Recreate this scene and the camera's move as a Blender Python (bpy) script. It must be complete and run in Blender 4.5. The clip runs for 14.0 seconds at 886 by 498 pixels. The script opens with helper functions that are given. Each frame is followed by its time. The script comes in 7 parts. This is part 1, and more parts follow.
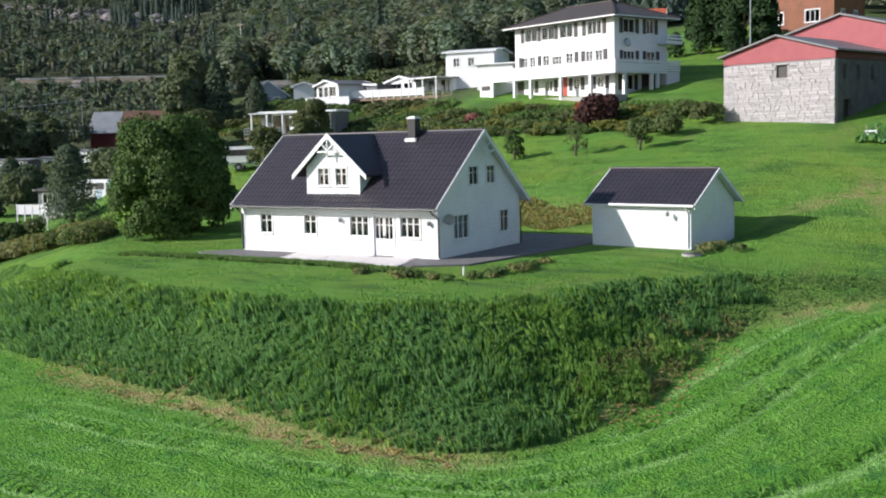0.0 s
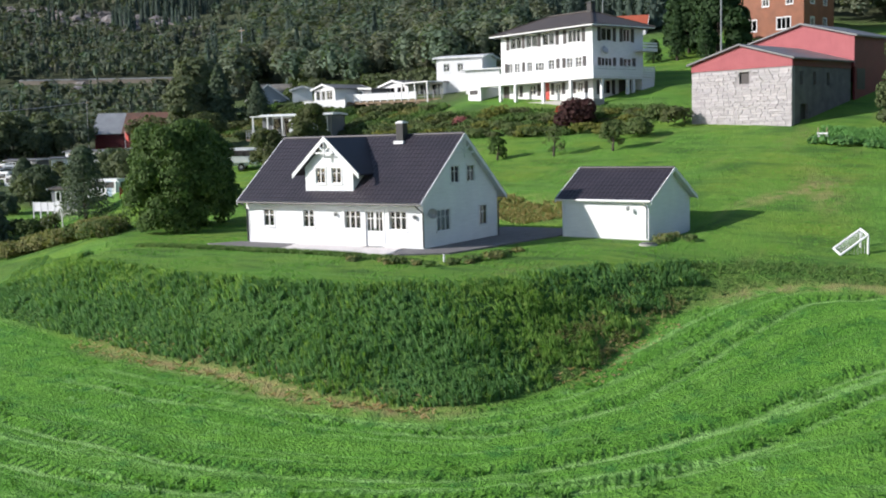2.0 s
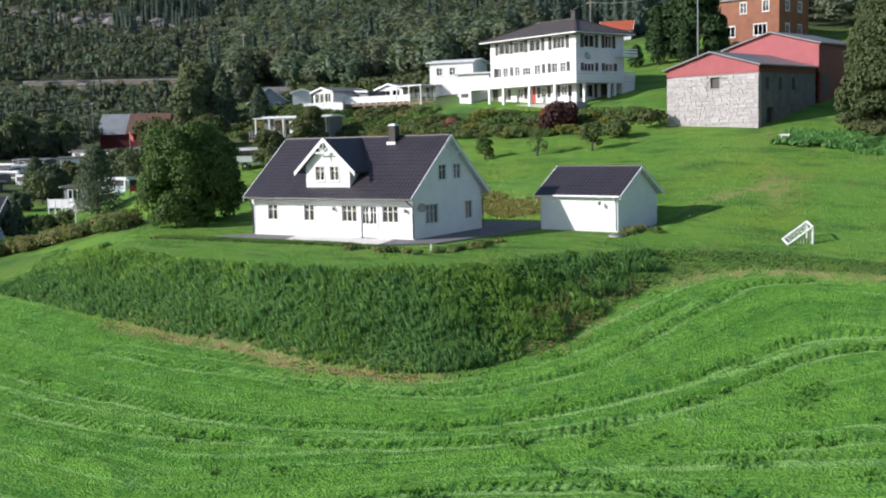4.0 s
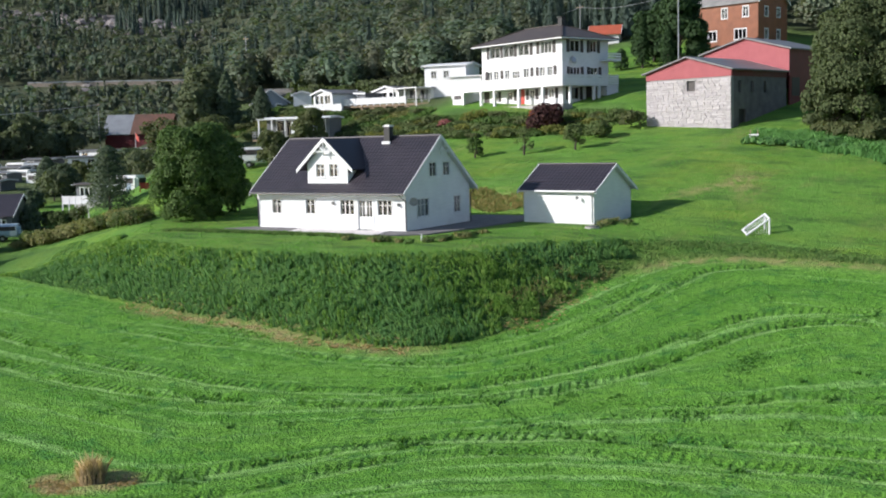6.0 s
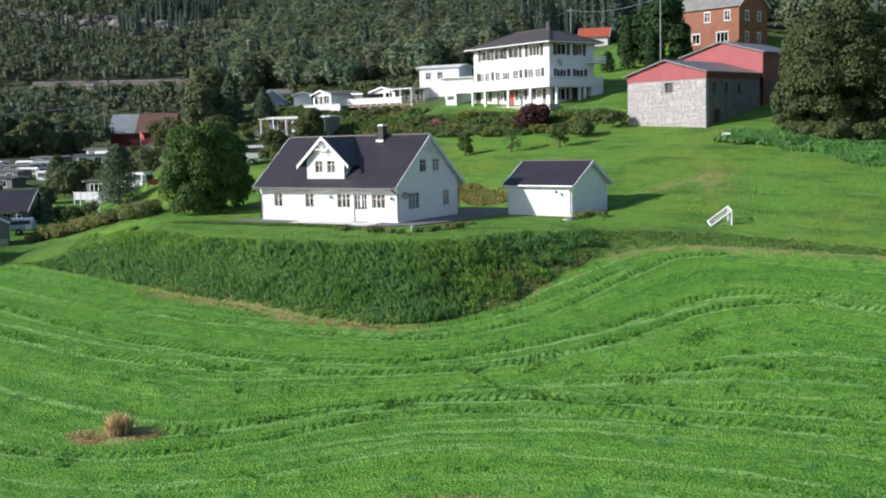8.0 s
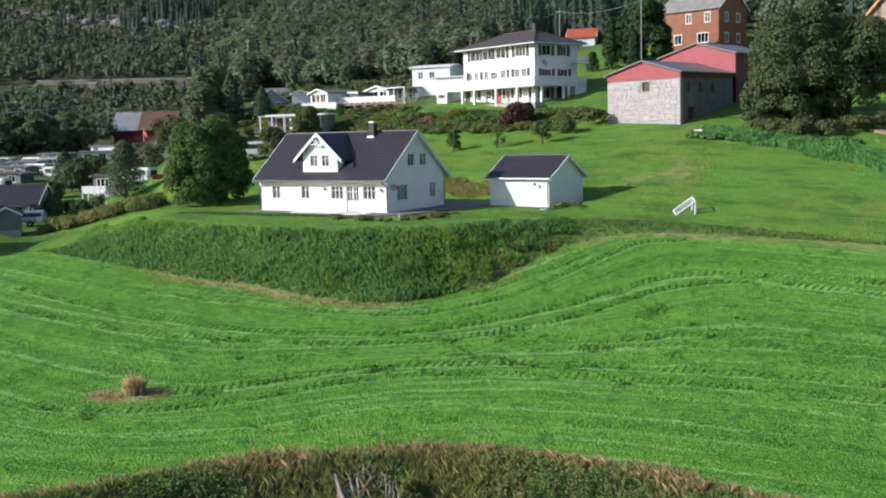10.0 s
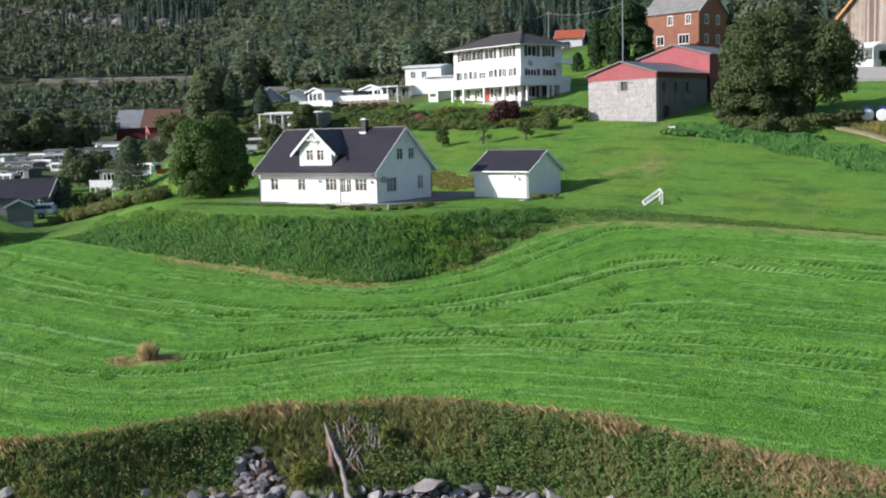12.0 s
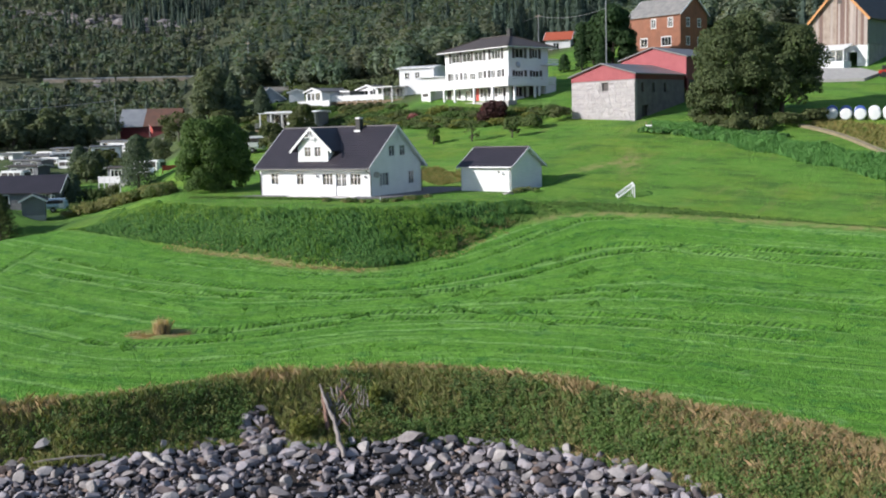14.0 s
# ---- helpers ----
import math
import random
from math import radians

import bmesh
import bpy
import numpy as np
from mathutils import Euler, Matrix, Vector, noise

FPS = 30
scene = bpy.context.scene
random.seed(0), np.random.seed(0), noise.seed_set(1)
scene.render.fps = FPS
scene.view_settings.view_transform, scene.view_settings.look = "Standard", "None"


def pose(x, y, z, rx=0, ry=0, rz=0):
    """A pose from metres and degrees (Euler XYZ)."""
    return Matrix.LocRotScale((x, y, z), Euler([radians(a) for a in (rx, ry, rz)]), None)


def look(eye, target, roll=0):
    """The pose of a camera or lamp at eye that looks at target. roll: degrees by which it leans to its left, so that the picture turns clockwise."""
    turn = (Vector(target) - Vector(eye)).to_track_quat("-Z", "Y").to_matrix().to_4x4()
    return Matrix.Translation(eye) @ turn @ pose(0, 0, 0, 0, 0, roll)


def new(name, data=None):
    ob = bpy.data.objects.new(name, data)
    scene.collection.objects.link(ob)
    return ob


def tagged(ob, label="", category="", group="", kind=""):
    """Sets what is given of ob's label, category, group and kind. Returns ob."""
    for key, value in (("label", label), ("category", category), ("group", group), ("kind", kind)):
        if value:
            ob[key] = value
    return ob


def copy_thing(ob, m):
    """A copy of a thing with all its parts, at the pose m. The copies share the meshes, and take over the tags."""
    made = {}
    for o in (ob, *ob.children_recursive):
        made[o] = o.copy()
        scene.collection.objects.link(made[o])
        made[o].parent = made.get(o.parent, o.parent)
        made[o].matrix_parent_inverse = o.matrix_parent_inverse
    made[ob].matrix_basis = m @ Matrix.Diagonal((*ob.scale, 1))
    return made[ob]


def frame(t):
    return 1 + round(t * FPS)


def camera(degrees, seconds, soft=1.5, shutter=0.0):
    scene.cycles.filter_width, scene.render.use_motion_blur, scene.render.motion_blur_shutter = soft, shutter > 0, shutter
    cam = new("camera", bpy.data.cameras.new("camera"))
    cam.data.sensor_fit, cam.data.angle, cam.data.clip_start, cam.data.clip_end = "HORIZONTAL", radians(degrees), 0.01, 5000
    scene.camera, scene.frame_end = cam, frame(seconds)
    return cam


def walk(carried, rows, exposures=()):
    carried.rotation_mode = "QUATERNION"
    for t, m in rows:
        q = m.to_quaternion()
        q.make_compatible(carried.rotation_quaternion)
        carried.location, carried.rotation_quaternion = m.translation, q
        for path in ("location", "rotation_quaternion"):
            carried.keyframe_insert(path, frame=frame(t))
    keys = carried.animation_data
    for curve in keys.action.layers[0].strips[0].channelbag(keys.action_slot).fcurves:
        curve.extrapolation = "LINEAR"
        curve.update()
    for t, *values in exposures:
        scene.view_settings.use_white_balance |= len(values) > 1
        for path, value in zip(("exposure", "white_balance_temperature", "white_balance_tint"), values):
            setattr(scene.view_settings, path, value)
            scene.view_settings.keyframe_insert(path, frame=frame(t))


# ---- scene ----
cam = camera(44.00, 14.0, 2.0)
# seconds, eye, heading, tilt and roll in degrees
PATH = [
    (0, 31.99, -45.63, 6.14, -34.82, -5.72, -1.45),
    (0.5, 33.10, -46.89, 6.18, -34.79, -5.73, -1.47),
    (1, 34.29, -48.25, 6.23, -34.76, -5.74, -1.45),
    (1.5, 35.41, -49.50, 6.26, -34.75, -5.74, -1.49),
    (2, 36.53, -50.80, 6.29, -34.71, -5.74, -1.49),
    (2.5, 37.57, -52.00, 6.35, -34.69, -5.77, -1.48),
    (3, 38.64, -53.29, 6.36, -34.64, -5.76, -1.46),
    (5.5, 43.78, -59.38, 6.33, -34.59, -5.74, -1.49),
    (6, 44.83, -60.63, 6.33, -34.58, -5.75, -1.50),
    (6.5, 45.84, -61.81, 6.35, -34.58, -5.78, -1.52),
    (7, 46.90, -63.01, 6.34, -34.58, -5.79, -1.51),
    (9.5, 52.35, -68.65, 6.17, -34.63, -5.89, -1.52),
    (10, 53.52, -69.87, 6.11, -34.60, -5.92, -1.52),
    (10.5, 54.62, -71.01, 6.03, -34.59, -5.94, -1.53),
    (11, 55.90, -72.32, 6.00, -34.60, -5.99, -1.54),
    (11.5, 57.03, -73.52, 5.93, -34.57, -6.00, -1.49),
    (12, 58.23, -74.83, 5.87, -34.55, -6.00, -1.46),
    (12.5, 59.38, -76.07, 5.85, -34.53, -6.02, -1.47),
    (13, 60.62, -77.45, 5.82, -34.52, -6.03, -1.47),
    (13.5, 61.79, -78.71, 5.80, -34.52, -6.04, -1.51),
    (14, 63.06, -80.16, 5.79, -34.51, -6.07, -1.50),
]


def aim(x, y, z, heading, tilt, roll):
    a, b = radians(heading), radians(tilt)
    way = Vector((math.sin(a) * math.cos(b), math.cos(a) * math.cos(b), math.sin(b)))
    return look((x, y, z), Vector((x, y, z)) + way, roll)


walk(cam, [(t, aim(*row)) for t, *row in PATH])

# ---- world, sun, exposure ----
SUN_WAY = Vector((4.1, 4.3, -2.95)).normalized()
world = bpy.data.worlds.new("world")
scene.world = world
world.use_nodes = True
wn = world.node_tree
sky = wn.nodes.new("ShaderNodeTexSky")
sky.sky_type = "NISHITA"
sky.sun_disc = False
sky.sun_elevation = math.asin(-SUN_WAY.z)
sky.sun_rotation = math.atan2(-SUN_WAY.x, -SUN_WAY.y) % (2 * math.pi)
sky.air_density, sky.dust_density, sky.ozone_density = 1.0, 0.6, 1.2
wn.nodes["Background"].inputs["Strength"].default_value = 0.112
wn.links.new(sky.outputs["Color"], wn.nodes["Background"].inputs["Color"])
sun = new("sun", bpy.data.lights.new("sun", "SUN"))
sun.data.energy, sun.data.angle, sun.data.color = 4.7, radians(0.6), (1.0, 0.95, 0.905)
sun.matrix_world = look((0, 0, 60), Vector((0, 0, 60)) + SUN_WAY)
scene.view_settings.exposure = 0.5


# ---- materials ----
def material(name):
    m = bpy.data.materials.new(name)
    m.use_nodes = True
    return m, m.node_tree, m.node_tree.nodes["Principled BSDF"]


def nd(tree, kind, **values):
    n = tree.nodes.new(kind)
    for key, value in values.items():
        n.inputs[key].default_value = value
    return n


def mixed(tree, fac, a, b, blend="MIX"):
    """A colour mix; fac, a and b are sockets or values."""
    n = tree.nodes.new("ShaderNodeMix")
    n.data_type, n.blend_type = "RGBA", blend
    for i, value in ((0, fac), (6, a), (7, b)):
        if isinstance(value, bpy.types.NodeSocket):
            tree.links.new(value, n.inputs[i])
        else:
            n.inputs[i].default_value = value if i == 0 else (*value, 1)
    return n.outputs[2]


def ramp(tree, fac, lo, hi):
    n = tree.nodes.new("ShaderNodeMapRange")
    n.inputs["From Min"].default_value, n.inputs["From Max"].default_value = lo, hi
    tree.links.new(fac, n.inputs["Value"])
    return n.outputs["Result"]


def noise_of(tree, scale, detail=3, rough=0.55, stretch=None, coords="Object", vector=None):
    n = nd(tree, "ShaderNodeTexNoise", Scale=scale, Detail=detail, Roughness=rough)
    if vector is None:
        tc = tree.nodes.new("ShaderNodeTexCoord")
        vector = tc.outputs[coords]
    if stretch:
        mp = tree.nodes.new("ShaderNodeMapping")
        mp.inputs["Scale"].default_value = stretch
        tree.links.new(vector, mp.inputs["Vector"])
        vector = mp.outputs["Vector"]
    tree.links.new(vector, n.inputs["Vector"])
    return n.outputs["Fac"]


def bumped(tree, bsdf, height, strength, distance):
    b = nd(tree, "ShaderNodeBump", Strength=strength, Distance=distance)
    tree.links.new(height, b.inputs["Height"])
    tree.links.new(b.outputs["Normal"], bsdf.inputs["Normal"])


def plain(name, a, b, scale=3.0, rough=0.6, metal=0.0, bump=0.15, dist=0.01, stretch=None, fine=None):
    """A surface of two shades of one colour, mottled coarsely and finely, with slight relief."""
    m, t, p = material(name)
    coarse = noise_of(t, scale, 4, stretch=stretch)
    grain = noise_of(t, fine or scale * 9, 3, stretch=stretch)
    c = mixed(t, ramp(t, coarse, 0.3, 0.7), a, b)
    c = mixed(t, ramp(t, grain, 0.2, 0.8), c, mixed(t, 1.0, c, (0.72, 0.72, 0.72), "MULTIPLY"))
    t.links.new(c, p.inputs["Base Color"])
    p.inputs["Roughness"].default_value, p.inputs["Metallic"].default_value = rough, metal
    if bump:
        bumped(t, p, grain, bump, dist)
    return m


def boards(name, a, b, pitch=0.16, upright=False, rough=0.55, depth=0.02):
    """Painted or raw boarding: joints at an even pitch, with grain along the boards."""
    m, t, p = material(name)
    tc = t.nodes.new("ShaderNodeTexCoord")
    wave = nd(t, "ShaderNodeTexWave", Scale=1.0 / pitch / 6.2832 * 3.1416, Distortion=0.0)
    wave.wave_type, wave.bands_direction, wave.wave_profile = "BANDS", "X" if upright else "Z", "SAW"
    if upright:
        add = nd(t, "ShaderNodeVectorMath")
        add.operation = "DOT_PRODUCT"
        add.inputs[1].default_value = (1, 1, 0)
        t.links.new(tc.outputs["Object"], add.inputs[0])
        comb = t.nodes.new("ShaderNodeCombineXYZ")
        t.links.new(add.outputs["Value"], comb.inputs["X"])
        t.links.new(comb.outputs[0], wave.inputs["Vector"])
    else:
        t.links.new(tc.outputs["Object"], wave.inputs["Vector"])
    coarse = noise_of(t, 0.9, 4)
    grain = noise_of(t, 14, 3, stretch=(1, 1, 0.06) if upright else (0.06, 0.06, 1))
    c = mixed(t, ramp(t, coarse, 0.35, 0.7), a, b)
    c = mixed(t, ramp(t, grain, 0.25, 0.8), c, mixed(t, 1.0, c, (0.86, 0.86, 0.86), "MULTIPLY"))
    t.links.new(c, p.inputs["Base Color"])
    p.inputs["Roughness"].default_value = rough
    bumped(t, p, wave.outputs["Fac"], 0.6, depth)
    return m


def leafy(name, a, b, c, scale=0.9, tint=False, rise=0.35, glow=0.3):
    """Foliage: two greens in drifts, a third in spots, a little light through the leaf."""
    m, t, p = material(name)
    drift, spots = noise_of(t, scale, 3), noise_of(t, scale * 6, 2)
    col = mixed(t, ramp(t, drift, 0.3, 0.7), a, b)
    col = mixed(t, ramp(t, spots, 0.45, 0.75), col, c)
    isl = t.nodes.new("ShaderNodeNewGeometry")
    col = mixed(t, ramp(t, isl.outputs["Random Per Island"], -0.6, 1.6), mixed(t, 1.0, col, (0.5, 0.55, 0.5), "MULTIPLY"), mixed(t, 1.0, col, (1.45, 1.35, 1.2), "MULTIPLY"))
    if tint:
        at = t.nodes.new("ShaderNodeAttribute")
        at.attribute_name = "tint"
        col = mixed(t, 1.0, col, at.outputs["Color"], "MULTIPLY")
    t.links.new(col, p.inputs["Base Color"])
    p.inputs["Roughness"].default_value = 0.75
    p.inputs["Specular IOR Level"].default_value = 0.25
    tr = t.nodes.new("ShaderNodeBsdfTranslucent")
    t.links.new(mixed(t, 1.0, col, (1.2, 1.3, 0.6), "MULTIPLY"), tr.inputs["Color"])
    geo = t.nodes.new("ShaderNodeNewGeometry")
    lift = t.nodes.new("ShaderNodeVectorMath")
    lift.operation = "ADD"
    lift.inputs[1].default_value = (0, 0, rise)
    t.links.new(geo.outputs["Normal"], lift.inputs[0])
    unit = t.nodes.new("ShaderNodeVectorMath")
    unit.operation = "NORMALIZE"
    t.links.new(lift.outputs[0], unit.inputs[0])
    t.links.new(unit.outputs[0], p.inputs["Normal"])
    mix = nd(t, "ShaderNodeMixShader", Fac=glow)
    t.links.new(p.outputs[0], mix.inputs[1])
    t.links.new(tr.outputs[0], mix.inputs[2])
    t.links.new(mix.outputs[0], t.nodes["Material Output"].inputs["Surface"])
    return m


def glass_material():
    m, t, p = material("window_glass")
    p.inputs["Base Color"].default_value = (0.55, 0.60, 0.62, 1)
    p.inputs["Roughness"].default_value = 0.03
    p.inputs["Transmission Weight"].default_value = 1.0
    p.inputs["IOR"].default_value = 1.45
    return m


WHITE_BOARD = boards("white_boarding", (0.77, 0.785, 0.815), (0.71, 0.725, 0.76))
WHITE = plain("white_paint", (0.79, 0.80, 0.825), (0.72, 0.73, 0.755), 1.5, 0.45, bump=0.05)
WHITE_RENDER = plain("white_render", (0.77, 0.775, 0.795), (0.70, 0.71, 0.73), 0.6, 0.8, bump=0.2)
ROOF_DARK = plain("dark_roof_tile", (0.022, 0.019, 0.027), (0.034, 0.028, 0.039), 0.8, 0.5, bump=0.2)
ROOF_BROWN = plain("brown_black_roof", (0.050, 0.040, 0.038), (0.075, 0.060, 0.055), 0.7, 0.6)
ROOF_GREY = plain("grey_sheet_roof", (0.12, 0.12, 0.135), (0.18, 0.18, 0.19), 0.5, 0.45, 0.1)
ROOF_SLATE = plain("slate_roof", (0.17, 0.17, 0.17), (0.27, 0.26, 0.25), 1.2, 0.7)
RUST = plain("rusted_sheet", (0.17, 0.075, 0.05), (0.10, 0.055, 0.04), 0.7, 0.7)
GREY_METAL = plain("galvanised_sheet", (0.36, 0.38, 0.40), (0.28, 0.29, 0.31), 0.6, 0.4, 0.3)
CHIM = plain("black_flashing", (0.012, 0.012, 0.014), (0.022, 0.022, 0.024), 2, 0.6)
GUTTER = plain("dark_gutter", (0.035, 0.035, 0.037), (0.06, 0.06, 0.06), 2, 0.4)
# room shade as a colour, for floors and the blocks behind windows
DARK = plain("room_shade", (0.03, 0.03, 0.035), (0.05, 0.05, 0.05), 1, 0.9)
SHUTTER = plain("dark_shutter", (0.04, 0.035, 0.035), (0.06, 0.05, 0.05), 2, 0.6)
RED_PAINT = boards("red_boarding", (0.27, 0.045, 0.060), (0.32, 0.062, 0.075), 0.18, True)
RED_BARN = boards("dark_red_boarding", (0.17, 0.022, 0.026), (0.13, 0.02, 0.022), 0.2, True)
RED_DOOR = plain("red_door_paint", (0.5, 0.05, 0.03), (0.42, 0.04, 0.03), 2, 0.5)
BROWN_WOOD = boards("brown_stained_boarding", (0.27, 0.098, 0.050), (0.19, 0.072, 0.038), 0.2)
GREY_WOOD = boards("weathered_grey_boarding", (0.33, 0.27, 0.23), (0.22, 0.17, 0.14), 0.22, True, 0.8)
GREY_HOUSE = boards("grey_painted_boarding", (0.13, 0.14, 0.16), (0.16, 0.17, 0.19), 0.16)
FENCE_WOOD = plain("raw_timber", (0.30, 0.22, 0.14), (0.22, 0.16, 0.11), 3, 0.8)
ORANGE = plain("orange_trim", (0.55, 0.25, 0.07), (0.45, 0.2, 0.06), 3, 0.6)
CONCRETE = plain("concrete", (0.42, 0.41, 0.39), (0.34, 0.33, 0.32), 1.5, 0.85)
SLAB = plain("pale_terrace_slab", (0.76, 0.71, 0.70), (0.68, 0.64, 0.63), 0.8, 0.8)
GRAVEL = plain("grey_gravel", (0.19, 0.18, 0.185), (0.125, 0.12, 0.125), 1.6, 0.95, bump=0.6, dist=0.03, fine=14)
# stone of the barn's side walls, darkened in its colour to stand for shade
STONE_SHADED = plain("shaded_granite_rubble", (0.22, 0.20, 0.205), (0.13, 0.12, 0.125), 1.3, 0.9, bump=0.5, dist=0.04, fine=9)
MORTAR = plain("stone_joint", (0.36, 0.335, 0.345), (0.29, 0.27, 0.28), 2, 0.95)
ROCK = plain("shore_rock", (0.30, 0.275, 0.27), (0.17, 0.15, 0.155), 1.0, 0.85, bump=0.6, dist=0.05, fine=8)
ROCK_PALE = plain("pale_boulder", (0.42, 0.39, 0.38), (0.30, 0.28, 0.28), 1.2, 0.85, bump=0.5, dist=0.04)
DRIFT = plain("bleached_driftwood", (0.31, 0.275, 0.26), (0.19, 0.16, 0.15), 3, 0.85, stretch=(1, 1, 0.2))
DRIFT_DARK = plain("wet_driftwood", (0.10, 0.08, 0.07), (0.07, 0.055, 0.05), 3, 0.8)
DRIFT_RED = plain("reddish_driftwood", (0.24, 0.14, 0.10), (0.16, 0.09, 0.07), 3, 0.85)
BARK = plain("bark", (0.085, 0.065, 0.05), (0.055, 0.045, 0.04), 4, 0.9, bump=0.6, dist=0.03)
METAL = plain("grey_metal", (0.45, 0.45, 0.46), (0.35, 0.35, 0.36), 3, 0.4, 0.6)
PLASTIC_WHITE = plain("white_wrap", (0.80, 0.82, 0.84), (0.68, 0.70, 0.72), 1.5, 0.35)
PLASTIC_BLUE = plain("blue_wrap", (0.07, 0.13, 0.42), (0.05, 0.10, 0.34), 1.5, 0.35)
CARAVAN = plain("white_caravan_skin", (0.78, 0.79, 0.80), (0.68, 0.70, 0.72), 0.8, 0.4)
CAR_BLUE = plain("pale_blue_skin", (0.35, 0.47, 0.62), (0.42, 0.52, 0.64), 1, 0.35)
RED_MACHINE = plain("red_machine_paint", (0.55, 0.04, 0.02), (0.45, 0.03, 0.02), 2, 0.4)
TYRE = plain("black_rubber", (0.02, 0.02, 0.02), (0.03, 0.03, 0.03), 4, 0.8)
GLASS = glass_material()
LEAF_BIG = leafy("broad_leaves", (0.046, 0.094, 0.026), (0.062, 0.118, 0.031), (0.098, 0.152, 0.044), 1.4, rise=0.4)
LEAF_DULL = leafy("dull_leaves", (0.062, 0.090, 0.038), (0.085, 0.108, 0.044), (0.110, 0.112, 0.056))
LEAF_OAK = leafy("dark_olive_leaves", (0.052, 0.078, 0.036), (0.072, 0.102, 0.046), (0.115, 0.138, 0.068), 1.6, rise=0.3)
LEAF_BELT = leafy("belt_leaves", (0.088, 0.118, 0.068), (0.108, 0.138, 0.078), (0.14, 0.16, 0.09), 0.5, rise=0.6)
LEAF_SPRUCE = leafy("spruce_needles", (0.060, 0.092, 0.062), (0.075, 0.108, 0.072), (0.095, 0.130, 0.085), rise=0.5)
LEAF_THUJA = leafy("hedge_needles", (0.020, 0.050, 0.018), (0.030, 0.065, 0.022), (0.04, 0.075, 0.03))
LEAF_SHRUB = leafy("garden_shrub_leaves", (0.070, 0.120, 0.038), (0.095, 0.135, 0.050), (0.13, 0.15, 0.07))
LEAF_DARKRED = leafy("dark_red_leaves", (0.040, 0.018, 0.020), (0.055, 0.024, 0.026), (0.07, 0.03, 0.03))
LEAF_PINK = leafy("pink_blossom", (0.36, 0.10, 0.15), (0.26, 0.10, 0.11), (0.10, 0.12, 0.05), 3)
LEAF_RED = leafy("red_blossom", (0.40, 0.04, 0.03), (0.10, 0.12, 0.04), (0.35, 0.06, 0.03), 3)
LEAF_YELLOW = leafy("yellow_green_leaves", (0.10, 0.135, 0.03), (0.14, 0.16, 0.04), (0.20, 0.18, 0.05), 2)
# distance haze on the hillside is put into these leaf colours as extra blue
LEAF_FOREST_HAZE = leafy("forest_leaves_with_haze", (0.082, 0.111, 0.100), (0.098, 0.126, 0.110), (0.115, 0.138, 0.117), 0.05, True, rise=0.6)
GRASS_TALL = leafy("tall_bank_grass", (0.078, 0.190, 0.038), (0.165, 0.320, 0.065), (0.28, 0.43, 0.12), 0.45, rise=0.75, glow=0.40)
GRASS_BLUE = leafy("blue_bank_grass", (0.065, 0.175, 0.062), (0.095, 0.225, 0.080), (0.17, 0.32, 0.11), 0.5, rise=0.75, glow=0.38)
GRASS_DRY = leafy("dry_grass", (0.46, 0.345, 0.21), (0.54, 0.40, 0.26), (0.34, 0.27, 0.15), 0.6, rise=1.0)
GRASS_SHORE = leafy("shore_herbs", (0.125, 0.170, 0.060), (0.19, 0.205, 0.085), (0.31, 0.255, 0.130), 0.7, rise=0.8)
GRASS_LAWN = leafy("mown_grass", (0.105, 0.30, 0.042), (0.13, 0.34, 0.055), (0.20, 0.38, 0.10), 0.4, rise=1.2)


# ---- building helpers ----
def thing(name, m, label, category, group="", kind=""):
    ob = new(name)
    ob.matrix_world = m
    ob.empty_display_size = 0.3
    return tagged(ob, label, category, group, kind)


def part(name, bm, mat, parent, label=""):
    me = bpy.data.meshes.new(name)
    bm.to_mesh(me)
    bm.free()
    ob = new(name, me)
    ob.data.materials.append(mat)
    ob.parent = parent
    return tagged(ob, label)


def solo(name, bm, mat, label, category, m=None, group="", kind=""):
    me = bpy.data.meshes.new(name)
    bm.to_mesh(me)
    bm.free()
    ob = new(name, me)
    ob.data.materials.append(mat)
    if m is not None:
        ob.matrix_world = m
    return tagged(ob, label, category, group, kind)


def box(bm, x0, x1, y0, y1, z0, z1, m=None):
    pts = [(x0, y0, z0), (x1, y0, z0), (x1, y1, z0), (x0, y1, z0), (x0, y0, z1), (x1, y0, z1), (x1, y1, z1), (x0, y1, z1)]
    vs = [bm.verts.new(m @ Vector(p) if m else p) for p in pts]
    for f in ((3, 2, 1, 0), (4, 5, 6, 7), (0, 1, 5, 4), (1, 2, 6, 5), (2, 3, 7, 6), (3, 0, 4, 7)):
        bm.faces.new([vs[i] for i in f])
    return bm


def boxes(*rows):
    bm = bmesh.new()
    for r in rows:
        box(bm, *r)
    return bm


def prism(bm, outline, y0, y1, m=None):
    """An outline of (x, z) points, anticlockwise seen from -y, drawn out from y0 to y1."""
    a = [bm.verts.new(m @ Vector((x, y0, z)) if m else (x, y0, z)) for x, z in outline]
    b = [bm.verts.new(m @ Vector((x, y1, z)) if m else (x, y1, z)) for x, z in outline]
    bm.faces.new(a)
    bm.faces.new(b[::-1])
    for i in range(len(a)):
        j = (i + 1) % len(a)
        bm.faces.new((a[j], a[i], b[i], b[j]))
    return bm


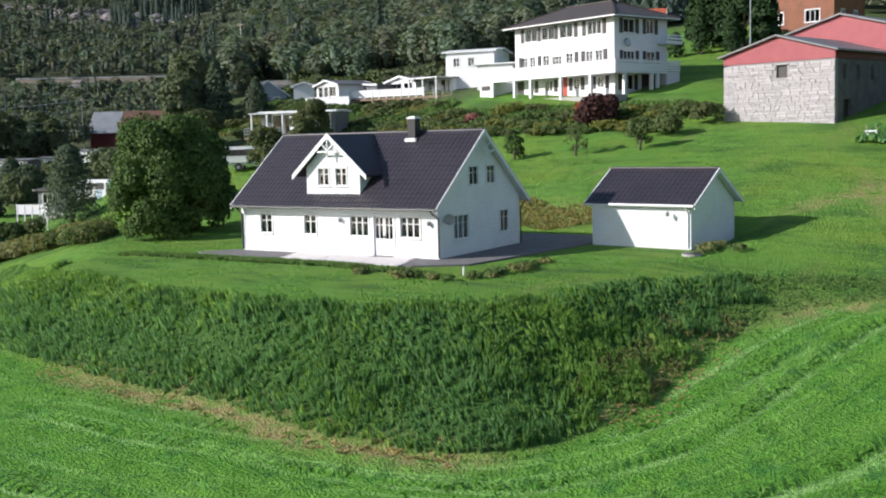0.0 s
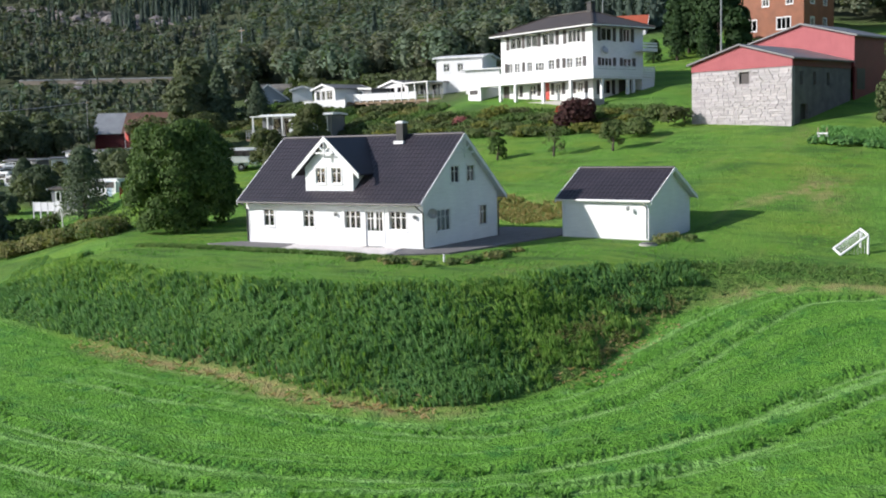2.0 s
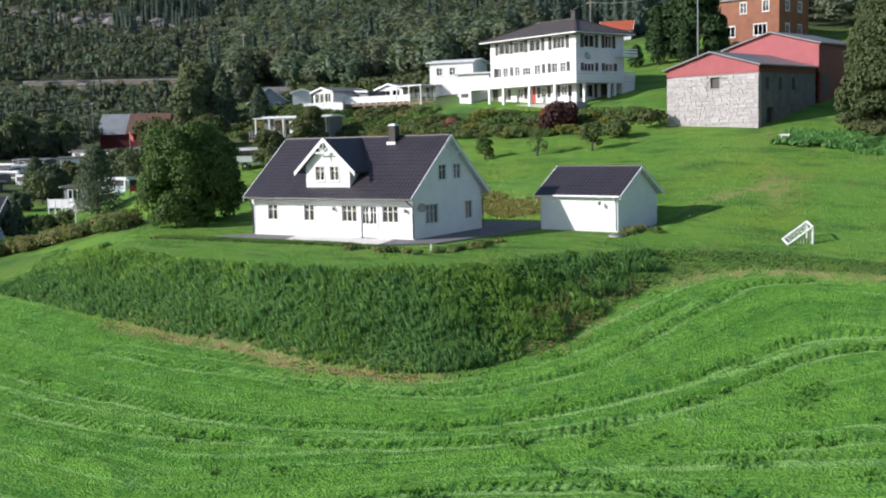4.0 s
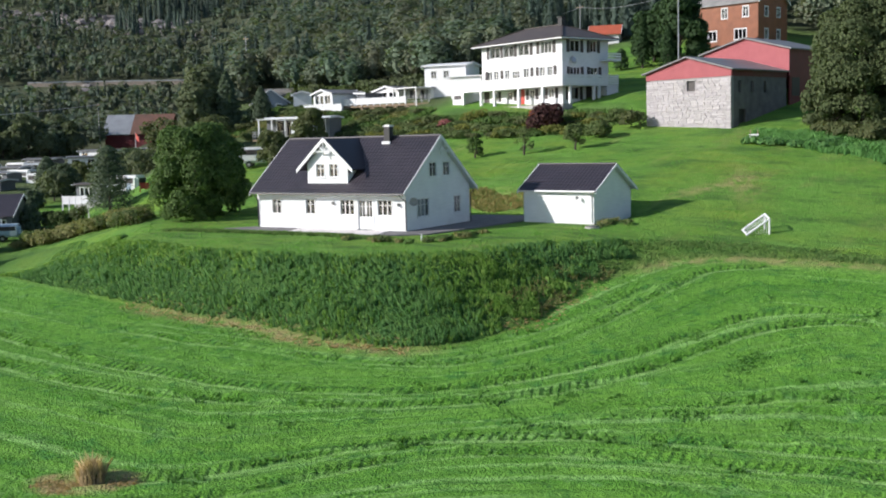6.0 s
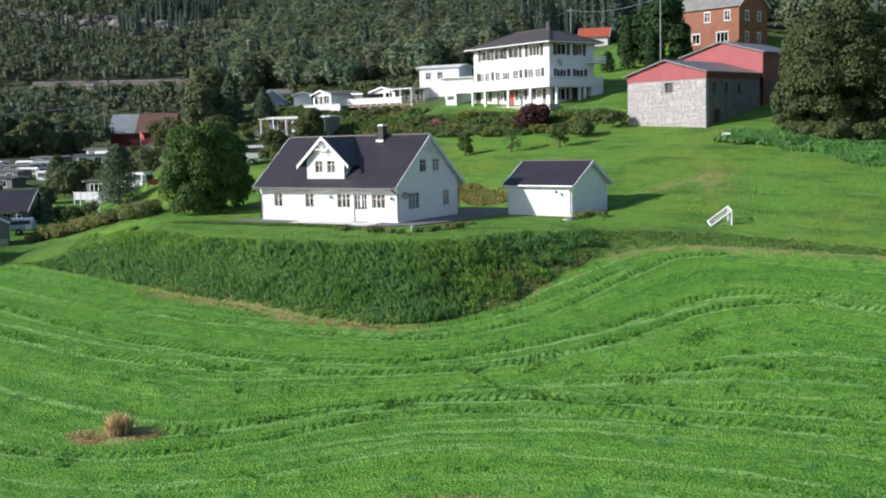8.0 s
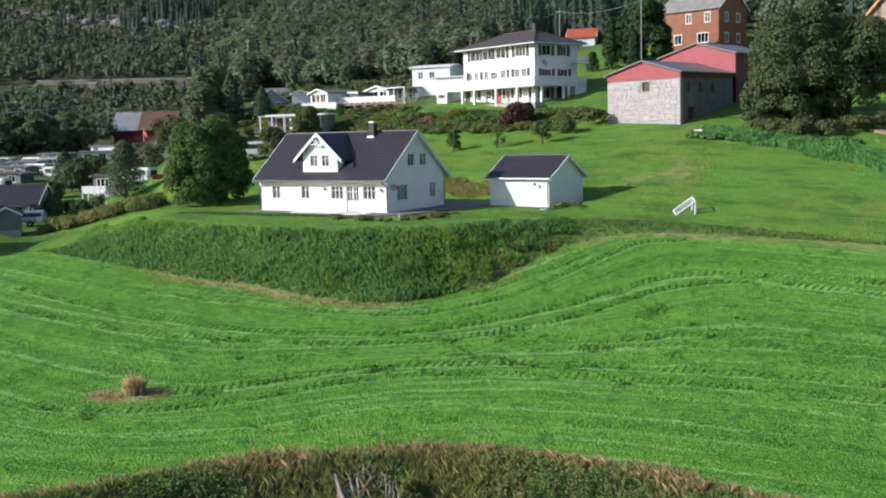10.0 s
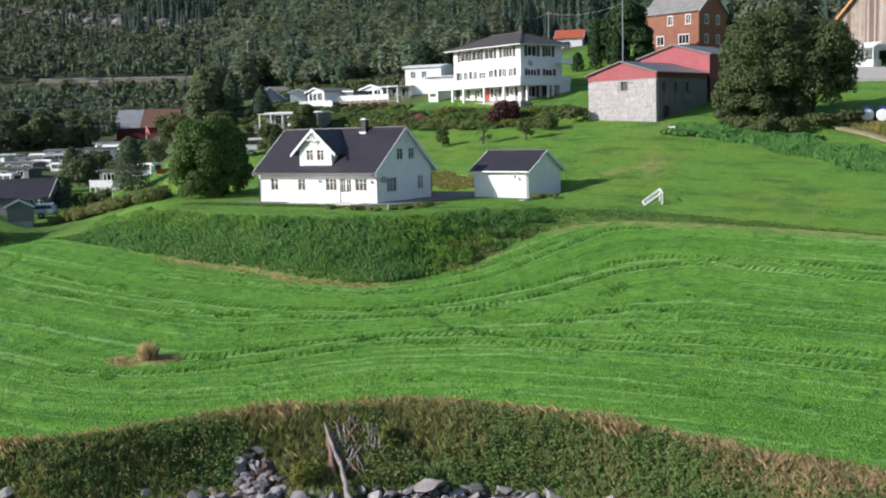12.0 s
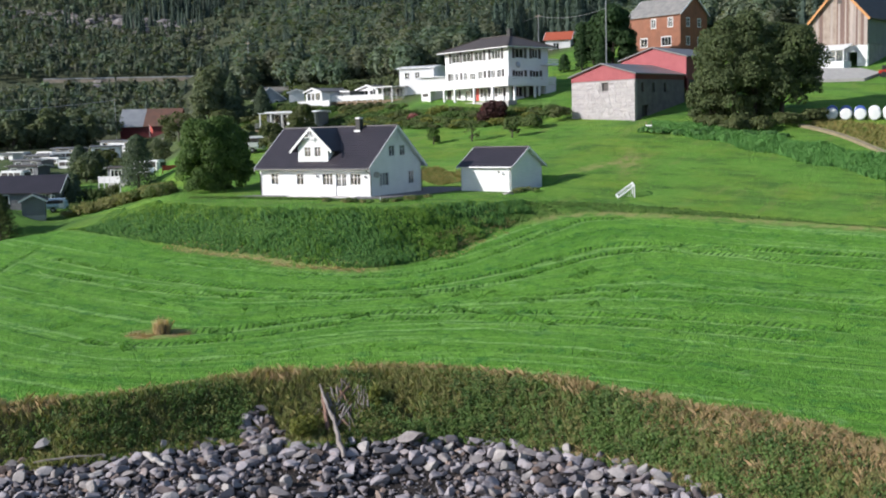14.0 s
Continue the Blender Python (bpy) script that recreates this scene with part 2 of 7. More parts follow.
def bar(bm, p, q, w, h=None, up=(0, 0, 1)):
    """A squared bar from p to q."""
    p, q, h = Vector(p), Vector(q), h or w
    d = (q - p).normalized()
    side = d.cross(Vector(up))
    side = side.normalized() if side.length > 1e-4 else Vector((1, 0, 0))
    top = side.cross(d)
    vs = []
    for c in (p, q):
        for a, b in ((-1, -1), (1, -1), (1, 1), (-1, 1)):
            vs.append(bm.verts.new(c + side * (a * w / 2) + top * (b * h / 2)))
    for f in ((3, 2, 1, 0), (4, 5, 6, 7), (0, 1, 5, 4), (1, 2, 6, 5), (2, 3, 7, 6), (3, 0, 4, 7)):
        bm.faces.new([vs[i] for i in f])
    return bm


def rod(bm, points, radii, sides=8):
    """A round tapered bar through points."""
    rings = []
    for i, p in enumerate(points):
        p = Vector(p)
        d = (Vector(points[min(i + 1, len(points) - 1)]) - Vector(points[max(i - 1, 0)])).normalized()
        a = d.cross(Vector((0.3, 1, 0.2))).normalized()
        b = d.cross(a)
        r = radii[i] if isinstance(radii, (list, tuple)) else radii
        rings.append([bm.verts.new(p + (a * math.cos(2 * math.pi * k / sides) + b * math.sin(2 * math.pi * k / sides)) * r) for k in range(sides)])
    for u, v in zip(rings, rings[1:]):
        for k in range(sides):
            bm.faces.new((u[k], u[(k + 1) % sides], v[(k + 1) % sides], v[k]))
    bm.faces.new(rings[0][::-1])
    bm.faces.new(rings[-1])
    return bm


def wall(bm, x0, x1, z0, top, thick, holes=(), m=None, breaks=()):
    """An upright wall along x, its outer face at y = 0 and its body behind it, with openings (xa, xb, za, zb); top(x) is its height."""
    xs = sorted({x0, x1, *breaks, *(v for h in holes for v in h[:2])})
    for a, b in zip(xs, xs[1:]):
        cut = sorted((h[2], h[3]) for h in holes if h[0] <= a + 1e-6 and h[1] >= b - 1e-6)
        z = z0
        for lo, hi in cut:
            if lo > z:
                prism(bm, [(a, z), (b, z), (b, lo), (a, lo)], 0, thick, m)
            z = hi
        prism(bm, [(a, z), (b, z), (b, top(b)), (a, top(a))], 0, thick, m)
    bmesh.ops.remove_doubles(bm, verts=bm.verts, dist=0.0005)
    return bm


def ring(x0, x1, z0, z1, a0, a1, b0, b1, y0, y1, m=None):
    """A flat frame: an outer rectangle with a rectangular hole, from y0 to y1."""
    bm = bmesh.new()
    loops = []
    for y in (y0, y1):
        for q in (((x0, z0), (x1, z0), (x1, z1), (x0, z1)), ((a0, b0), (a1, b0), (a1, b1), (a0, b1))):
            loops.append([bm.verts.new(m @ Vector((x, y, z)) if m else (x, y, z)) for x, z in q])
    of, inf, ob_, ib = loops
    for i in range(4):
        j = (i + 1) % 4
        for f in ((of[i], of[j], inf[j], inf[i]), (ob_[j], ob_[i], ib[i], ib[j]), (of[j], of[i], ob_[i], ob_[j]), (inf[i], inf[j], ib[j], ib[i])):
            bm.faces.new(f)
    return bm


def window(parent, m, w, h, cols, rows, depth=0.12, casing=0.09, bar_w=0.035, pane_label="", mat=None, curtain=None):
    """A window: casing and bars, with a pane as its part. m puts its lower left corner (x along, y inwards) into the parent's space."""
    c, t, paint = casing, 0.045, mat or WHITE
    frame_ob = part("window", ring(-c, w + c, -c, h + c * 1.2, 0, w, 0, h, -0.035, 0.0, m), paint, parent)
    part("sill", box(bmesh.new(), -c - 0.02, w + c + 0.02, -0.07, -0.037, -c, -c + 0.05, m), paint, frame_ob)
    part("sash", ring(0, w, 0, h, t, w - t, t, h - t, 0.02, 0.07, m), paint, frame_ob)
    for i in range(1, cols):
        x = w * i / cols
        part("glazing_bar", box(bmesh.new(), x - bar_w, x + bar_w, 0.022, 0.068, t, h - t, m), paint, frame_ob)
    for z in rows:
        part("glazing_bar", box(bmesh.new(), t, w - t, 0.026, 0.062, h * z - 0.02, h * z + 0.02, m), paint, frame_ob)
    pane = bmesh.new()
    box(pane, t, w - t, 0.04, 0.048, t, h - t, m)
    part("pane", pane, GLASS, frame_ob)
    if curtain:
        cb = bmesh.new()
        box(cb, t, w - t, depth + 0.10, depth + 0.13, t, h * curtain, m)
        part("curtain", cb, WHITE, frame_ob, "pale curtain behind the pane")
    return frame_ob


def tiled_slope(bm, x0, x1, foot, rise, run, course=0.36, wave=0.30, amp=0.022, step=0.022, m=None, segs=4):
    """One slope of roof tiles: stepped courses with a rolled profile. foot: (y, z) of the lower edge; the slope climbs along +y."""
    n = max(2, round(math.hypot(rise, run) / course))
    k = max(2, round((x1 - x0) / wave)) * segs
    up = Vector((0, -rise, run)).normalized()
    rows = []
    for i in range(n):
        for j, lift in ((i, step), (i + 1, 0.0)):
            f = j / n
            base = Vector((0, foot[0] + run * f, foot[1] + rise * f))
            row = []
            for c in range(k + 1):
                x = x0 + (x1 - x0) * c / k
                roll = amp * (0.5 + 0.5 * math.cos(2 * math.pi * c / segs))
                p = Vector((x, base.y, base.z)) + up * (lift + roll)
                row.append(bm.verts.new(m @ p if m else p))
            rows.append(row)
    for u, v in zip(rows, rows[1:]):
        for c in range(k):
            bm.faces.new((u[c], u[c + 1], v[c + 1], v[c]))
    return bm


# ---- the lie of the land ----
# brow and foot of the steep bank below the house, brow of the shore bank and head of the shingle, as smooth lines in plan
BROW = [(-130, 30), (-80, 12), (-50, 1), (-33, -6), (-24, -9.2), (-12, -11.3), (-2, -13.0), (4, -12.8), (8, -10.8), (10.2, -6.6), (11.4, -2.8), (13.6, 1.2), (16.4, 4.4), (19.8, 6.0), (25, 6.8), (34, 7.0), (44, 6.5), (60, 6.8), (130, 10)]
FOOT = [(-130, 18), (-80, 2), (-50, -8), (-30, -14.5), (-20, -16.2), (-5, -17.3), (2, -17.2), (6.4, -17.8), (10.2, -17.4), (12.7, -16.6), (14.9, -14.3), (16.2, -10.9), (16.1, -7.5), (16.3, -4.6), (16.5, -1.8), (17.4, 0.5), (18.9, 2.4), (20.9, 3.6), (25, 4.3), (34, 4.7), (44, 4.7), (60, 5), (130, 8)]
SWATH = [(-130, -2), (-60, -15), (-30, -19.6), (-10, -21.0), (5, -20.3), (12.3, -19.2), (15.4, -17.9), (17.4, -15.6), (18.8, -12.6), (19.6, -9.5), (20.2, -6.4), (20.8, -3.1), (22.2, 0.6), (25.5, 2.2), (31, 2.6), (46, 2.7), (130, 5)]
SHORE = [(-130, -130), (-40, -95), (0, -59), (9.5, -52.0), (14.6, -48.4), (18.0, -45.0), (21.0, -40.2), (25.4, -35.9), (29.3, -33.0), (37.4, -32.5), (43.2, -33.4), (47.8, -35.1), (51.6, -36.2), (62, -40), (130, -62)]


def curve_points(line, n=8):
    """A Catmull-Rom line through the points given."""
    p = np.array(line, float)
    p = np.vstack([2 * p[0] - p[1], p, 2 * p[-1] - p[-2]])
    out = []
    for i in range(1, len(p) - 2):
        s = np.linspace(0, 1, n, endpoint=False)[:, None]
        a, b, c, d = p[i - 1], p[i], p[i + 1], p[i + 2]
        out.append(0.5 * (2 * b + (c - a) * s + (2 * a - 5 * b + 4 * c - d) * s ** 2 + (3 * b - a - 3 * c + d) * s ** 3))
    return np.vstack(out + [p[-2:-1]])


def offset_from(line, x, y):
    """Signed distance to a line in plan (positive on its left, inland) and the way along it to the nearest point."""
    best = np.full(x.shape, 1e9)
    sign, along, run = np.zeros(x.shape), np.zeros(x.shape), 0.0
    for (ax, ay), (bx, by) in zip(line, line[1:]):
        dx, dy = bx - ax, by - ay
        ll = math.hypot(dx, dy)
        t = np.clip(((x - ax) * dx + (y - ay) * dy) / (ll * ll), 0, 1)
        ex, ey = x - ax - t * dx, y - ay - t * dy
        d = np.hypot(ex, ey)
        near = d < best
        best = np.where(near, d, best)
        sign = np.where(near, np.sign(dx * ey - dy * ex), sign)
        along = np.where(near, run + t * ll, along)
        run += ll
    return best * np.where(sign == 0, 1, sign), along


BROW_L, FOOT_L, SHORE_L, SWATH_L = (curve_points(c) for c in (BROW, FOOT, SHORE, SWATH))
# farther out the mown rows run in a gentler bend
OUTER_L = curve_points([(-130, -22), (-60, -31), (-20, -35.5), (2, -37.0), (12, -36.6), (16.4, -33.8), (19.0, -30.0), (22.5, -26.6), (28, -24.0), (36, -22.4), (49, -21.0), (70, -18), (130, -9)])


def swath_at(x, y):
    """How far out a point of the field lies across the mown rows (0 at the bank, 14 at the outer bend), and the way along them."""
    a, along = offset_from(SWATH_L, x, y)
    b, _ = offset_from(OUTER_L, x, y)
    between = 14.0 * -a / np.maximum(b - a, 0.01)
    return np.where(a > 0, -a, np.where(b < 0, 14.0 - b, between)) + 0.25 * np.sin(along * 0.09), along


# tyre tracks of the mower: a line in plan, its half width and how deep it is pressed
TRACKS = (
    ([(-4, -19.4), (2, -19.2), (6, -18.5), (8.5, -17.9), (10.9, -17.4), (13.3, -16.8), (14.9, -15.4), (16.3, -13.5), (17.5, -10.8), (18.4, -7.1), (19.4, -3.2)], 0.20, 0.5),
    ([(-4, -21.2), (1, -21.0), (5.5, -20.4), (8.8, -20.1), (12.5, -19.2), (15.4, -17.9), (17.4, -15.4), (19.0, -12.5), (19.6, -9.4), (20.1, -6.4), (20.6, -3.2), (21.6, 0.8), (24, 2.4)], 0.22, 0.8),
    ([(-14, -24.6), (-2, -25.7), (4, -25.4), (8, -25.0), (12, -23.7), (15.2, -22.2), (17.4, -20.6), (19.0, -18.9), (20.7, -17.0), (22.2, -14.7), (23.4, -12.4), (24.5, -9.8), (25.5, -7.6), (27.1, -5.4), (29.4, -4.3), (33, -3.5), (40, -3.3), (48, -2.5)], 0.24, 1.0),
    ([(-10, -28.2), (0, -28.4), (6, -27.6), (12, -25.6), (16.2, -23.6), (18.6, -22.0), (20.4, -20.4), (22.4, -18.2), (23.8, -16.0), (25.0, -13.4), (26.2, -10.6), (27.2, -8.3), (28.6, -6.6), (31, -5.6), (35, -5.2), (40.6, -5.6), (48, -5.7)], 0.26, 1.0),
    ([(10, -36.6), (13, -34.6), (15.1, -32.4), (16.3, -30.4), (17.6, -28.5), (19.1, -26.8), (20.6, -25.4), (24.1, -23.5), (27, -22.3), (31.4, -21.3), (38, -19.9), (48, -18.6)], 0.24, 0.9),
    ([(9, -39.4), (12.8, -37.8), (15.4, -35.6), (16.9, -33.5), (18.4, -30.6), (19.6, -28.7), (21.4, -26.9), (25.0, -24.8), (30.4, -23.4), (36, -22.2), (46, -21)], 0.24, 0.9),
    ([(24.6, -19.6), (26.6, -18.6), (29.5, -17.1), (32.6, -15.2), (37, -13.9), (43, -13.4), (50, -12.8)], 0.22, 0.6),
    ([(25.6, -20.6), (28.2, -19.0), (31, -17.6), (34.4, -16.4), (40, -15.6), (43.5, -15.4), (50, -15.0)], 0.22, 0.6),
    ([(16, -40), (20, -37), (23.0, -34.4), (26.4, -31.6), (30.7, -29.8), (35.4, -28.6), (41.4, -27.6), (46, -27.4)], 0.18, 0.4),
    ([(-13.6, -30), (-15.4, -27.5), (-18.7, -22.2)], 0.2, 0.5),
)


def near_track(x, y):
    """Signed distance from the nearest tyre track, the way along it, and its half width and depth."""
    best, along = np.full(x.shape, 9.0), np.zeros(x.shape)
    wide, deep = np.full(x.shape, 0.2), np.zeros(x.shape)
    for line, w, depth in TRACKS:
        d, run = offset_from(curve_points(line, 6), x, y)
        k = np.abs(d) < np.abs(best)
        best, along = np.where(k, d, best), np.where(k, run, along)
        wide, deep = np.where(k, w, wide), np.where(k, depth, deep)
    return best, along, wide, deep


def step(v, lo, hi):
    t = np.clip((v - lo) / (hi - lo), 0, 1)
    return t * t * (3 - 2 * t)


def soft(v, w):
    """Zero below, v above, rounded over w."""
    return np.where(v > 8 * w, v, w * np.log1p(np.exp(np.minimum(v, 8 * w) / w)))


def bank_width(x):
    return 2.9 + 2.4 * np.exp(-((x - 29) / 5.0) ** 2) - 1.0 * step(-x, -18.5, -16.5)


def upland(x, y):
    z = 0.22 * soft(y - 7.5, 1.2) - 0.07 * soft(x - 11, 1.5) * step(-x, -90, -40)
    pad = step(-x, -13.5, -10.5) * (1 - step(y, 12.2, 17.5))
    z = z * (1 - pad) + (-0.05 + 0.02 * np.clip(y - 2, 0, 12)) * pad
    z = z + 1.25 * step(y, 39, 46) * step(-x, -2, 6)
    z = z - 1.5 * np.exp(-((x + 41.5) / 6.0) ** 2 - ((y - 49.6) / 2.6) ** 2)
    s = (x + 28) * -0.75 + (y - 2) * -0.66
    along = np.maximum((x + 28) * -0.66 + (y - 2) * 0.75, -10)
    low = -4.3 + 0.068 * along
    k = step(s, -1, 17)
    z = z * (1 - k) + low * k
    q = -0.56 * x + 0.82 * y
    hill = 7 + 0.27 * (q - 205) + 0.16 * soft(q - 330, 20)
    side = 14 + 0.30 * (y - 78) + 0.03 * x
    z = np.maximum(z, np.minimum(np.maximum(hill, np.where(x > -70, side, -99)), 420))
    return z


def field(x, y):
    u, v = np.clip(x, -40, 75) / 10, np.clip(y, -70, 10) / 10
    return -1.015 - 0.45 * u + 1.666 * v + 0.007 * u * u + 0.121 * v * v - 0.25 * np.exp(-((x - 22) ** 2 + (y + 23) ** 2) / 160)


def lay(x, y):
    """Ground height, with the bank, shore and line offsets that the ground cover follows."""
    x, y = np.asarray(x, float), np.asarray(y, float)
    db, _ = offset_from(BROW_L, x, y)
    df, along = offset_from(FOOT_L, x, y)
    ds, _ = offset_from(SHORE_L, x, y)
    up, low = upland(x, y) - 0.25 * np.exp(-np.maximum(db, 0) / 2.5), field(x, y)
    low = np.where(ds > 0, low, -6.9 + 0 * low) * 1.0
    brow_z = -6.80 - 0.35 * step(-x, -24, -16)
    low = low * step(ds, 0, 3) + np.minimum(low, brow_z + 0.08) * (1 - step(ds, 0, 3))
    wide = bank_width(x)
    beach = brow_z - 2.45 * step(-ds, 0.2, wide) - 0.17 * np.maximum(-ds - wide + 0.8, 0)
    low = np.where(ds > 0, low, np.maximum(beach, -14))
    t = np.clip(-db / (np.abs(db) + np.abs(df) + 1e-6), 0, 1)
    t = np.where(df < 0, 1.0, np.where(db > 0, 0.0, t))
    prof = np.where(t < 0.5, 1.7 * t * t + 0.15 * t, 1 - 0.95 * (1 - t) - 0.1 * (1 - t) ** 2)
    prof = np.clip(prof, 0, 1)
    z = up * (1 - prof) + low * prof
    s2 = (x + 20) * -0.94 + (y + 10) * 0.336
    z = z - np.minimum(0.22 * soft(s2 - 1.5, 1.0), 5.0) * step(-y, 1, 8)
    return z, db, df, ds, along


def ground_at(x, y):
    return float(lay(np.array([x]), np.array([y]))[0][0])


def spread(lo, hi, fine_lo, fine_hi, fine, grow=1.16):
    v, s = [fine_hi], fine
    while v[-1] < hi:
        s *= grow
        v.append(v[-1] + s)
    w, s = [fine_lo], fine
    while w[-1] > lo:
        s *= grow
        w.append(w[-1] - s)
    return np.array(w[:0:-1] + list(np.arange(fine_lo, fine_hi, fine)) + v)


def ground_material():
    m, t, p = material("meadow")
    def attr(name):
        n = t.nodes.new("ShaderNodeAttribute")
        n.attribute_name = name
        return n.outputs["Fac"]
    comb = t.nodes.new("ShaderNodeCombineXYZ")
    t.links.new(attr("along"), comb.inputs["X"])
    t.links.new(attr("swath"), comb.inputs["Y"])
    flow = comb.outputs[0]
    fine, mid, coarse = noise_of(t, 9, 4), noise_of(t, 1.1, 4), noise_of(t, 0.12, 3)
    lawn = mixed(t, ramp(t, mid, 0.3, 0.7), (0.110, 0.262, 0.038), (0.152, 0.305, 0.056))
    lawn = mixed(t, ramp(t, coarse, 0.4, 0.65), lawn, mixed(t, 1.0, lawn, (1.3, 1.0, 0.9), "MULTIPLY"))
    patch = noise_of(t, 0.35, 5, 0.6, (0.5, 1.2, 1))
    lawn = mixed(t, ramp(t, patch, 0.48, 0.66), lawn, (0.075, 0.17, 0.035))
    lawn = mixed(t, ramp(t, noise_of(t, 0.22, 4, 0.6, (1.4, 0.5, 1)), 0.58, 0.72), lawn, (0.19, 0.26, 0.07))
    lawn = mixed(t, ramp(t, noise_of(t, 1.0, 3, 0.6, (0.10, 1.3, 1)), 0.55, 0.7), lawn, (0.155, 0.31, 0.065))
    lawn = mixed(t, ramp(t, noise_of(t, 1.0, 4, 0.65, (0.30, 0.9, 3)), 0.60, 0.72), lawn, (0.062, 0.150, 0.028))
    # the hay field: swaths that follow the foot of the bank, uneven stubble in clumps
    swath = noise_of(t, 1.0, 4, 0.6, (0.05, 0.75, 1), vector=flow)
    streak = noise_of(t, 1.0, 4, 0.65, (0.22, 2.6, 1), vector=flow)
    clump = noise_of(t, 0.8, 5, 0.65)
    hay = mixed(t, ramp(t, swath, 0.36, 0.64), (0.084, 0.245, 0.027), (0.150, 0.345, 0.046))
    hay = mixed(t, ramp(t, streak, 0.52, 0.75), hay, (0.165, 0.335, 0.075))
    rows = noise_of(t, 1.0, 3, 0.6, (0.035, 1.35, 1), vector=flow)
    hay = mixed(t, ramp(t, rows, 0.54, 0.64), hay, (0.215, 0.42, 0.11))
    # shadow between the mown rows, painted as a darker green
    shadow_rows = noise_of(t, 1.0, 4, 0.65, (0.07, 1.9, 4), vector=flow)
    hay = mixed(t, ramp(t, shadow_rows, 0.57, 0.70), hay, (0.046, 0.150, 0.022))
    tuft = noise_of(t, 2.6, 3, 0.6)
    hay = mixed(t, ramp(t, tuft, 0.56, 0.72), hay, (0.058, 0.175, 0.028))
    hay = mixed(t, ramp(t, clump, 0.54, 0.68), hay, (0.056, 0.195, 0.034))
    pale = noise_of(t, 0.55, 5, 0.7, (1, 1, 6))
    hay = mixed(t, ramp(t, pale, 0.60, 0.74), hay, (0.19, 0.37, 0.12))

    hay = mixed(t, 1.0, hay, mixed(t, ramp(t, noise_of(t, 3.4, 4, 0.7), 0.34, 0.66), (0.74, 0.76, 0.76), (1.27, 1.22, 1.30)), "MULTIPLY")

    def calc(op, *values):
        n = t.nodes.new("ShaderNodeMath")
        n.operation = op
        for i, v in enumerate(values):
            if isinstance(v, bpy.types.NodeSocket):
                t.links.new(v, n.inputs[i])
            else:
                n.inputs[i].default_value = v
        return n.outputs[0]

    # tyre tracks: a pressed pale line with the print of the lugs beside it, broken up along its length
    off, press, way = attr("track"), attr("press"), attr("lug")
    wobble = calc("MULTIPLY_ADD", noise_of(t, 1.6, 3), 0.16, -0.08)
    off = calc("ADD", off, wobble)
    line = calc("SUBTRACT", 1.0, calc("MINIMUM", calc("DIVIDE", calc("ABSOLUTE", calc("ADD", off, 0.12)), 0.26), 1.0))
    lugs = calc("SINE", calc("MULTIPLY_ADD", calc("ABSOLUTE", off), -7.0, calc("MULTIPLY", way, 14.0)))
    lugs = ramp(t, lugs, 0.0, 0.8)
    belt = calc("SUBTRACT", 1.0, calc("MINIMUM", calc("DIVIDE", calc("ABSOLUTE", calc("SUBTRACT", off, 0.22)), 0.36), 1.0))
    broken = ramp(t, noise_of(t, 0.35, 4, 0.65), 0.36, 0.56)
    # shade in the ruts and lug prints, painted as dark green
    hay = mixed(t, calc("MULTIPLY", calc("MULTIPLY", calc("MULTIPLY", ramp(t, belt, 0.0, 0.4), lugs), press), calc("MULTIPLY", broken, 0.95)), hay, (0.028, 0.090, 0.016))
    # sheen of the flattened grass, painted as a pale line
    hay = mixed(t, calc("MULTIPLY", calc("MULTIPLY", ramp(t, line, 0.1, 0.75), press), calc("MULTIPLY_ADD", broken, 0.8, 0.05)), hay, (0.27, 0.47, 0.15))
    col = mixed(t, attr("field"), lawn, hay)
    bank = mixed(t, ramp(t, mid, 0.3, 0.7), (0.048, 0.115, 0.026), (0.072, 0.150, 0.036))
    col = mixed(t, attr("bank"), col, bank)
    straw = mixed(t, ramp(t, fine, 0.3, 0.7), (0.42, 0.32, 0.17), (0.30, 0.26, 0.11))
    nm = t.nodes.new("ShaderNodeMath")
    nm.operation = "MULTIPLY"
    t.links.new(attr("straw"), nm.inputs[0])
    t.links.new(ramp(t, mid, 0.32, 0.62), nm.inputs[1])
    col = mixed(t, nm.outputs[0], col, straw)
    rough = mixed(t, ramp(t, mid, 0.3, 0.7), (0.09, 0.085, 0.04), (0.12, 0.12, 0.05))
    col = mixed(t, attr("rough"), col, rough)
    stones = mixed(t, ramp(t, fine, 0.3, 0.7), (0.055, 0.046, 0.045), (0.028, 0.024, 0.024))
    col = mixed(t, attr("shingle"), col, stones)
    wood = mixed(t, ramp(t, mid, 0.3, 0.7), (0.065, 0.080, 0.045), (0.09, 0.10, 0.060))
    col = mixed(t, attr("wood"), col, wood)
    shade = mixed(t, ramp(t, fine, 0.2, 0.8), (0.62, 0.66, 0.6), (1.2, 1.18, 1.15))
    col = mixed(t, 1.0, col, shade, "MULTIPLY")
    t.links.new(col, p.inputs["Base Color"])
    p.inputs["Roughness"].default_value = 0.9
    p.inputs["Specular IOR Level"].default_value = 0.15
    add = t.nodes.new("ShaderNodeMath")
    add.operation = "ADD"
    t.links.new(fine, add.inputs[0])
    t.links.new(clump, add.inputs[1])
    bumped(t, p, add.outputs[0], 1.0, 0.25)
    return m


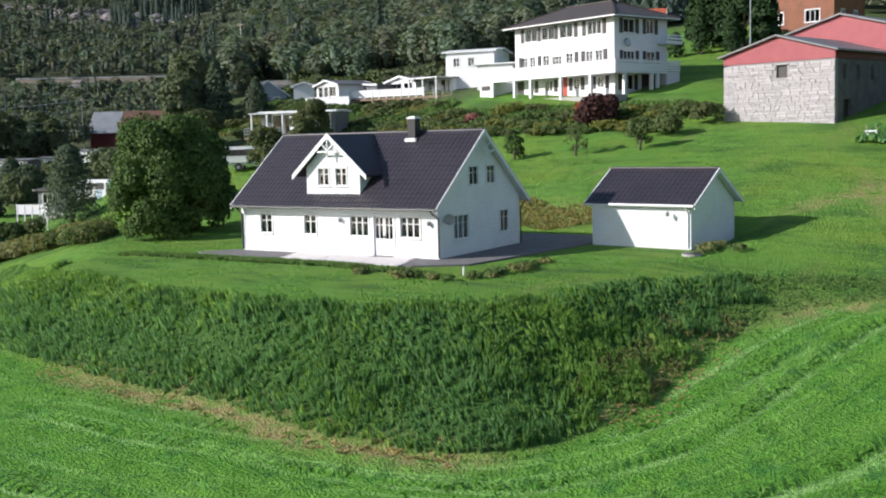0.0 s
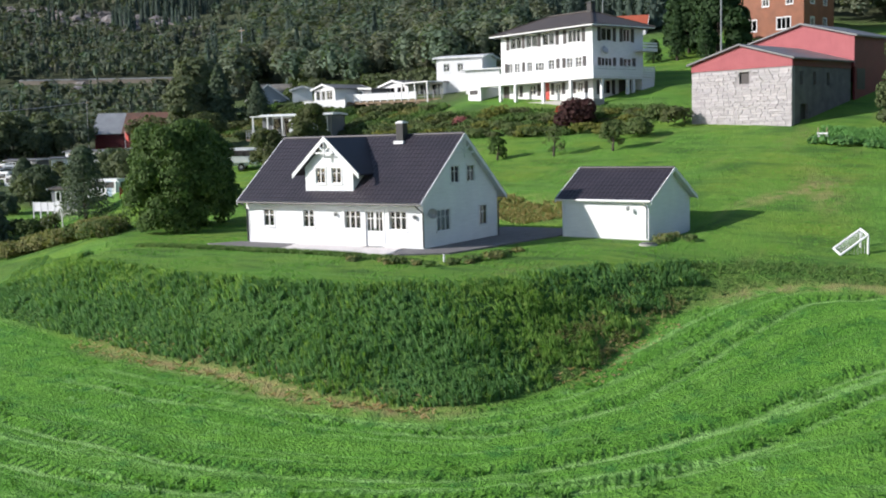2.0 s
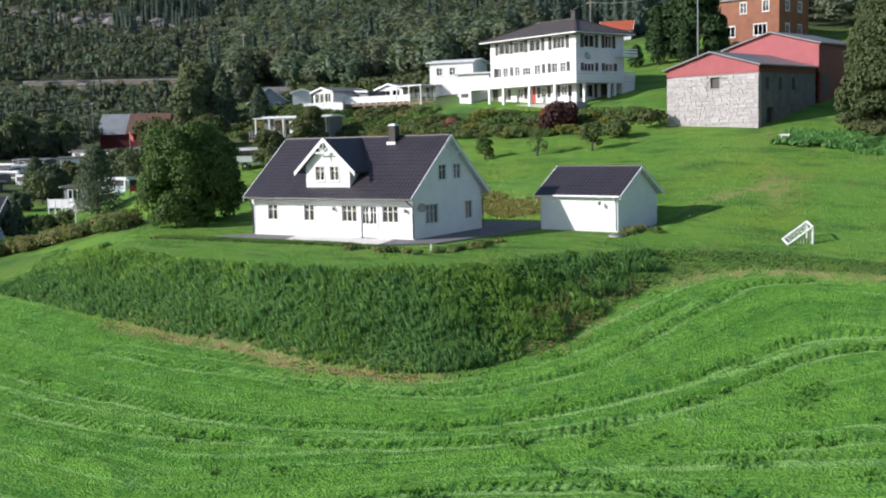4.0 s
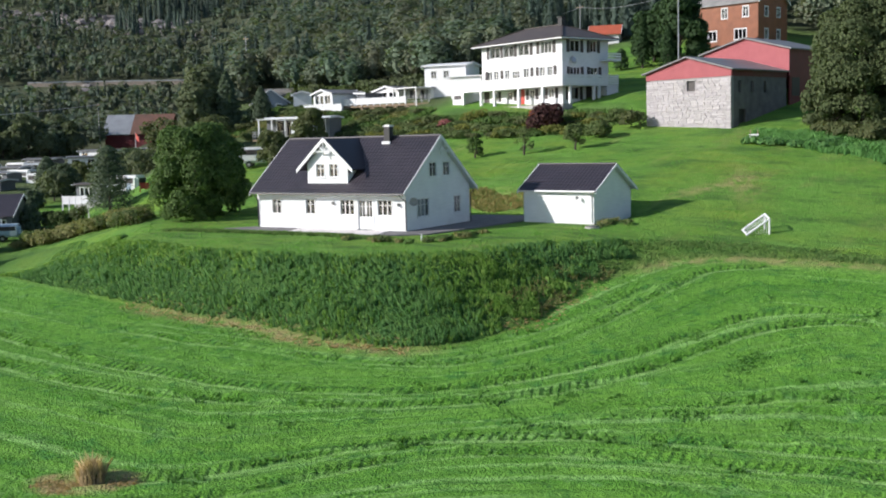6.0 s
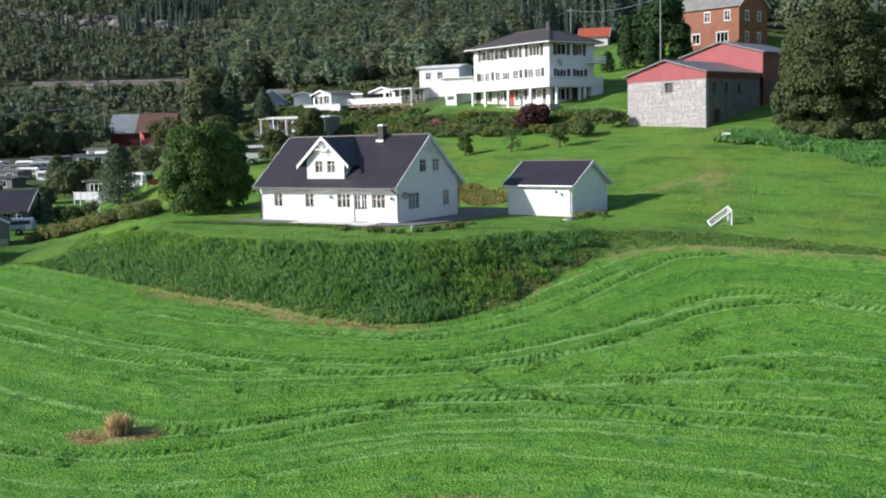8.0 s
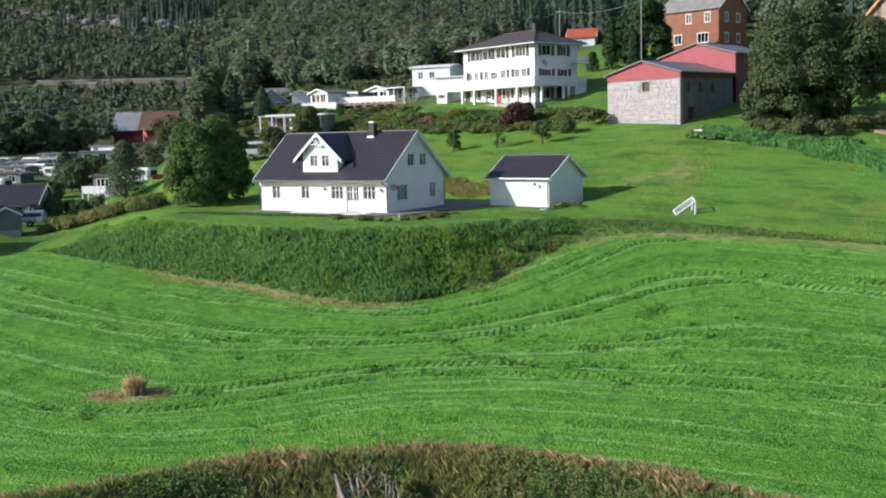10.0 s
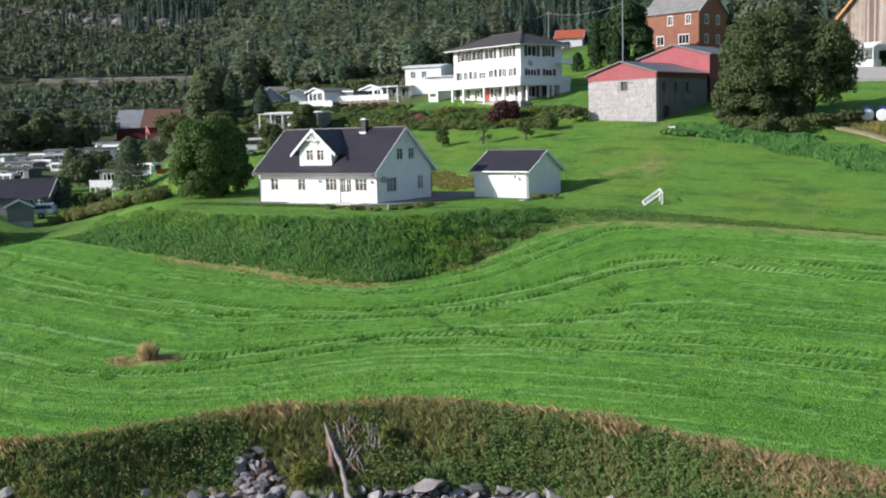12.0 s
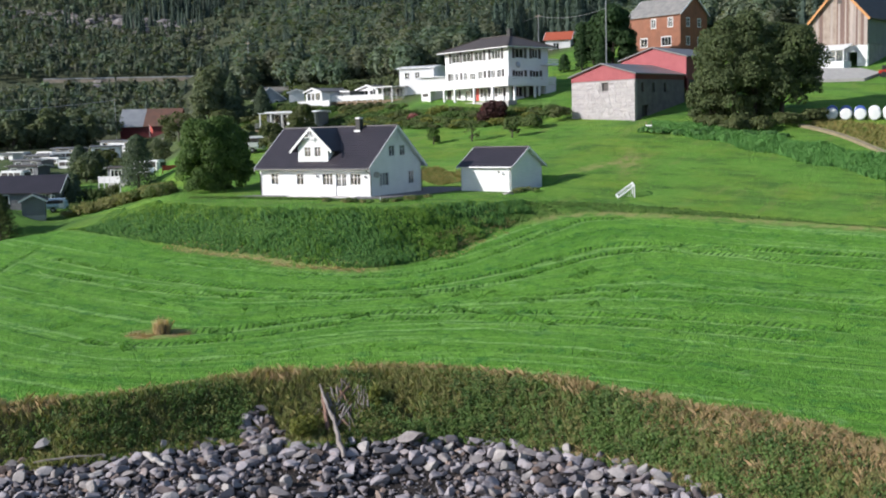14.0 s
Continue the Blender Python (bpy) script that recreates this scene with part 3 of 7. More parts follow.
def mesh_from(name, verts, faces):
    """A mesh of faces that all have the same number of corners."""
    verts, faces = np.asarray(verts, np.float32), np.asarray(faces, np.int32)
    n, k = faces.shape
    me = bpy.data.meshes.new(name)
    me.vertices.add(len(verts))
    me.vertices.foreach_set("co", verts.ravel())
    me.loops.add(n * k)
    me.loops.foreach_set("vertex_index", faces.ravel())
    me.polygons.add(n)
    me.polygons.foreach_set("loop_start", np.arange(0, n * k, k, dtype=np.int32))
    me.update(calc_edges=True)
    return me


def build_ground():
    xs, ys = spread(-2600, 2600, -30, 56, 0.36), spread(-1500, 3000, -48, 48, 0.62)
    ys = np.sort(np.concatenate([ys, ys[(ys > -46) & (ys < 8)] + 0.31]))
    gx, gy = np.meshgrid(xs, ys)
    gx, gy = gx.ravel(), gy.ravel()
    z, db, df, ds, along = lay(gx, gy)
    sw, salong = swath_at(gx, gy)
    salong = np.where(df < 0, gx * 0.93 + gy * 0.36, salong)
    near = step(-np.hypot(gx - 10, gy), -150, -60)
    infield = (df < 0) & (ds > 0)
    rough = np.array([noise.noise((a * 0.55, b * 0.55, 0)) + 0.6 * noise.noise((a * 1.3, b * 1.3, 5)) if n > 0 and f else 0.0 for a, b, n, f in zip(gx, gy, near, infield)])
    # tyre ruts with a ridge thrown up beside them, thicker tufts left standing in between
    busy = np.where(infield & (near > 0), np.exp(-((sw - 9.5) / 6.5) ** 2), 0.0)
    track, lug, press = np.full(gx.shape, 9.0), np.zeros(gx.shape), np.zeros(gx.shape)
    k = infield & (gx > -32) & (gx < 58) & (gy > -48)
    track[k], lug[k], _, press[k] = near_track(gx[k], gy[k])
    wobble = np.array([noise.noise((a * 0.8, b * 0.8, 11)) if f else 0.0 for a, b, f in zip(gx, gy, k)])
    clod = np.clip(wobble + 0.5 * np.roll(wobble, 1) - 0.25, 0, 1)
    z = z + (0.06 * rough + 0.16 * clod * (0.25 + busy)) * near
    z = z + press * infield * (0.13 * np.exp(-((track - 0.5) / 0.3) ** 2) - 0.14 * np.exp(-(track / 0.32) ** 2)) * (0.75 + 0.9 * wobble)
    press = press * step(-np.abs(track), -1.0, -0.6)
    n, k = len(ys), len(xs)
    idx = np.arange(n * k).reshape(n, k)
    faces = np.stack([idx[:-1, :-1], idx[:-1, 1:], idx[1:, 1:], idx[1:, :-1]], -1).reshape(-1, 4)
    me = mesh_from("ground", np.stack([gx, gy, z], 1), faces)
    me.polygons.foreach_set("use_smooth", np.ones(len(me.polygons), bool))
    q = -0.56 * gx + 0.82 * gy
    wood = np.maximum(np.maximum(step(q, 150, 200), step(gy, 84, 100) * step(gx, -80, -50)), step(gy, 55, 60) * step(-gx, 24, 30) * step(q, 70, 80))
    wood = np.maximum(wood, 0.8 * step(-gx, 27, 33) * step(gy, 26, 33) * step(-gx, -200, -50))
    wood = np.maximum(wood, 0.5 * step(-gx, 3, 6) * step(gy, 35.5, 37.5) * step(-gy, -46, -43))
    inbank = (db < 0.1 + 4.0 * step(-gx, 17, 23)) & (df > -0.1)
    strawline = np.exp(-((df + 0.45) / 0.75) ** 2) * (step(along, 126, 130) * (1 - step(along, 145, 152)) + 0.75 * step(along, 163, 168))
    back = np.exp(-((gy - 15.6) / 1.6) ** 2) * step(gx, -7, -2) * (1 - step(gx, 4, 7)) * 0.45
    tan = np.exp(-(((gx - 15.0) * 0.5 - (gy - 19.0) * 0.35) / 0.5) ** 2 - (((gx - 15.0) * 0.6 + (gy - 19.0) * 0.8) / 4.0) ** 2) * 0.9
    worn = tan + np.exp(-(((gx - 16.5) * 0.6 + (gy - 20.5) * 0.25) / 0.7) ** 2 - ((gy - 20.5) / 4) ** 2) * 0.75
    u, v = (gx - 11.3) * 0.82 + (gy + 35.8) * 0.57, (gy + 35.8) * 0.82 - (gx - 11.3) * 0.57
    ring = 1.6 * step(-(u / 2.1) ** 2 - (v / 1.2) ** 2, -1.2, -0.4)
    layers = dict(
        along=salong, swath=sw, track=np.clip(track, -1.2, 1.2), lug=lug, press=press, field=step(-df, -0.2, 0.6),
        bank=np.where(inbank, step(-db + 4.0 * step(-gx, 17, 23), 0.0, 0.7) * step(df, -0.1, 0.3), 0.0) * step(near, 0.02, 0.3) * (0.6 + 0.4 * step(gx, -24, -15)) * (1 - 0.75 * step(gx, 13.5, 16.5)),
        straw=np.clip(strawline + back + worn + ring, 0, 1), rough=step(-ds + 2.6 * step(gx, 42, 50), -0.9, 0.3), shingle=step(-ds - bank_width(gx), -0.4, 0.6), wood=wood)
    for key, values in layers.items():
        a = me.attributes.new(key, "FLOAT", "POINT")
        a.data.foreach_set("value", np.asarray(values, np.float32))
    ob = new("ground", me)
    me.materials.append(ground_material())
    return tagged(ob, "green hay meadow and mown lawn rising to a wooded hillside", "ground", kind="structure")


build_ground()

sea = bmesh.new()
box(sea, -2600, 2600, -1500, -38, -14.5, -11.9)
wm, wt, wp = material("fjord_water")
wp.inputs["Base Color"].default_value = (0.02, 0.035, 0.04, 1)
wp.inputs["Roughness"].default_value = 0.12
bumped(wt, wp, noise_of(wt, 0.8, 4), 0.3, 0.1)
solo("water", sea, wm, "dark still fjord water beyond the shingle", "water", kind="structure")


# ---- the white house ----
def gable_house_shell(ob, a, b, hw, tan, ov, oh, mats, front=(), back=(), right=(), left=(), z0=0.0, thick=0.2):
    """Four walls of a gabled house: x from -a to 0, y from 0 to b, the ridge along x. Openings per wall as (from, to, bottom, top)."""
    flat = lambda x: hw
    rake = lambda x: hw + tan * (b / 2 - abs(x - b / 2))
    part("wall", wall(bmesh.new(), -a, 0, z0, flat, thick, front), mats, ob)
    part("wall", wall(bmesh.new(), 0, a, z0, flat, thick, back, pose(0, b, 0, 0, 0, 180)), mats, ob)
    part("wall", wall(bmesh.new(), thick, b - thick, z0, rake, thick, right, pose(0, 0, 0, 0, 0, 90), (b / 2,)), mats, ob)
    part("wall", wall(bmesh.new(), thick, b - thick, z0, lambda x: rake(b - x), thick, left, pose(-a, b, 0, 0, 0, -90), (b / 2,)), mats, ob)
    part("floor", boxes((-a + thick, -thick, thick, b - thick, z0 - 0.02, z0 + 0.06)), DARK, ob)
    # added dark block that fills the house, so the windows read as unlit
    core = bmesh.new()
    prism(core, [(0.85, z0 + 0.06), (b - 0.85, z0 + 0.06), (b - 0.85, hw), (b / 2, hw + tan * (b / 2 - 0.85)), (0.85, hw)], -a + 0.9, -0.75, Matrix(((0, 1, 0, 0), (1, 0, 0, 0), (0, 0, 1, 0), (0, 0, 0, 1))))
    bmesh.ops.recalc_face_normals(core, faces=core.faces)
    part("room_shade_block", core, DARK, ob, "added dark block standing for unlit rooms")


RIGHT = pose(0, 0, 0, 0, 0, 90)


def barge_trim(ob, a, b, eave, tan, ov, oh, mat, w=0.24, t=0.05):
    """White bargeboards on both gables, as separate parts."""
    zr = eave + tan * (b / 2 + oh)
    for x in (ov + 0.01, -a - ov - 0.01 - t):
        for y0, y1 in ((-oh - 0.06, b / 2), (b + oh + 0.06, b / 2)):
            bm = bmesh.new()
            za, zb = eave - 0.06 * tan, zr
            o = [(y0, za - w * 0.75), (y1, zb - w * 0.75), (y1, zb + w * 0.4), (y0, za + w * 0.4)]
            if y0 > y1:
                o = o[::-1]
            prism(bm, o, -t, 0.0, pose(x, 0, 0, 0, 0, 90))
            part("bargeboard", bm, mat, ob)


def build_house():
    a, b, tan = 13.8, 8.02, 0.845
    ov, oh, eave = 0.32, 0.58, 2.66
    ob = thing("house", pose(0, 0, 0), "white boarded house with black tiled roof and front dormer", "house")
    hw = eave + tan * oh - 0.16
    f_wins = [(-12.42, 0.86, 2), (-9.1, 0.86, 2), (-5.8, 1.24, 3), (-2.42, 1.24, 3)]
    holes = [(x, x + w, 1.08, 2.16) for x, w, _ in f_wins] + [(-4.18, -2.88, 0.06, 2.18)]
    g_wins = [(1.38, 1.38, 0.92, 1.26, 3), (5.98, 0.84, 0.95, 1.22, 2), (2.95, 0.84, 3.68, 1.0, 2), (4.66, 0.84, 3.68, 1.0, 2)]
    gh = [(y, y + w, z, z + h) for y, w, z, h, _ in g_wins]
    gable_house_shell(ob, a, b, hw, tan, ov, oh, WHITE_BOARD, front=holes, right=gh)
    for x, w, n in f_wins:
        window(ob, pose(x, 0, 1.08), w, 1.08, n, (0.66,))
    for i, (y, w, z, h, n) in enumerate(g_wins):
        window(ob, RIGHT @ pose(y, 0, z), w, h, n, (0.66,), curtain=1.0 if i == 0 else None)
    # glazed double door
    for i in range(2):
        x = -4.18 + i * 0.65
        leaf = bmesh.new()
        box(leaf, x + 0.01, x + 0.64, 0.05, 0.10, 0.08, 0.98)
        for r in ((x + 0.01, x + 0.09, 0.98, 2.17), (x + 0.56, x + 0.64, 0.98, 2.17), (x + 0.09, x + 0.56, 2.09, 2.17), (x + 0.30, x + 0.35, 0.98, 2.09), (x + 0.09, x + 0.56, 1.68, 1.73)):
            box(leaf, r[0], r[1], 0.05, 0.10, r[2], r[3])
        d = part("door", leaf, WHITE, ob, "white glazed garden door")
        g = part("pane", boxes((x + 0.09, x + 0.56, 0.07, 0.078, 0.98, 2.09)), GLASS, d)
        part("handle", boxes((x + (0.58 if i == 0 else 0.04), x + (0.61 if i == 0 else 0.07), 0.0, 0.05, 1.0, 1.16)), METAL, d)
    part("door_casing", boxes((-4.29, -4.18, -0.035, 0, 0.0, 2.3), (-2.88, -2.77, -0.035, 0, 0.0, 2.3), (-4.18, -2.88, -0.035, 0, 2.18, 2.3)), WHITE, ob)
    part("door_step", boxes((-4.25, -2.8, -0.42, -0.004, -0.04, 0.07)), GUTTER, ob, "dark metal grating door step")
    # roof: under-slab and tiles, each slope a part
    zr = eave + tan * (b / 2 + oh)
    for sgn, m in ((1, None), (-1, pose(-a, b, 0, 0, 0, 180))):
        bm = bmesh.new()
        prism(bm, [(-oh, eave - 0.12), (b / 2, zr - 0.12), (b / 2, zr), (-oh, eave)], -a - ov if sgn > 0 else -a - ov, ov, (Matrix.Identity(4) if m is None else m) @ Matrix(((0, 1, 0, 0), (1, 0, 0, 0), (0, 0, 1, 0), (0, 0, 0, 1))))
        bmesh.ops.recalc_face_normals(bm, faces=bm.faces)
        slab = part("roof", bm, WHITE, ob, "white boarded eaves below black tiles")
        bm = bmesh.new()
        tiled_slope(bm, -a - ov, ov, (-oh - 0.05, eave - 0.045 + 0.05), zr - eave + 0.045, b / 2 + oh + 0.05, m=m)
        tagged(part("roof_tiles", bm, ROOF_DARK, slab, "black rolled roof tiles"), kind="stuff")
    bm = rod(bmesh.new(), [(-a - ov, b / 2, zr + 0.03), (ov, b / 2, zr + 0.03)], 0.11, 10)
    part("ridge_cap", bm, ROOF_DARK, ob)
    barge_trim(ob, a, b, eave, tan, ov, oh, WHITE)
    # gable ornaments: a small king-post truss below each peak
    for x in (ov + 0.005,):
        bm = bmesh.new()
        zt, c = zr - 0.25, b / 2
        bar(bm, (x, c - 0.95, zt - 0.83), (x, c + 0.95, zt - 0.83), 0.05, 0.10)
        bar(bm, (x, c, zt), (x, c, zt - 1.15), 0.05, 0.09)
        bar(bm, (x, c, zt - 0.80), (x, c - 0.48, zt - 0.42), 0.05, 0.08)
        bar(bm, (x, c, zt - 0.80), (x, c + 0.48, zt - 0.42), 0.05, 0.08)
        part("gable_ornament", bm, WHITE, ob)
    # dormer
    xd, yd, hwid, ex = -7.03, 0.12, 1.89, 2.55
    zb, zw = 3.12, zr - tan * 2.05
    d_h = [(-8.05, -7.31, 3.78, 4.72), (-6.80, -6.06, 3.78, 4.72)]
    td = (zr - 4.34) / ex
    top = lambda x: zr - 0.14 - td * abs(x - xd)
    dm = wall(bmesh.new(), xd - hwid, xd + hwid, zb, top, 0.14, d_h, pose(0, yd, 0), (xd,))
    for s in (-1, 1):
        x = xd + s * hwid
        zt = top(x)
        ye = (zt - eave) / tan - oh
        prism(dm, [(yd + 0.14, zb), (ye, zt), (yd + 0.14, zt)], 0, 0.12, pose(x + (0.12 if s < 0 else 0.0), 0, 0, 0, 0, 90))
    dorm = part("dormer", dm, WHITE_BOARD, ob)
    for h in d_h:
        window(dorm, pose(h[0], yd, h[2]), h[1] - h[0], h[3] - h[2], 2, (0.66,)).name = "dormer_window"
    for s in (-1, 1):
        bm = bmesh.new()
        y0, k = yd - 0.34, 14
        rows = []
        for i in range(k + 1):
            f = i / k
            x, z = xd + s * ex * (1 - f), 4.34 + (zr - 4.34) * f
            back_y = max((z - eave) / tan - oh, y0 + 0.2)
            rows.append((bm.verts.new((x, y0, z)), bm.verts.new((x, back_y, z)), bm.verts.new((x, y0, z - 0.1)), bm.verts.new((x, back_y, z - 0.1))))
        for u, v in zip(rows, rows[1:]):
            for q in ((u[0], v[0], v[1], u[1]), (u[2], u[3], v[3], v[2]), (u[0], u[2], v[2], v[0]), (u[1], v[1], v[3], u[3])):
                bm.faces.new(q)
        bm.faces.new((rows[0][0], rows[0][1], rows[0][3], rows[0][2]))
        bmesh.ops.recalc_face_normals(bm, faces=bm.faces)
        part("dormer_roof", bm, ROOF_DARK, ob, "black tiled dormer roof slope")
        bm = bmesh.new()
        o = [(xd + s * (ex + 0.08), 4.34 - 0.26), (xd, zr - 0.2), (xd, zr + 0.09), (xd + s * (ex + 0.08), 4.34 + 0.03)]
        prism(bm, o if s < 0 else o[::-1], yd - 0.40, yd - 0.345)
        part("bargeboard", bm, WHITE, ob)
    bm = bmesh.new()
    y = yd - 0.37
    bar(bm, (xd - 0.72, y, zr - 0.92), (xd + 0.72, y, zr - 0.92), 0.05, 0.09)
    bar(bm, (xd, y, zr - 0.2), (xd, y, zr - 1.25), 0.05, 0.09)
    bar(bm, (xd, y, zr - 0.88), (xd - 0.4, y, zr - 0.50), 0.05, 0.07)
    bar(bm, (xd, y, zr - 0.88), (xd + 0.4, y, zr - 0.50), 0.05, 0.07)
    part("gable_ornament", bm, WHITE, ob)
    # chimney, gutters, pipes, plinth, corner boards
    cx, cy = -4.05, b / 2 - 0.35
    ch = part("chimney", boxes((cx - 0.25, cx + 0.25, cy - 0.25, cy + 0.25, zr - 0.9, zr + 0.76)), CHIM, ob, "black clad chimney with white cap")
    part("chimney_cap", boxes((cx - 0.29, cx + 0.29, cy - 0.29, cy + 0.29, zr + 0.76, zr + 0.84), (cx - 0.2, cx + 0.2, cy - 0.2, cy + 0.2, zr + 0.84, zr + 0.9)), WHITE, ch)
    part("chimney_flashing", boxes((cx - 0.36, cx + 0.36, cy - 0.40, cy - 0.25, zr - 0.5, zr - 0.30)), WHITE, ch)
    for y, s in ((-oh - 0.09, 1), (b + oh + 0.09, 1)):
        part("gutter", rod(bmesh.new(), [(-a - ov, y, eave - 0.07), (ov, y, eave - 0.07)], 0.065, 8), GUTTER, ob)
    for p in ([(-0.06, -oh - 0.09, eave - 0.1), (0.0, -0.5, eave - 0.3), (0.05, -0.07, eave - 0.55), (0.05, -0.07, 0.1)], [(-a + 0.1, -oh - 0.09, eave - 0.1), (-a - 0.05, -0.08, eave - 0.55), (-a - 0.05, -0.08, 0.1)], [(0.06, b + oh + 0.09, eave - 0.1), (0.06, b + 0.08, eave - 0.5), (0.06, b + 0.08, 0.1)]):
        part("downpipe", rod(bmesh.new(), p, 0.045, 8), GUTTER, ob)
    part("plinth", boxes((-a - 0.02, 0.02, -0.02, b + 0.02, -0.5, -0.001)), CONCRETE, ob)
    part("base_board", boxes((-a - 0.03, -4.30, -0.03, -0.004, 0.0, 0.16), (-2.76, 0.03, -0.03, -0.004, 0.0, 0.16)), WHITE, ob)
    for x, y in ((0.0, -0.025), (-a, -0.025)):
        part("corner_board", boxes((x - 0.13, x + 0.03 if x == 0.0 else x + 0.13, y, -0.004, 0.17, hw)), WHITE, ob)
    part("corner_board", boxes((0.004, 0.025, -0.02, 0.12, 0.0, hw)), WHITE, ob)
    part("corner_board", boxes((0.004, 0.025, b - 0.12, b, 0.0, hw)), WHITE, ob)
    # satellite dish on the gable corner
    bm = bmesh.new()
    bmesh.ops.create_uvsphere(bm, u_segments=20, v_segments=12, radius=0.42)
    bmesh.ops.delete(bm, geom=[v for v in bm.verts if v.co.z > -0.25], context="VERTS")
    m = pose(0.42, 0.42, 2.05) @ Vector((0.75, -0.6, 0.25)).to_track_quat("Z", "Y").to_matrix().to_4x4()
    bmesh.ops.transform(bm, matrix=m @ pose(0, 0, 0.25), verts=bm.verts)
    dish = part("satellite_dish", bm, CONCRETE, ob, "grey round satellite dish on a wall bracket")
    bm = bmesh.new()
    bar(bm, (0.0, 0.42, 1.95), (0.42, 0.42, 1.95), 0.05)
    bar(bm, (0.40, 0.40, 1.9), (0.75, 0.12, 2.05), 0.03)
    part("bracket", bm, METAL, dish)
    return ob


def wall_lamp(m):
    ob = thing("wall_lamp", m, "small grey outdoor wall lamp on white boarding", "lamp", "wall lamps")
    part("back_plate", boxes((-0.05, 0.05, -0.03, -0.004, -0.12, 0.12)), METAL, ob)
    bm = rod(bmesh.new(), [(0, -0.03, -0.02), (0, -0.16, 0.03), (0, -0.16, 0.0)], 0.018, 6)
    part("arm", bm, METAL, ob)
    part("shade", rod(bmesh.new(), [(0, -0.16, 0.12), (0, -0.16, 0.06), (0, -0.16, -0.1), (0, -0.16, -0.14)], [0.03, 0.09, 0.08, 0.03], 10), METAL, ob)
    return ob


build_house()
lamp = wall_lamp(pose(-6.42, 0, 1.92))
copy_thing(lamp, pose(-0.52, 0, 1.86))
copy_thing(lamp, pose(0, 0, 0) @ pose(9.0, 8.18, 1.95, 0, 0, -6))

# ---- terrace and gravel round the house ----
bm = bmesh.new()
yard = [(-15.6, -2.0), (-13.0, -2.9), (-6, -3.3), (0.3, -2.9), (2.6, -1.2), (3.0, 3.0), (3.9, 8.8), (4.1, 13.0), (-2.5, 13.0), (-2.5, 8.0), (0, 8.0), (0, 0), (-13.8, 0), (-14.4, 0)]
lo = [bm.verts.new((x, y, -0.25)) for x, y in yard]
hi = [bm.verts.new((x, y, 0.03 + 0.018 * max(y - 2, 0))) for x, y in yard]
bm.faces.new(hi)
for i in range(len(yard)):
    j = (i + 1) % len(yard)
    bm.faces.new((lo[i], lo[j], hi[j], hi[i]))
bmesh.ops.triangulate(bm, faces=bm.faces)
solo("gravel_yard", bm, GRAVEL, "grey gravel strip and yard beside the white house", "gravel", kind="structure")
bm = bmesh.new()
for i in range(9):
    for j in range(4):
        x, y = -9.4 + i * 0.9 + 0.35 * (3 - j), -3.25 + j * 0.80
        box(bm, x + 0.004, x + 0.896, y + 0.004, y + 0.796, -0.05, 0.055 + 0.006 * ((i * 7 + j * 3) % 3))
solo("terrace", bm, SLAB, "pale concrete slab terrace along the house front", "terrace", kind="structure")


# ---- the garage ----
def build_garage():
    a, b, tan, eave, ov, oh = 6.0, 4.95, 0.66, 2.30, 0.34, 0.25
    ob = thing("garage", pose(10.18, 8.3, 0.1, 0, 0, -6.3), "small white boarded garage with black tiled roof", "garage")
    hw = eave + tan * oh - 0.12
    gable_house_shell(ob, a, b, hw, tan, ov, oh, WHITE_BOARD)
    zr = eave + tan * (b / 2 + oh)
    swap = Matrix(((0, 1, 0, 0), (1, 0, 0, 0), (0, 0, 1, 0), (0, 0, 0, 1)))
    for m in (Matrix.Identity(4), pose(-a, b, 0, 0, 0, 180)):
        bm = prism(bmesh.new(), [(-oh, eave - 0.1), (b / 2, zr - 0.1), (b / 2, zr), (-oh, eave)], -a - ov, ov, m @ swap)
        bmesh.ops.recalc_face_normals(bm, faces=bm.faces)
        slab = part("roof", bm, WHITE, ob, "white eaves below black tiles")
        bm = tiled_slope(bmesh.new(), -a - ov, ov, (-oh - 0.05, eave + 0.005), zr - eave, b / 2 + oh + 0.05, m=m)
        tagged(part("roof_tiles", bm, ROOF_DARK, slab, "black rolled roof tiles"), kind="stuff")
    part("ridge_cap", rod(bmesh.new(), [(-a - ov, b / 2, zr + 0.03), (ov, b / 2, zr + 0.03)], 0.1, 10), ROOF_DARK, ob)
    barge_trim(ob, a, b, eave, tan, ov, oh, WHITE, 0.2)
    part("gutter", rod(bmesh.new(), [(-a - ov + 1.6, -oh - 0.1, eave - 0.02), (ov, -oh - 0.1, eave - 0.02)], 0.07, 8), WHITE, ob, "white gutter along the eave")
    part("downpipe", rod(bmesh.new(), [(-0.15, -oh - 0.1, eave - 0.05), (-0.12, -0.08, eave - 0.4), (-0.12, -0.08, 0.1)], 0.05, 8), WHITE, ob)
    part("plinth", boxes((-a - 0.02, 0.02, -0.02, b + 0.02, -0.6, -0.001)), CONCRETE, ob)
    for x0, x1 in ((-0.14, 0.03), (-a - 0.03, -a + 0.12)):
        part("corner_board", boxes((x0, x1, -0.028, -0.004, 0, hw)), WHITE, ob)
    return ob


build_garage()


# ---- the large white guest house up the slope ----
def shutter_at(ob, m, h):
    board = part("shutter", box(bmesh.new(), 0, 0.44, -0.05, -0.004, -0.05, h + 0.05, m), SHUTTER, ob, "dark louvred shutter")
    for k in range(5):
        z = (k + 0.5) * h / 5
        part("slat", box(bmesh.new(), 0.04, 0.40, -0.066, -0.051, z - 0.06, z + 0.06, m), SHUTTER, board)


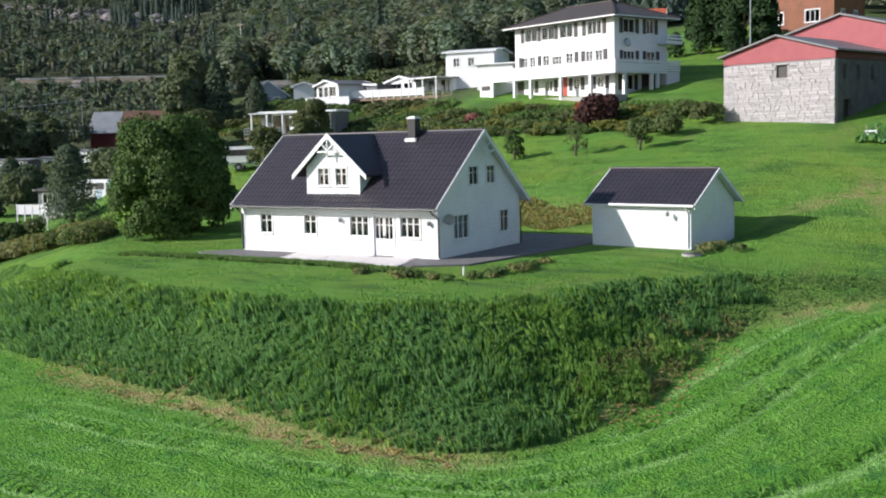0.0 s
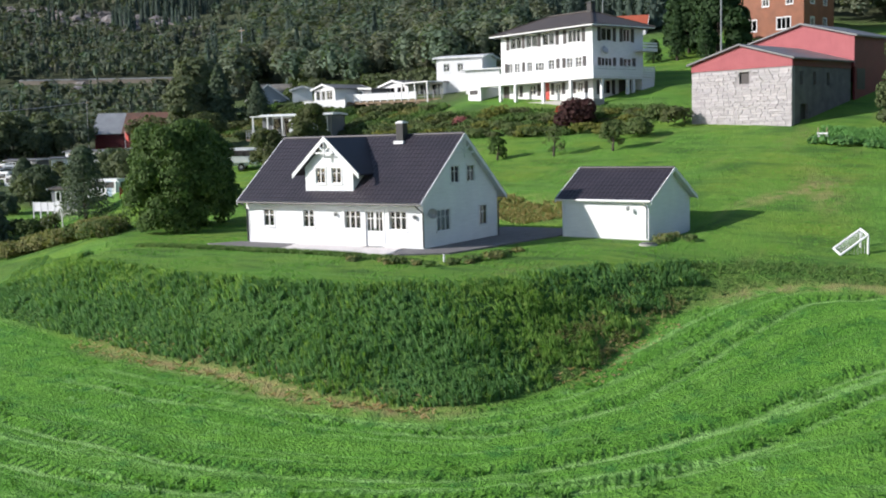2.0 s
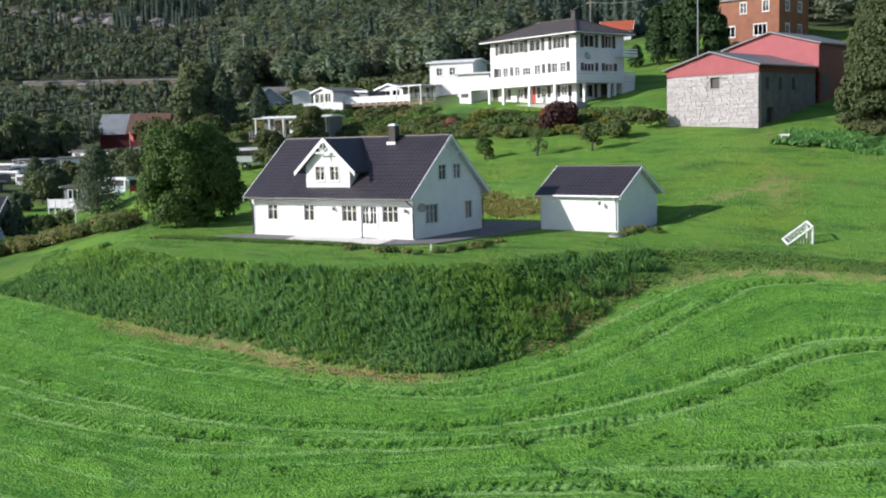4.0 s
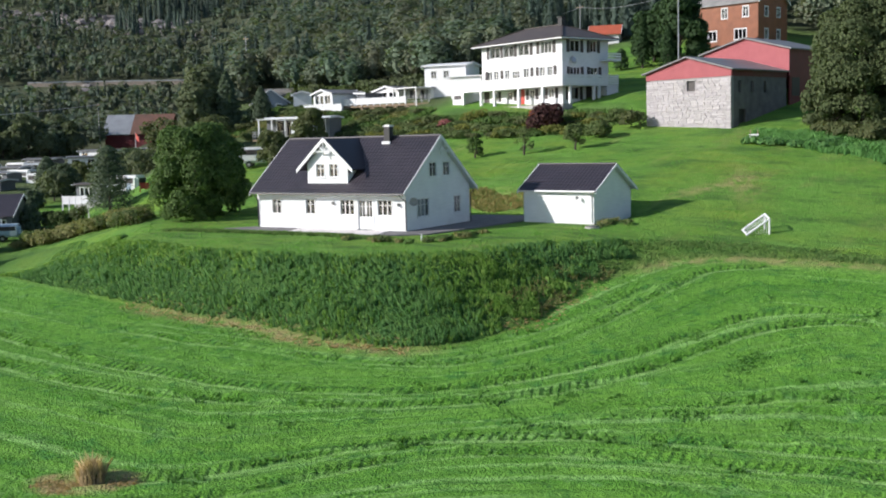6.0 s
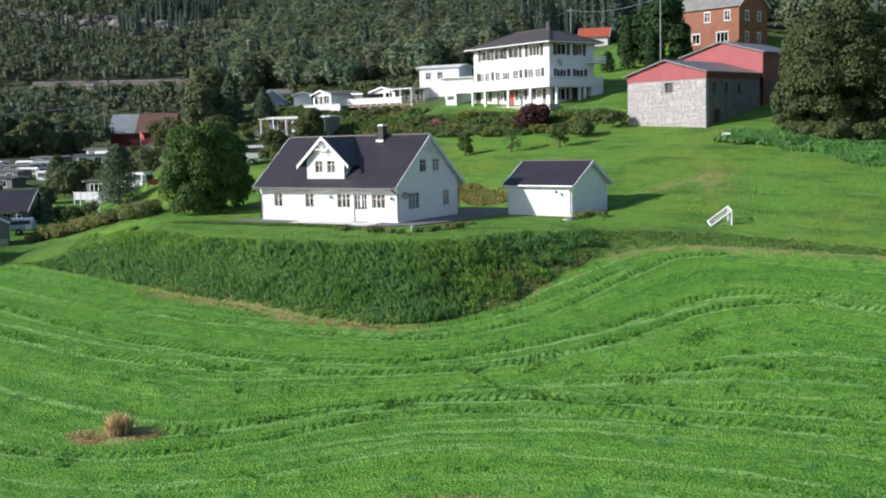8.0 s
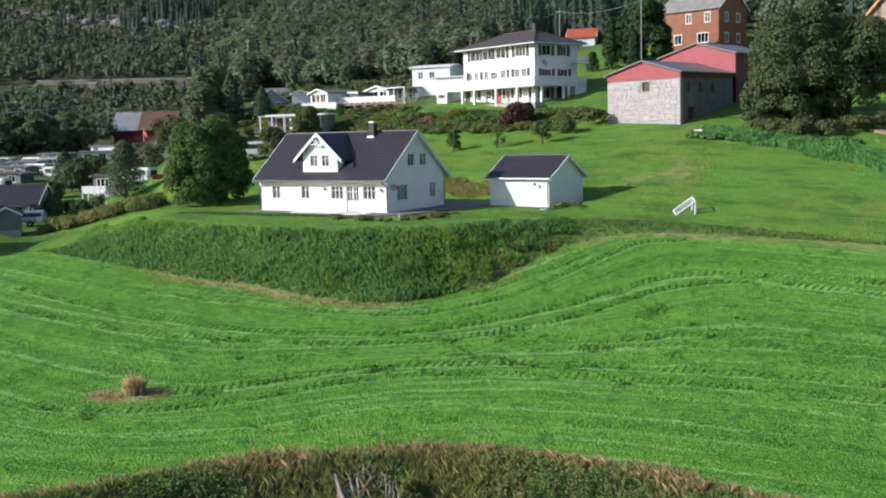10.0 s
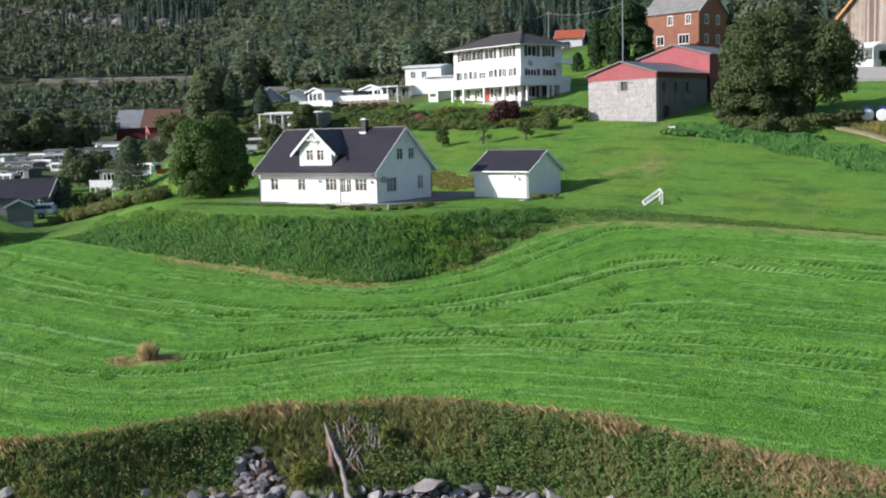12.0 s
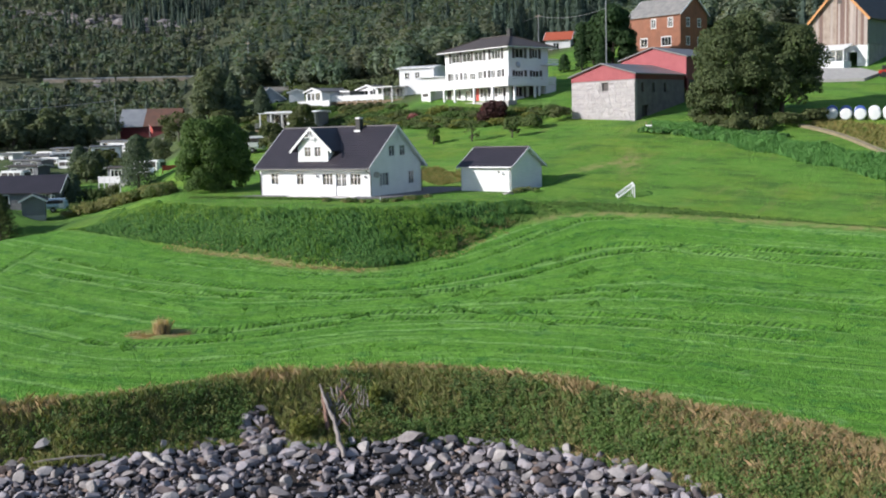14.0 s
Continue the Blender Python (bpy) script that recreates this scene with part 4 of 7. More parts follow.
def shuttered(ob, m, w, h, cols, rows, shutters=True):
    window(ob, m, w, h, cols, rows, casing=0.06)
    if shutters:
        for x in (-0.52, w + 0.1):
            shutter_at(ob, m @ pose(x, 0, 0), h)


def build_guest_house():
    a, b, h = 13.2, 7.2, 6.95
    ob = thing("guest_house", pose(-11.84, 45.05, 9.72, 0, 0, -17.0), "large white three storey house with dark hipped roof", "house")
    s1, s2 = 2.1, 4.45
    low = [(-a + 1.9, 0.75, 0.75, 0.95, 2, (0.5,)), (-a + 4.3, 0.9, 0.75, 0.95, 2, (0.5,)), (-5.15, 0.75, 0.75, 0.95, 2, (0.5,)), (-2.1, 0.75, 0.75, 0.95, 2, (0.5,))]
    mid = [(-12.2, 0.75, s1 + 0.98, 1.05, 2, (0.33, 0.67)), (-11.1, 0.75, s1 + 0.98, 1.05, 2, (0.33, 0.67)), (-9.2, 0.75, s1 + 0.98, 1.05, 2, (0.33, 0.67)), (-7.95, 1.2, s1 + 0.7, 1.15, 3, (0.33, 0.67)), (-6.1, 0.85, s1 + 0.98, 1.05, 2, (0.33, 0.67)), (-3.5, 0.8, s1 + 0.98, 1.05, 2, (0.33, 0.67)), (-2.3, 0.8, s1 + 0.98, 1.05, 2, (0.33, 0.67))]
    high = [(-11.75, 1.75, s2 + 1.15, 1.22, 2, ()), (-9.4, 1.75, s2 + 1.15, 1.22, 2, ()), (-6.9, 1.7, s2 + 1.15, 1.22, 2, ()), (-3.3, 1.7, s2 + 1.15, 1.22, 3, ())]
    doors = [(-a + 0.2, -a + 1.2, 0.05, 1.95), (-6.9, -6.0, 0.05, 1.95)]
    holes = [(x, x + w, z, z + k) for x, w, z, k, _, _ in low + mid + high] + doors
    side = [(1.2, 1.5, s2 + 1.15, 1.22, 2, ()), (4.3, 1.0, s2 + 1.15, 1.22, 2, ()), (1.2, 1.5, s1 + 0.75, 1.1, 3, ()), (4.3, 1.2, s1 + 0.75, 1.1, 2, ()), (1.0, 1.5, 0.5, 1.3, 2, ())]
    sh = [(y, y + w, z, z + k) for y, w, z, k, _, _ in side] + [(3.6, 6.6, 0.05, 1.95)]
    flat = lambda x: h
    part("wall", wall(bmesh.new(), -a, 0, 0, flat, 0.2, holes), WHITE_RENDER, ob)
    part("wall", wall(bmesh.new(), 0.2, b - 0.2, 0, flat, 0.2, sh, RIGHT), WHITE_RENDER, ob)
    part("wall", wall(bmesh.new(), 0.2, b - 0.2, 0, flat, 0.2, (), pose(-a, b, 0, 0, 0, -90)), WHITE_RENDER, ob)
    part("wall", wall(bmesh.new(), 0, a, 0, flat, 0.2, (), pose(0, b, 0, 0, 0, 180)), WHITE_RENDER, ob)
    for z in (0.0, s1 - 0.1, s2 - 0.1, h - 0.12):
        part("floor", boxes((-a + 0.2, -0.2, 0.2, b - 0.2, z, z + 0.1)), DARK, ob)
    # added dark block in place of the shade inside the rooms
    part("room_shade_block", boxes((-a + 0.8, -0.8, 0.7, b - 0.8, 0.1, h - 0.13)), DARK, ob, "added dark block standing for unlit rooms")
    for i, (x, w, z, k, c, r) in enumerate(low + mid + high):
        window(ob, pose(x, 0, z), w, k, c, r, casing=0.07)
    for y, w, z, k, c, r in side:
        shuttered(ob, RIGHT @ pose(y, 0, z), w, k, c, r)
    for x, z, k in [(-12.62, s1 + 0.98, 1.05), (-9.95, s1 + 0.98, 1.05), (-4.95, s1 + 0.98, 1.05), (-4.1, s1 + 0.98, 1.05), (-1.3, s1 + 0.98, 1.05), (-12.3, s2 + 1.15, 1.22), (-9.92, s2 + 1.15, 1.22), (-7.6, s2 + 1.15, 1.22), (-5.0, s2 + 1.15, 1.22), (-3.95, s2 + 1.15, 1.22), (-1.4, s2 + 1.15, 1.22), (-10.4, 0.7, 1.05), (-7.75, 0.7, 1.05), (-5.75, 0.7, 1.05), (-4.2, 0.7, 1.05), (-2.75, 0.7, 1.05), (-1.1, 0.7, 1.05)]:
        shutter_at(ob, pose(x, 0, z), k)
    part("door", boxes((-6.9, -6.0, 0.06, 0.12, 0.05, 1.95), (-6.75, -6.15, 0.04, 0.06, 1.0, 1.75), (-6.75, -6.15, 0.04, 0.06, 0.2, 0.85)), RED_DOOR, ob, "red panelled front door")
    part("door", boxes((-a + 0.2, -a + 1.2, 0.1, 0.15, 0.05, 1.95)), SHUTTER, ob, "dark side door in the porch")
    # dark sheet across the side opening, in place of the shade under the balcony
    part("porch_shade_sheet", boxes((-0.32, -0.26, 3.6, 6.6, 0.05, 1.95)), SHUTTER, ob, "dark sheet standing for shade in the doorway")
    # balcony round the front and side
    part("balcony_floor", boxes((-a - 3.8, 1.5, -1.5, -0.004, s1 - 0.22, s1 - 0.04), (0.004, 1.5, 0, b, s1 - 0.22, s1 - 0.04)), WHITE_RENDER, ob)
    rail = bmesh.new()
    for k in range(4):
        z = s1 + 0.0 + k * 0.235
        box(rail, -a - 3.8, 1.5, -1.53, -1.49, z, z + (0.20 if k else 0.225))
    part("balcony_front", rail, WHITE_BOARD, ob, "white boarded balcony front")
    rail = bmesh.new()
    for k in range(4):
        z = s1 + 0.0 + k * 0.235
        box(rail, 1.49, 1.53, -1.48, b, z, z + 0.19)
    part("balcony_front", rail, WHITE_BOARD, ob, "white boarded balcony side")
    part("balcony_handrail", boxes((-a - 3.82, 1.56, -1.56, -1.46, s1 + 0.93, s1 + 0.99), (1.46, 1.56, -1.46, b, s1 + 0.93, s1 + 0.99)), WHITE, ob)
    for x, y in ((-a - 1.8, -1.4), (-a + 1.4, -1.4), (-a + 3.7, -1.4), (-6.0 + 0.6, -1.4), (-1.6, -1.4), (1.35, -0.2), (1.35, 3.4), (1.35, 4.2)):
        part("post", boxes((x - 0.14, x + 0.14, y - 0.14, y + 0.14, -0.6, s1 - 0.22)), WHITE, ob)
    part("annex", boxes((-a - 3.8, -a - 1.95, -1.45, 3.2, -0.5, s1 - 0.22)), WHITE_RENDER, ob, "white ground floor annex under the balcony end")
    part("annex_window", boxes((-a - 3.5, -a - 2.2, -1.48, -1.452, 1.15, 1.6)), SHUTTER, ob, "dark strip window")
    part("annex", boxes((0.1, 1.45, 5.4, b, -0.5, s1 - 0.22)), WHITE_RENDER, ob)
    # balcony of the upper side, dish
    part("upper_balcony", boxes((0.004, 1.1, b - 1.4, b + 0.9, s2 + 0.2, s2 + 0.3), (1.06, 1.1, b - 1.4, b + 0.9, s2 + 0.3, s2 + 0.5), (1.06, 1.1, b - 1.4, b + 0.9, s2 + 0.6, s2 + 0.8), (1.06, 1.1, b - 1.4, b + 0.9, s2 + 0.9, s2 + 1.05)), WHITE, ob)
    bm = bmesh.new()
    bmesh.ops.create_cone(bm, segments=18, radius1=0.42, radius2=0.30, depth=0.1, cap_ends=True, matrix=pose(0.3, 1.5, s2 + 0.25, 0, 75, 0))
    bar(bm, (0, 1.5, s2 + 0.2), (0.3, 1.5, s2 + 0.2), 0.05)
    part("satellite_dish", bm, METAL, ob)
    part("foundation", boxes((-a - 0.03, 0.03, -0.03, b + 0.03, -1.6, -0.002), (-a - 3.8, 1.5, -1.5, -0.04, -1.6, -0.02)), CONCRETE, ob)
    # hipped roof
    o, e = 0.85, h
    bm = bmesh.new()
    r = [(-a - o, -o), (o, -o), (o, b + o), (-a - o, b + o)]
    lo = [bm.verts.new((x, y, e)) for x, y in r]
    mid_ = [bm.verts.new((x, y, e + 0.14)) for x, y in r]
    rg = [bm.verts.new((-a + 3.6, b / 2, e + 1.95)), bm.verts.new((-3.6, b / 2, e + 1.95))]
    bm.faces.new(lo[::-1])
    for i in range(4):
        bm.faces.new((lo[i], lo[(i + 1) % 4], mid_[(i + 1) % 4], mid_[i]))
    for f in ((mid_[0], mid_[1], rg[1], rg[0]), (mid_[2], mid_[3], rg[0], rg[1]), (mid_[1], mid_[2], rg[1]), (mid_[3], mid_[0], rg[0])):
        bm.faces.new(f)
    roof = part("roof", bm, ROOF_BROWN, ob, "dark brown hipped roof")
    hips = bmesh.new()
    for i, k in ((0, 0), (1, 1), (2, 1), (3, 0)):
        bar(hips, mid_co(r[i], e + 0.17), ((-a + 3.6, -3.6)[k], b / 2, e + 1.98), 0.22, 0.10)
    bar(hips, (-a + 3.6, b / 2, e + 1.99), (-3.6, b / 2, e + 1.99), 0.24, 0.10)
    part("ridge_cap", hips, ROOF_BROWN, roof)
    for seg in range(4):
        p, q = r[seg], r[(seg + 1) % 4]
        part("fascia", bar(bmesh.new(), mid_co(p, e + 0.03), mid_co(q, e + 0.03), 0.05, 0.11), WHITE, roof)
    part("chimney", boxes((-3.9, -3.3, b / 2 - 0.3, b / 2 + 0.3, e + 1.5, e + 2.75), (-3.98, -3.22, b / 2 - 0.38, b / 2 + 0.38, e + 2.75, e + 2.83)), CHIM, ob)
    return ob


def mid_co(p, z):
    return (p[0], p[1], z)


build_guest_house()


# ---- the stone and red barn ----
def build_barn():
    a, b, hs = 9.3, 10.0, 4.75
    ob = thing("barn", pose(9.53, 37.54, 6.6, 0, 0, -11.5), "barn of pale stone blocks with red boarded gable", "barn")
    he, hp = 5.35, 6.65
    eaves = lambda x: he + (hp - he) * (1 - abs(x + a / 2) / (a / 2))
    core = wall(bmesh.new(), -a, 0, -1.2, lambda x: hs, 0.4, [(-4.75, -3.85, 3.55, 4.5)])
    front = part("wall", core, MORTAR, ob, "stone front wall of pale coursed blocks")
    # side walls: the shade is put into a darker stone than the front's
    part("wall", wall(bmesh.new(), 0.4, b, -1.5, lambda x: hs, 0.4, [(1.2, 1.75, 3.3, 4.35), (3.4, 3.95, 3.3, 4.35), (5.7, 6.25, 3.3, 4.35), (1.3, 2.6, -0.6, 1.75)], RIGHT), STONE_SHADED, ob)
    part("wall", wall(bmesh.new(), 0.4, b, -1.2, lambda x: hs, 0.4, (), pose(-a, b, 0, 0, 0, -90)), STONE_SHADED, ob)
    part("gable", prism(bmesh.new(), [(-a - 0.02, hs), (0.02, hs), (0.02, he), (-a / 2, hp), (-a - 0.02, he)], -0.06, 0.12), RED_PAINT, ob, "faded red boarded gable")
    part("side_boarding", boxes((-0.1, 0.06, 0.125, b, hs, he)), RED_BARN, ob, "dark red boarding under the eave")
    part("side_boarding", boxes((-a - 0.06, -a + 0.1, 0.125, b, hs, he)), RED_BARN, ob)
    part("window", boxes((-4.72, -3.88, 0.16, 0.2, 3.58, 4.47)), SHUTTER, ob, "dark boarded window opening")
    part("lintel", boxes((-4.85, -3.75, -0.06, -0.01, 4.5, 4.62)), CONCRETE, ob)
    for y in (1.2, 3.4, 5.7):
        part("window", boxes((-0.3, -0.26, y, y + 0.55, 3.3, 4.35)), SHUTTER, ob)
    part("door", boxes((-0.34, -0.28, 1.3, 2.6, -0.6, 1.75)), SHUTTER, ob, "dark barn doorway")
    for s in (-1, 1):
        x0, x1 = -a / 2, -a / 2 + s * (a / 2 + 0.35)
        z1 = he - (hp - he) * 0.35 / (a / 2)
        o = [(x0, hp + 0.02), (x1, z1 + 0.02), (x1, z1 + 0.16), (x0, hp + 0.16)]
        bm = prism(bmesh.new(), o if s < 0 else o[::-1], -0.35, b)
        bmesh.ops.recalc_face_normals(bm, faces=bm.faces)
        part("roof", bm, ROOF_GREY, ob, "grey sheet roof slope")
    # taller rear part
    hb, hq = 7.55, 8.85
    part("rear_gable", prism(bmesh.new(), [(-a - 0.1, he - 0.4), (0.3, he - 0.4), (0.3, hb), (-a / 2 + 0.1, hq), (-a - 0.1, hb)], b, b + 0.2), RED_PAINT, ob, "red boarded upper gable")
    part("rear_wall", boxes((0.1, 0.3, b + 0.2, b + 8, -1.0, hb)), RED_BARN, ob)
    part("rear_wall", boxes((-a - 0.1, -a + 0.1, b + 0.2, b + 8, -0.5, hb)), RED_BARN, ob)
    part("rear_wall", boxes((-a + 0.1, 0.1, b + 7.8, b + 8, -0.5, hb)), RED_BARN, ob)
    part("rear_door", boxes((0.304, 0.34, b + 0.5, b + 2.0, 3.0, 4.8)), SHUTTER, ob)
    for s in (-1, 1):
        x0, x1 = -a / 2 + 0.1, -a / 2 + 0.1 + s * (a / 2 + 0.55)
        z1 = hb - 0.1
        o = [(x0, hq + 0.02), (x1, z1 + 0.02), (x1, z1 + 0.16), (x0, hq + 0.16)]
        bm = prism(bmesh.new(), o if s < 0 else o[::-1], b - 0.3, b + 8.3)
        bmesh.ops.recalc_face_normals(bm, faces=bm.faces)
        part("roof", bm, ROOF_GREY, ob, "grey sheet roof slope")
    # coursed stone blocks on the front
    rnd = random.Random(4)
    meshes = []
    for k in range(6):
        bm = bmesh.new()
        bmesh.ops.create_cube(bm, size=1.0)
        bmesh.ops.bevel(bm, geom=bm.edges, offset=0.06, segments=1, affect="EDGES")
        for v in bm.verts:
            v.co += Vector((rnd.uniform(-0.03, 0.03), rnd.uniform(-0.12, 0.12), rnd.uniform(-0.04, 0.04)))
        me = bpy.data.meshes.new("stone_block")
        bm.to_mesh(me)
        bm.free()
        me.materials.append(BLOCK)
        meshes.append(me)
    z = -0.35
    while z < hs - 0.2:
        hgt = min(rnd.uniform(0.15, 0.30), hs - z)
        x = -a
        while x < -0.1:
            w = min(rnd.uniform(0.35, 0.95), -x)
            if not (x + w > -4.8 and x < -3.8 and z + hgt > 3.5 and z < 4.5):
                o = new("stone_block", rnd.choice(meshes))
                o.parent = front
                o.location = (x + w / 2, 0.0, z + hgt / 2)
                o.scale = (w - 0.02, 0.13 + rnd.uniform(0, 0.05), hgt - 0.02)
            x += w
        z += hgt


def block_material():
    m, t, p = material("granite_blocks")
    oi = t.nodes.new("ShaderNodeObjectInfo")
    coarse, grain = noise_of(t, 1.4, 4, coords="Generated"), noise_of(t, 9, 4, coords="Generated")
    c = mixed(t, oi.outputs["Random"], (0.46, 0.43, 0.445), (0.33, 0.31, 0.325))
    c = mixed(t, ramp(t, coarse, 0.4, 0.7), c, (0.47, 0.44, 0.45))
    c = mixed(t, ramp(t, grain, 0.5, 0.75), c, (0.24, 0.22, 0.23))
    t.links.new(c, p.inputs["Base Color"])
    p.inputs["Roughness"].default_value = 0.9
    bumped(t, p, grain, 0.5, 0.03)
    return m


BLOCK = block_material()
build_barn()


# ---- further buildings ----
def cabin(name, m, a, b, hw, tan, walls, roof, label, wins=(), side=(), category="cabin", ov=0.3, group="", trim=None, base=1.0, low=None):
    """A gabled building, ridge along x; wins and side: (from, bottom, width, height, columns, rows)."""
    ob = thing(name, m, label, category, group)
    rake = lambda x: hw + tan * (b / 2 - abs(x - b / 2))
    fh = [(x, x + w, z, z + h) for x, z, w, h, _, _ in wins]
    sh = [(x, x + w, z, z + h) for x, z, w, h, _, _ in side]
    part("wall", wall(bmesh.new(), -a, 0, 0, lambda x: hw, 0.18, fh), walls, ob)
    part("wall", wall(bmesh.new(), 0, a, 0, lambda x: hw, 0.18, (), pose(0, b, 0, 0, 0, 180)), walls, ob)
    part("wall", wall(bmesh.new(), 0.18, b - 0.18, 0, rake, 0.18, sh, RIGHT, (b / 2,)), walls, ob)
    part("wall", wall(bmesh.new(), 0.18, b - 0.18, 0, rake, 0.18, (), pose(-a, b, 0, 0, 0, -90), (b / 2,)), walls, ob)
    part("foundation", boxes((-a - 0.02, 0.02, -0.02, b + 0.02, -base, -0.002)), low or CONCRETE, ob)
    # added dark filling, standing for shade behind the panes
    part("room_shade_block", boxes((-a + 0.6, -0.6, 0.6, b - 0.6, -0.002, hw)), DARK, ob)
    for x, z, w, h, c, r in wins:
        window(ob, pose(x, 0, z), w, h, c, r, mat=trim)
    for x, z, w, h, c, r in side:
        window(ob, RIGHT @ pose(x, 0, z), w, h, c, r, mat=trim)
    zr = hw + tan * b / 2
    swap = Matrix(((0, 1, 0, 0), (1, 0, 0, 0), (0, 0, 1, 0), (0, 0, 0, 1)))
    for k in (Matrix.Identity(4), pose(-a, b, 0, 0, 0, 180)):
        bm = prism(bmesh.new(), [(-ov, hw - tan * ov + 0.02), (b / 2, zr + 0.02), (b / 2, zr + 0.15), (-ov, hw - tan * ov + 0.15)], -a - ov, ov, k @ swap)
        bmesh.ops.recalc_face_normals(bm, faces=bm.faces)
        part("roof", bm, roof, ob)
    barge_trim(ob, a, b, hw - tan * ov + 0.09, tan, ov, ov, trim or WHITE, 0.18)
    return ob


def white_fence(m, n, label, spacing=0.95, h=0.9, mat=None, category="fence", legs=1.2):
    ob = thing("deck_railing", m, label, category)
    w = n * spacing
    part("rail", boxes((0, w, -0.03, 0.03, h - 0.08, h)), mat or WHITE, ob)
    part("rail", boxes((0, w, -0.03, 0.03, 0.1, 0.18)), mat or WHITE, ob)
    for i in range(n):
        part("panel", boxes((i * spacing + 0.06, (i + 1) * spacing - 0.06, -0.015, 0.015, 0.18, h - 0.08)), mat or WHITE, ob)
    for i in range(n + 1):
        part("post", boxes((i * spacing - 0.05, i * spacing + 0.05, -0.05, 0.05, -legs, h + 0.04)), mat or WHITE, ob)
    return ob


# brown timber house above the barn
cabin("house", pose(-1.9, 79.1, 16.6, 0, 0, -12), 9.5, 7.2, 6.2, 0.75, BROWN_WOOD, ROOF_SLATE, "tall brown timber house with grey slate roof", [(-2.2, 4.3, 0.8, 1.3, 2, (0.6,)), (-5.3, 4.3, 0.8, 1.3, 2, (0.6,)), (-3.4, 1.5, 1.7, 1.3, 3, ()), (-7.3, 1.5, 1.2, 1.3, 2, ())], [(1.6, 4.3, 0.8, 1.2, 2, (0.6,)), (4.6, 4.3, 0.8, 1.2, 2, (0.6,)), (1.6, 1.5, 0.8, 1.2, 2, ()), (4.6, 1.5, 0.8, 1.2, 2, ())], "house", low=WHITE_RENDER, base=2.5)
# weathered barn with orange bargeboards
def build_old_barn():
    a, b, hw, hp = 7.7, 11.0, 6.5, 10.6
    ob = thing("barn", pose(27.1, 71.3, 13.0, 0, 0, -12), "weathered grey plank barn with orange bargeboards", "barn")
    part("lower_wall", wall(bmesh.new(), -a, 0, -1.2, lambda x: 2.9, 0.4, [(-2.6, -1.4, -0.4, 1.9)]), WHITE_RENDER, ob, "pale plastered lower wall")
    # right lower wall: its shade is put into a darker material than the left one
    part("lower_wall", boxes((-0.4, 0, 0.4, b, -1.2, 2.9)), ROOF_SLATE, ob)
    part("lower_wall", boxes((-a, -a + 0.4, 0.4, b, -1.2, 2.9)), WHITE_RENDER, ob)
    rnd = random.Random(9)
    top = lambda x: hw + (hp - hw) * (1 - abs(x + a / 2) / (a / 2))
    x = -a
    while x < -0.02:
        w = min(rnd.uniform(0.18, 0.34), -x)
        dy = rnd.uniform(0, 0.05)
        part("plank", prism(bmesh.new(), [(x, 2.9 - rnd.uniform(0, 0.25)), (x + w - 0.012, 2.9 - rnd.uniform(0, 0.2)), (x + w - 0.012, top(x + w - 0.012)), (x, top(x))], -0.06 - dy, 0.06), rnd.choice((GREY_WOOD, PLANK_PALE, PLANK_RED, PLANK_PALE)), ob)
        x += w
    # right boarding likewise carries its shade in a darker grey
    part("side_boarding", boxes((-0.15, 0.05, 0.064, b, 2.9, hw)), GREY_HOUSE, ob)
    part("side_boarding", boxes((-a - 0.05, -a + 0.15, 0.064, b, 2.9, hw)), GREY_WOOD, ob)
    for s in (-1, 1):
        x1 = -a / 2 + s * (a / 2 + 0.5)
        z1 = hw - (hp - hw) * 0.5 / (a / 2)
        o = [(-a / 2, hp + 0.03), (x1, z1 + 0.03), (x1, z1 + 0.2), (-a / 2, hp + 0.2)]
        bm = prism(bmesh.new(), o if s < 0 else o[::-1], -0.5, b + 0.4)
        bmesh.ops.recalc_face_normals(bm, faces=bm.faces)
        part("roof", bm, ROOF_BROWN, ob)
        part("bargeboard", bar(bmesh.new(), (-a / 2, -0.54, hp + 0.05), (x1, -0.54, z1 + 0.05), 0.05, 0.3), ORANGE, ob, "orange bargeboard")
    part("hatch", boxes((-a / 2 - 0.3, -a / 2 + 0.3, -0.14, -0.11, 8.4, 9.5)), SHUTTER, ob)
    return ob


PLANK_PALE = plain("bleached_plank", (0.42, 0.36, 0.33), (0.32, 0.27, 0.25), 1.5, 0.85, stretch=(1, 1, 0.1))
PLANK_RED = plain("reddish_plank", (0.20, 0.13, 0.11), (0.15, 0.10, 0.09), 1.5, 0.85, stretch=(1, 1, 0.1))
build_old_barn()
# glazed white porch shed in front of the old barn
gs = thing("greenhouse", pose(25.0, 70.6, 13.2, 0, 0, -12), "white framed glass shed beside the old barn", "greenhouse")
part("base", boxes((-4.4, 0, -1.6, 0.6, -0.8, 0.5)), WHITE, gs)
for i in range(5):
    part("post", boxes((-4.4 + i * 1.07, -4.3 + i * 1.07, -1.6, -1.5, 0.5, 1.95)), WHITE, gs)
for i in range(4):
    part("pane", boxes((-4.3 + i * 1.07, -3.33 + i * 1.07, -1.56, -1.55, 0.5, 1.95)), GLASS, gs)
bm = prism(bmesh.new(), [(-1.75, 1.95), (0.6, 2.7), (0.6, 2.8), (-1.75, 2.05)], -4.5, 0.1, Matrix(((0, 1, 0, 0), (1, 0, 0, 0), (0, 0, 1, 0), (0, 0, 0, 1))))
bmesh.ops.recalc_face_normals(bm, faces=bm.faces)
part("roof", bm, PLASTIC_WHITE, gs)

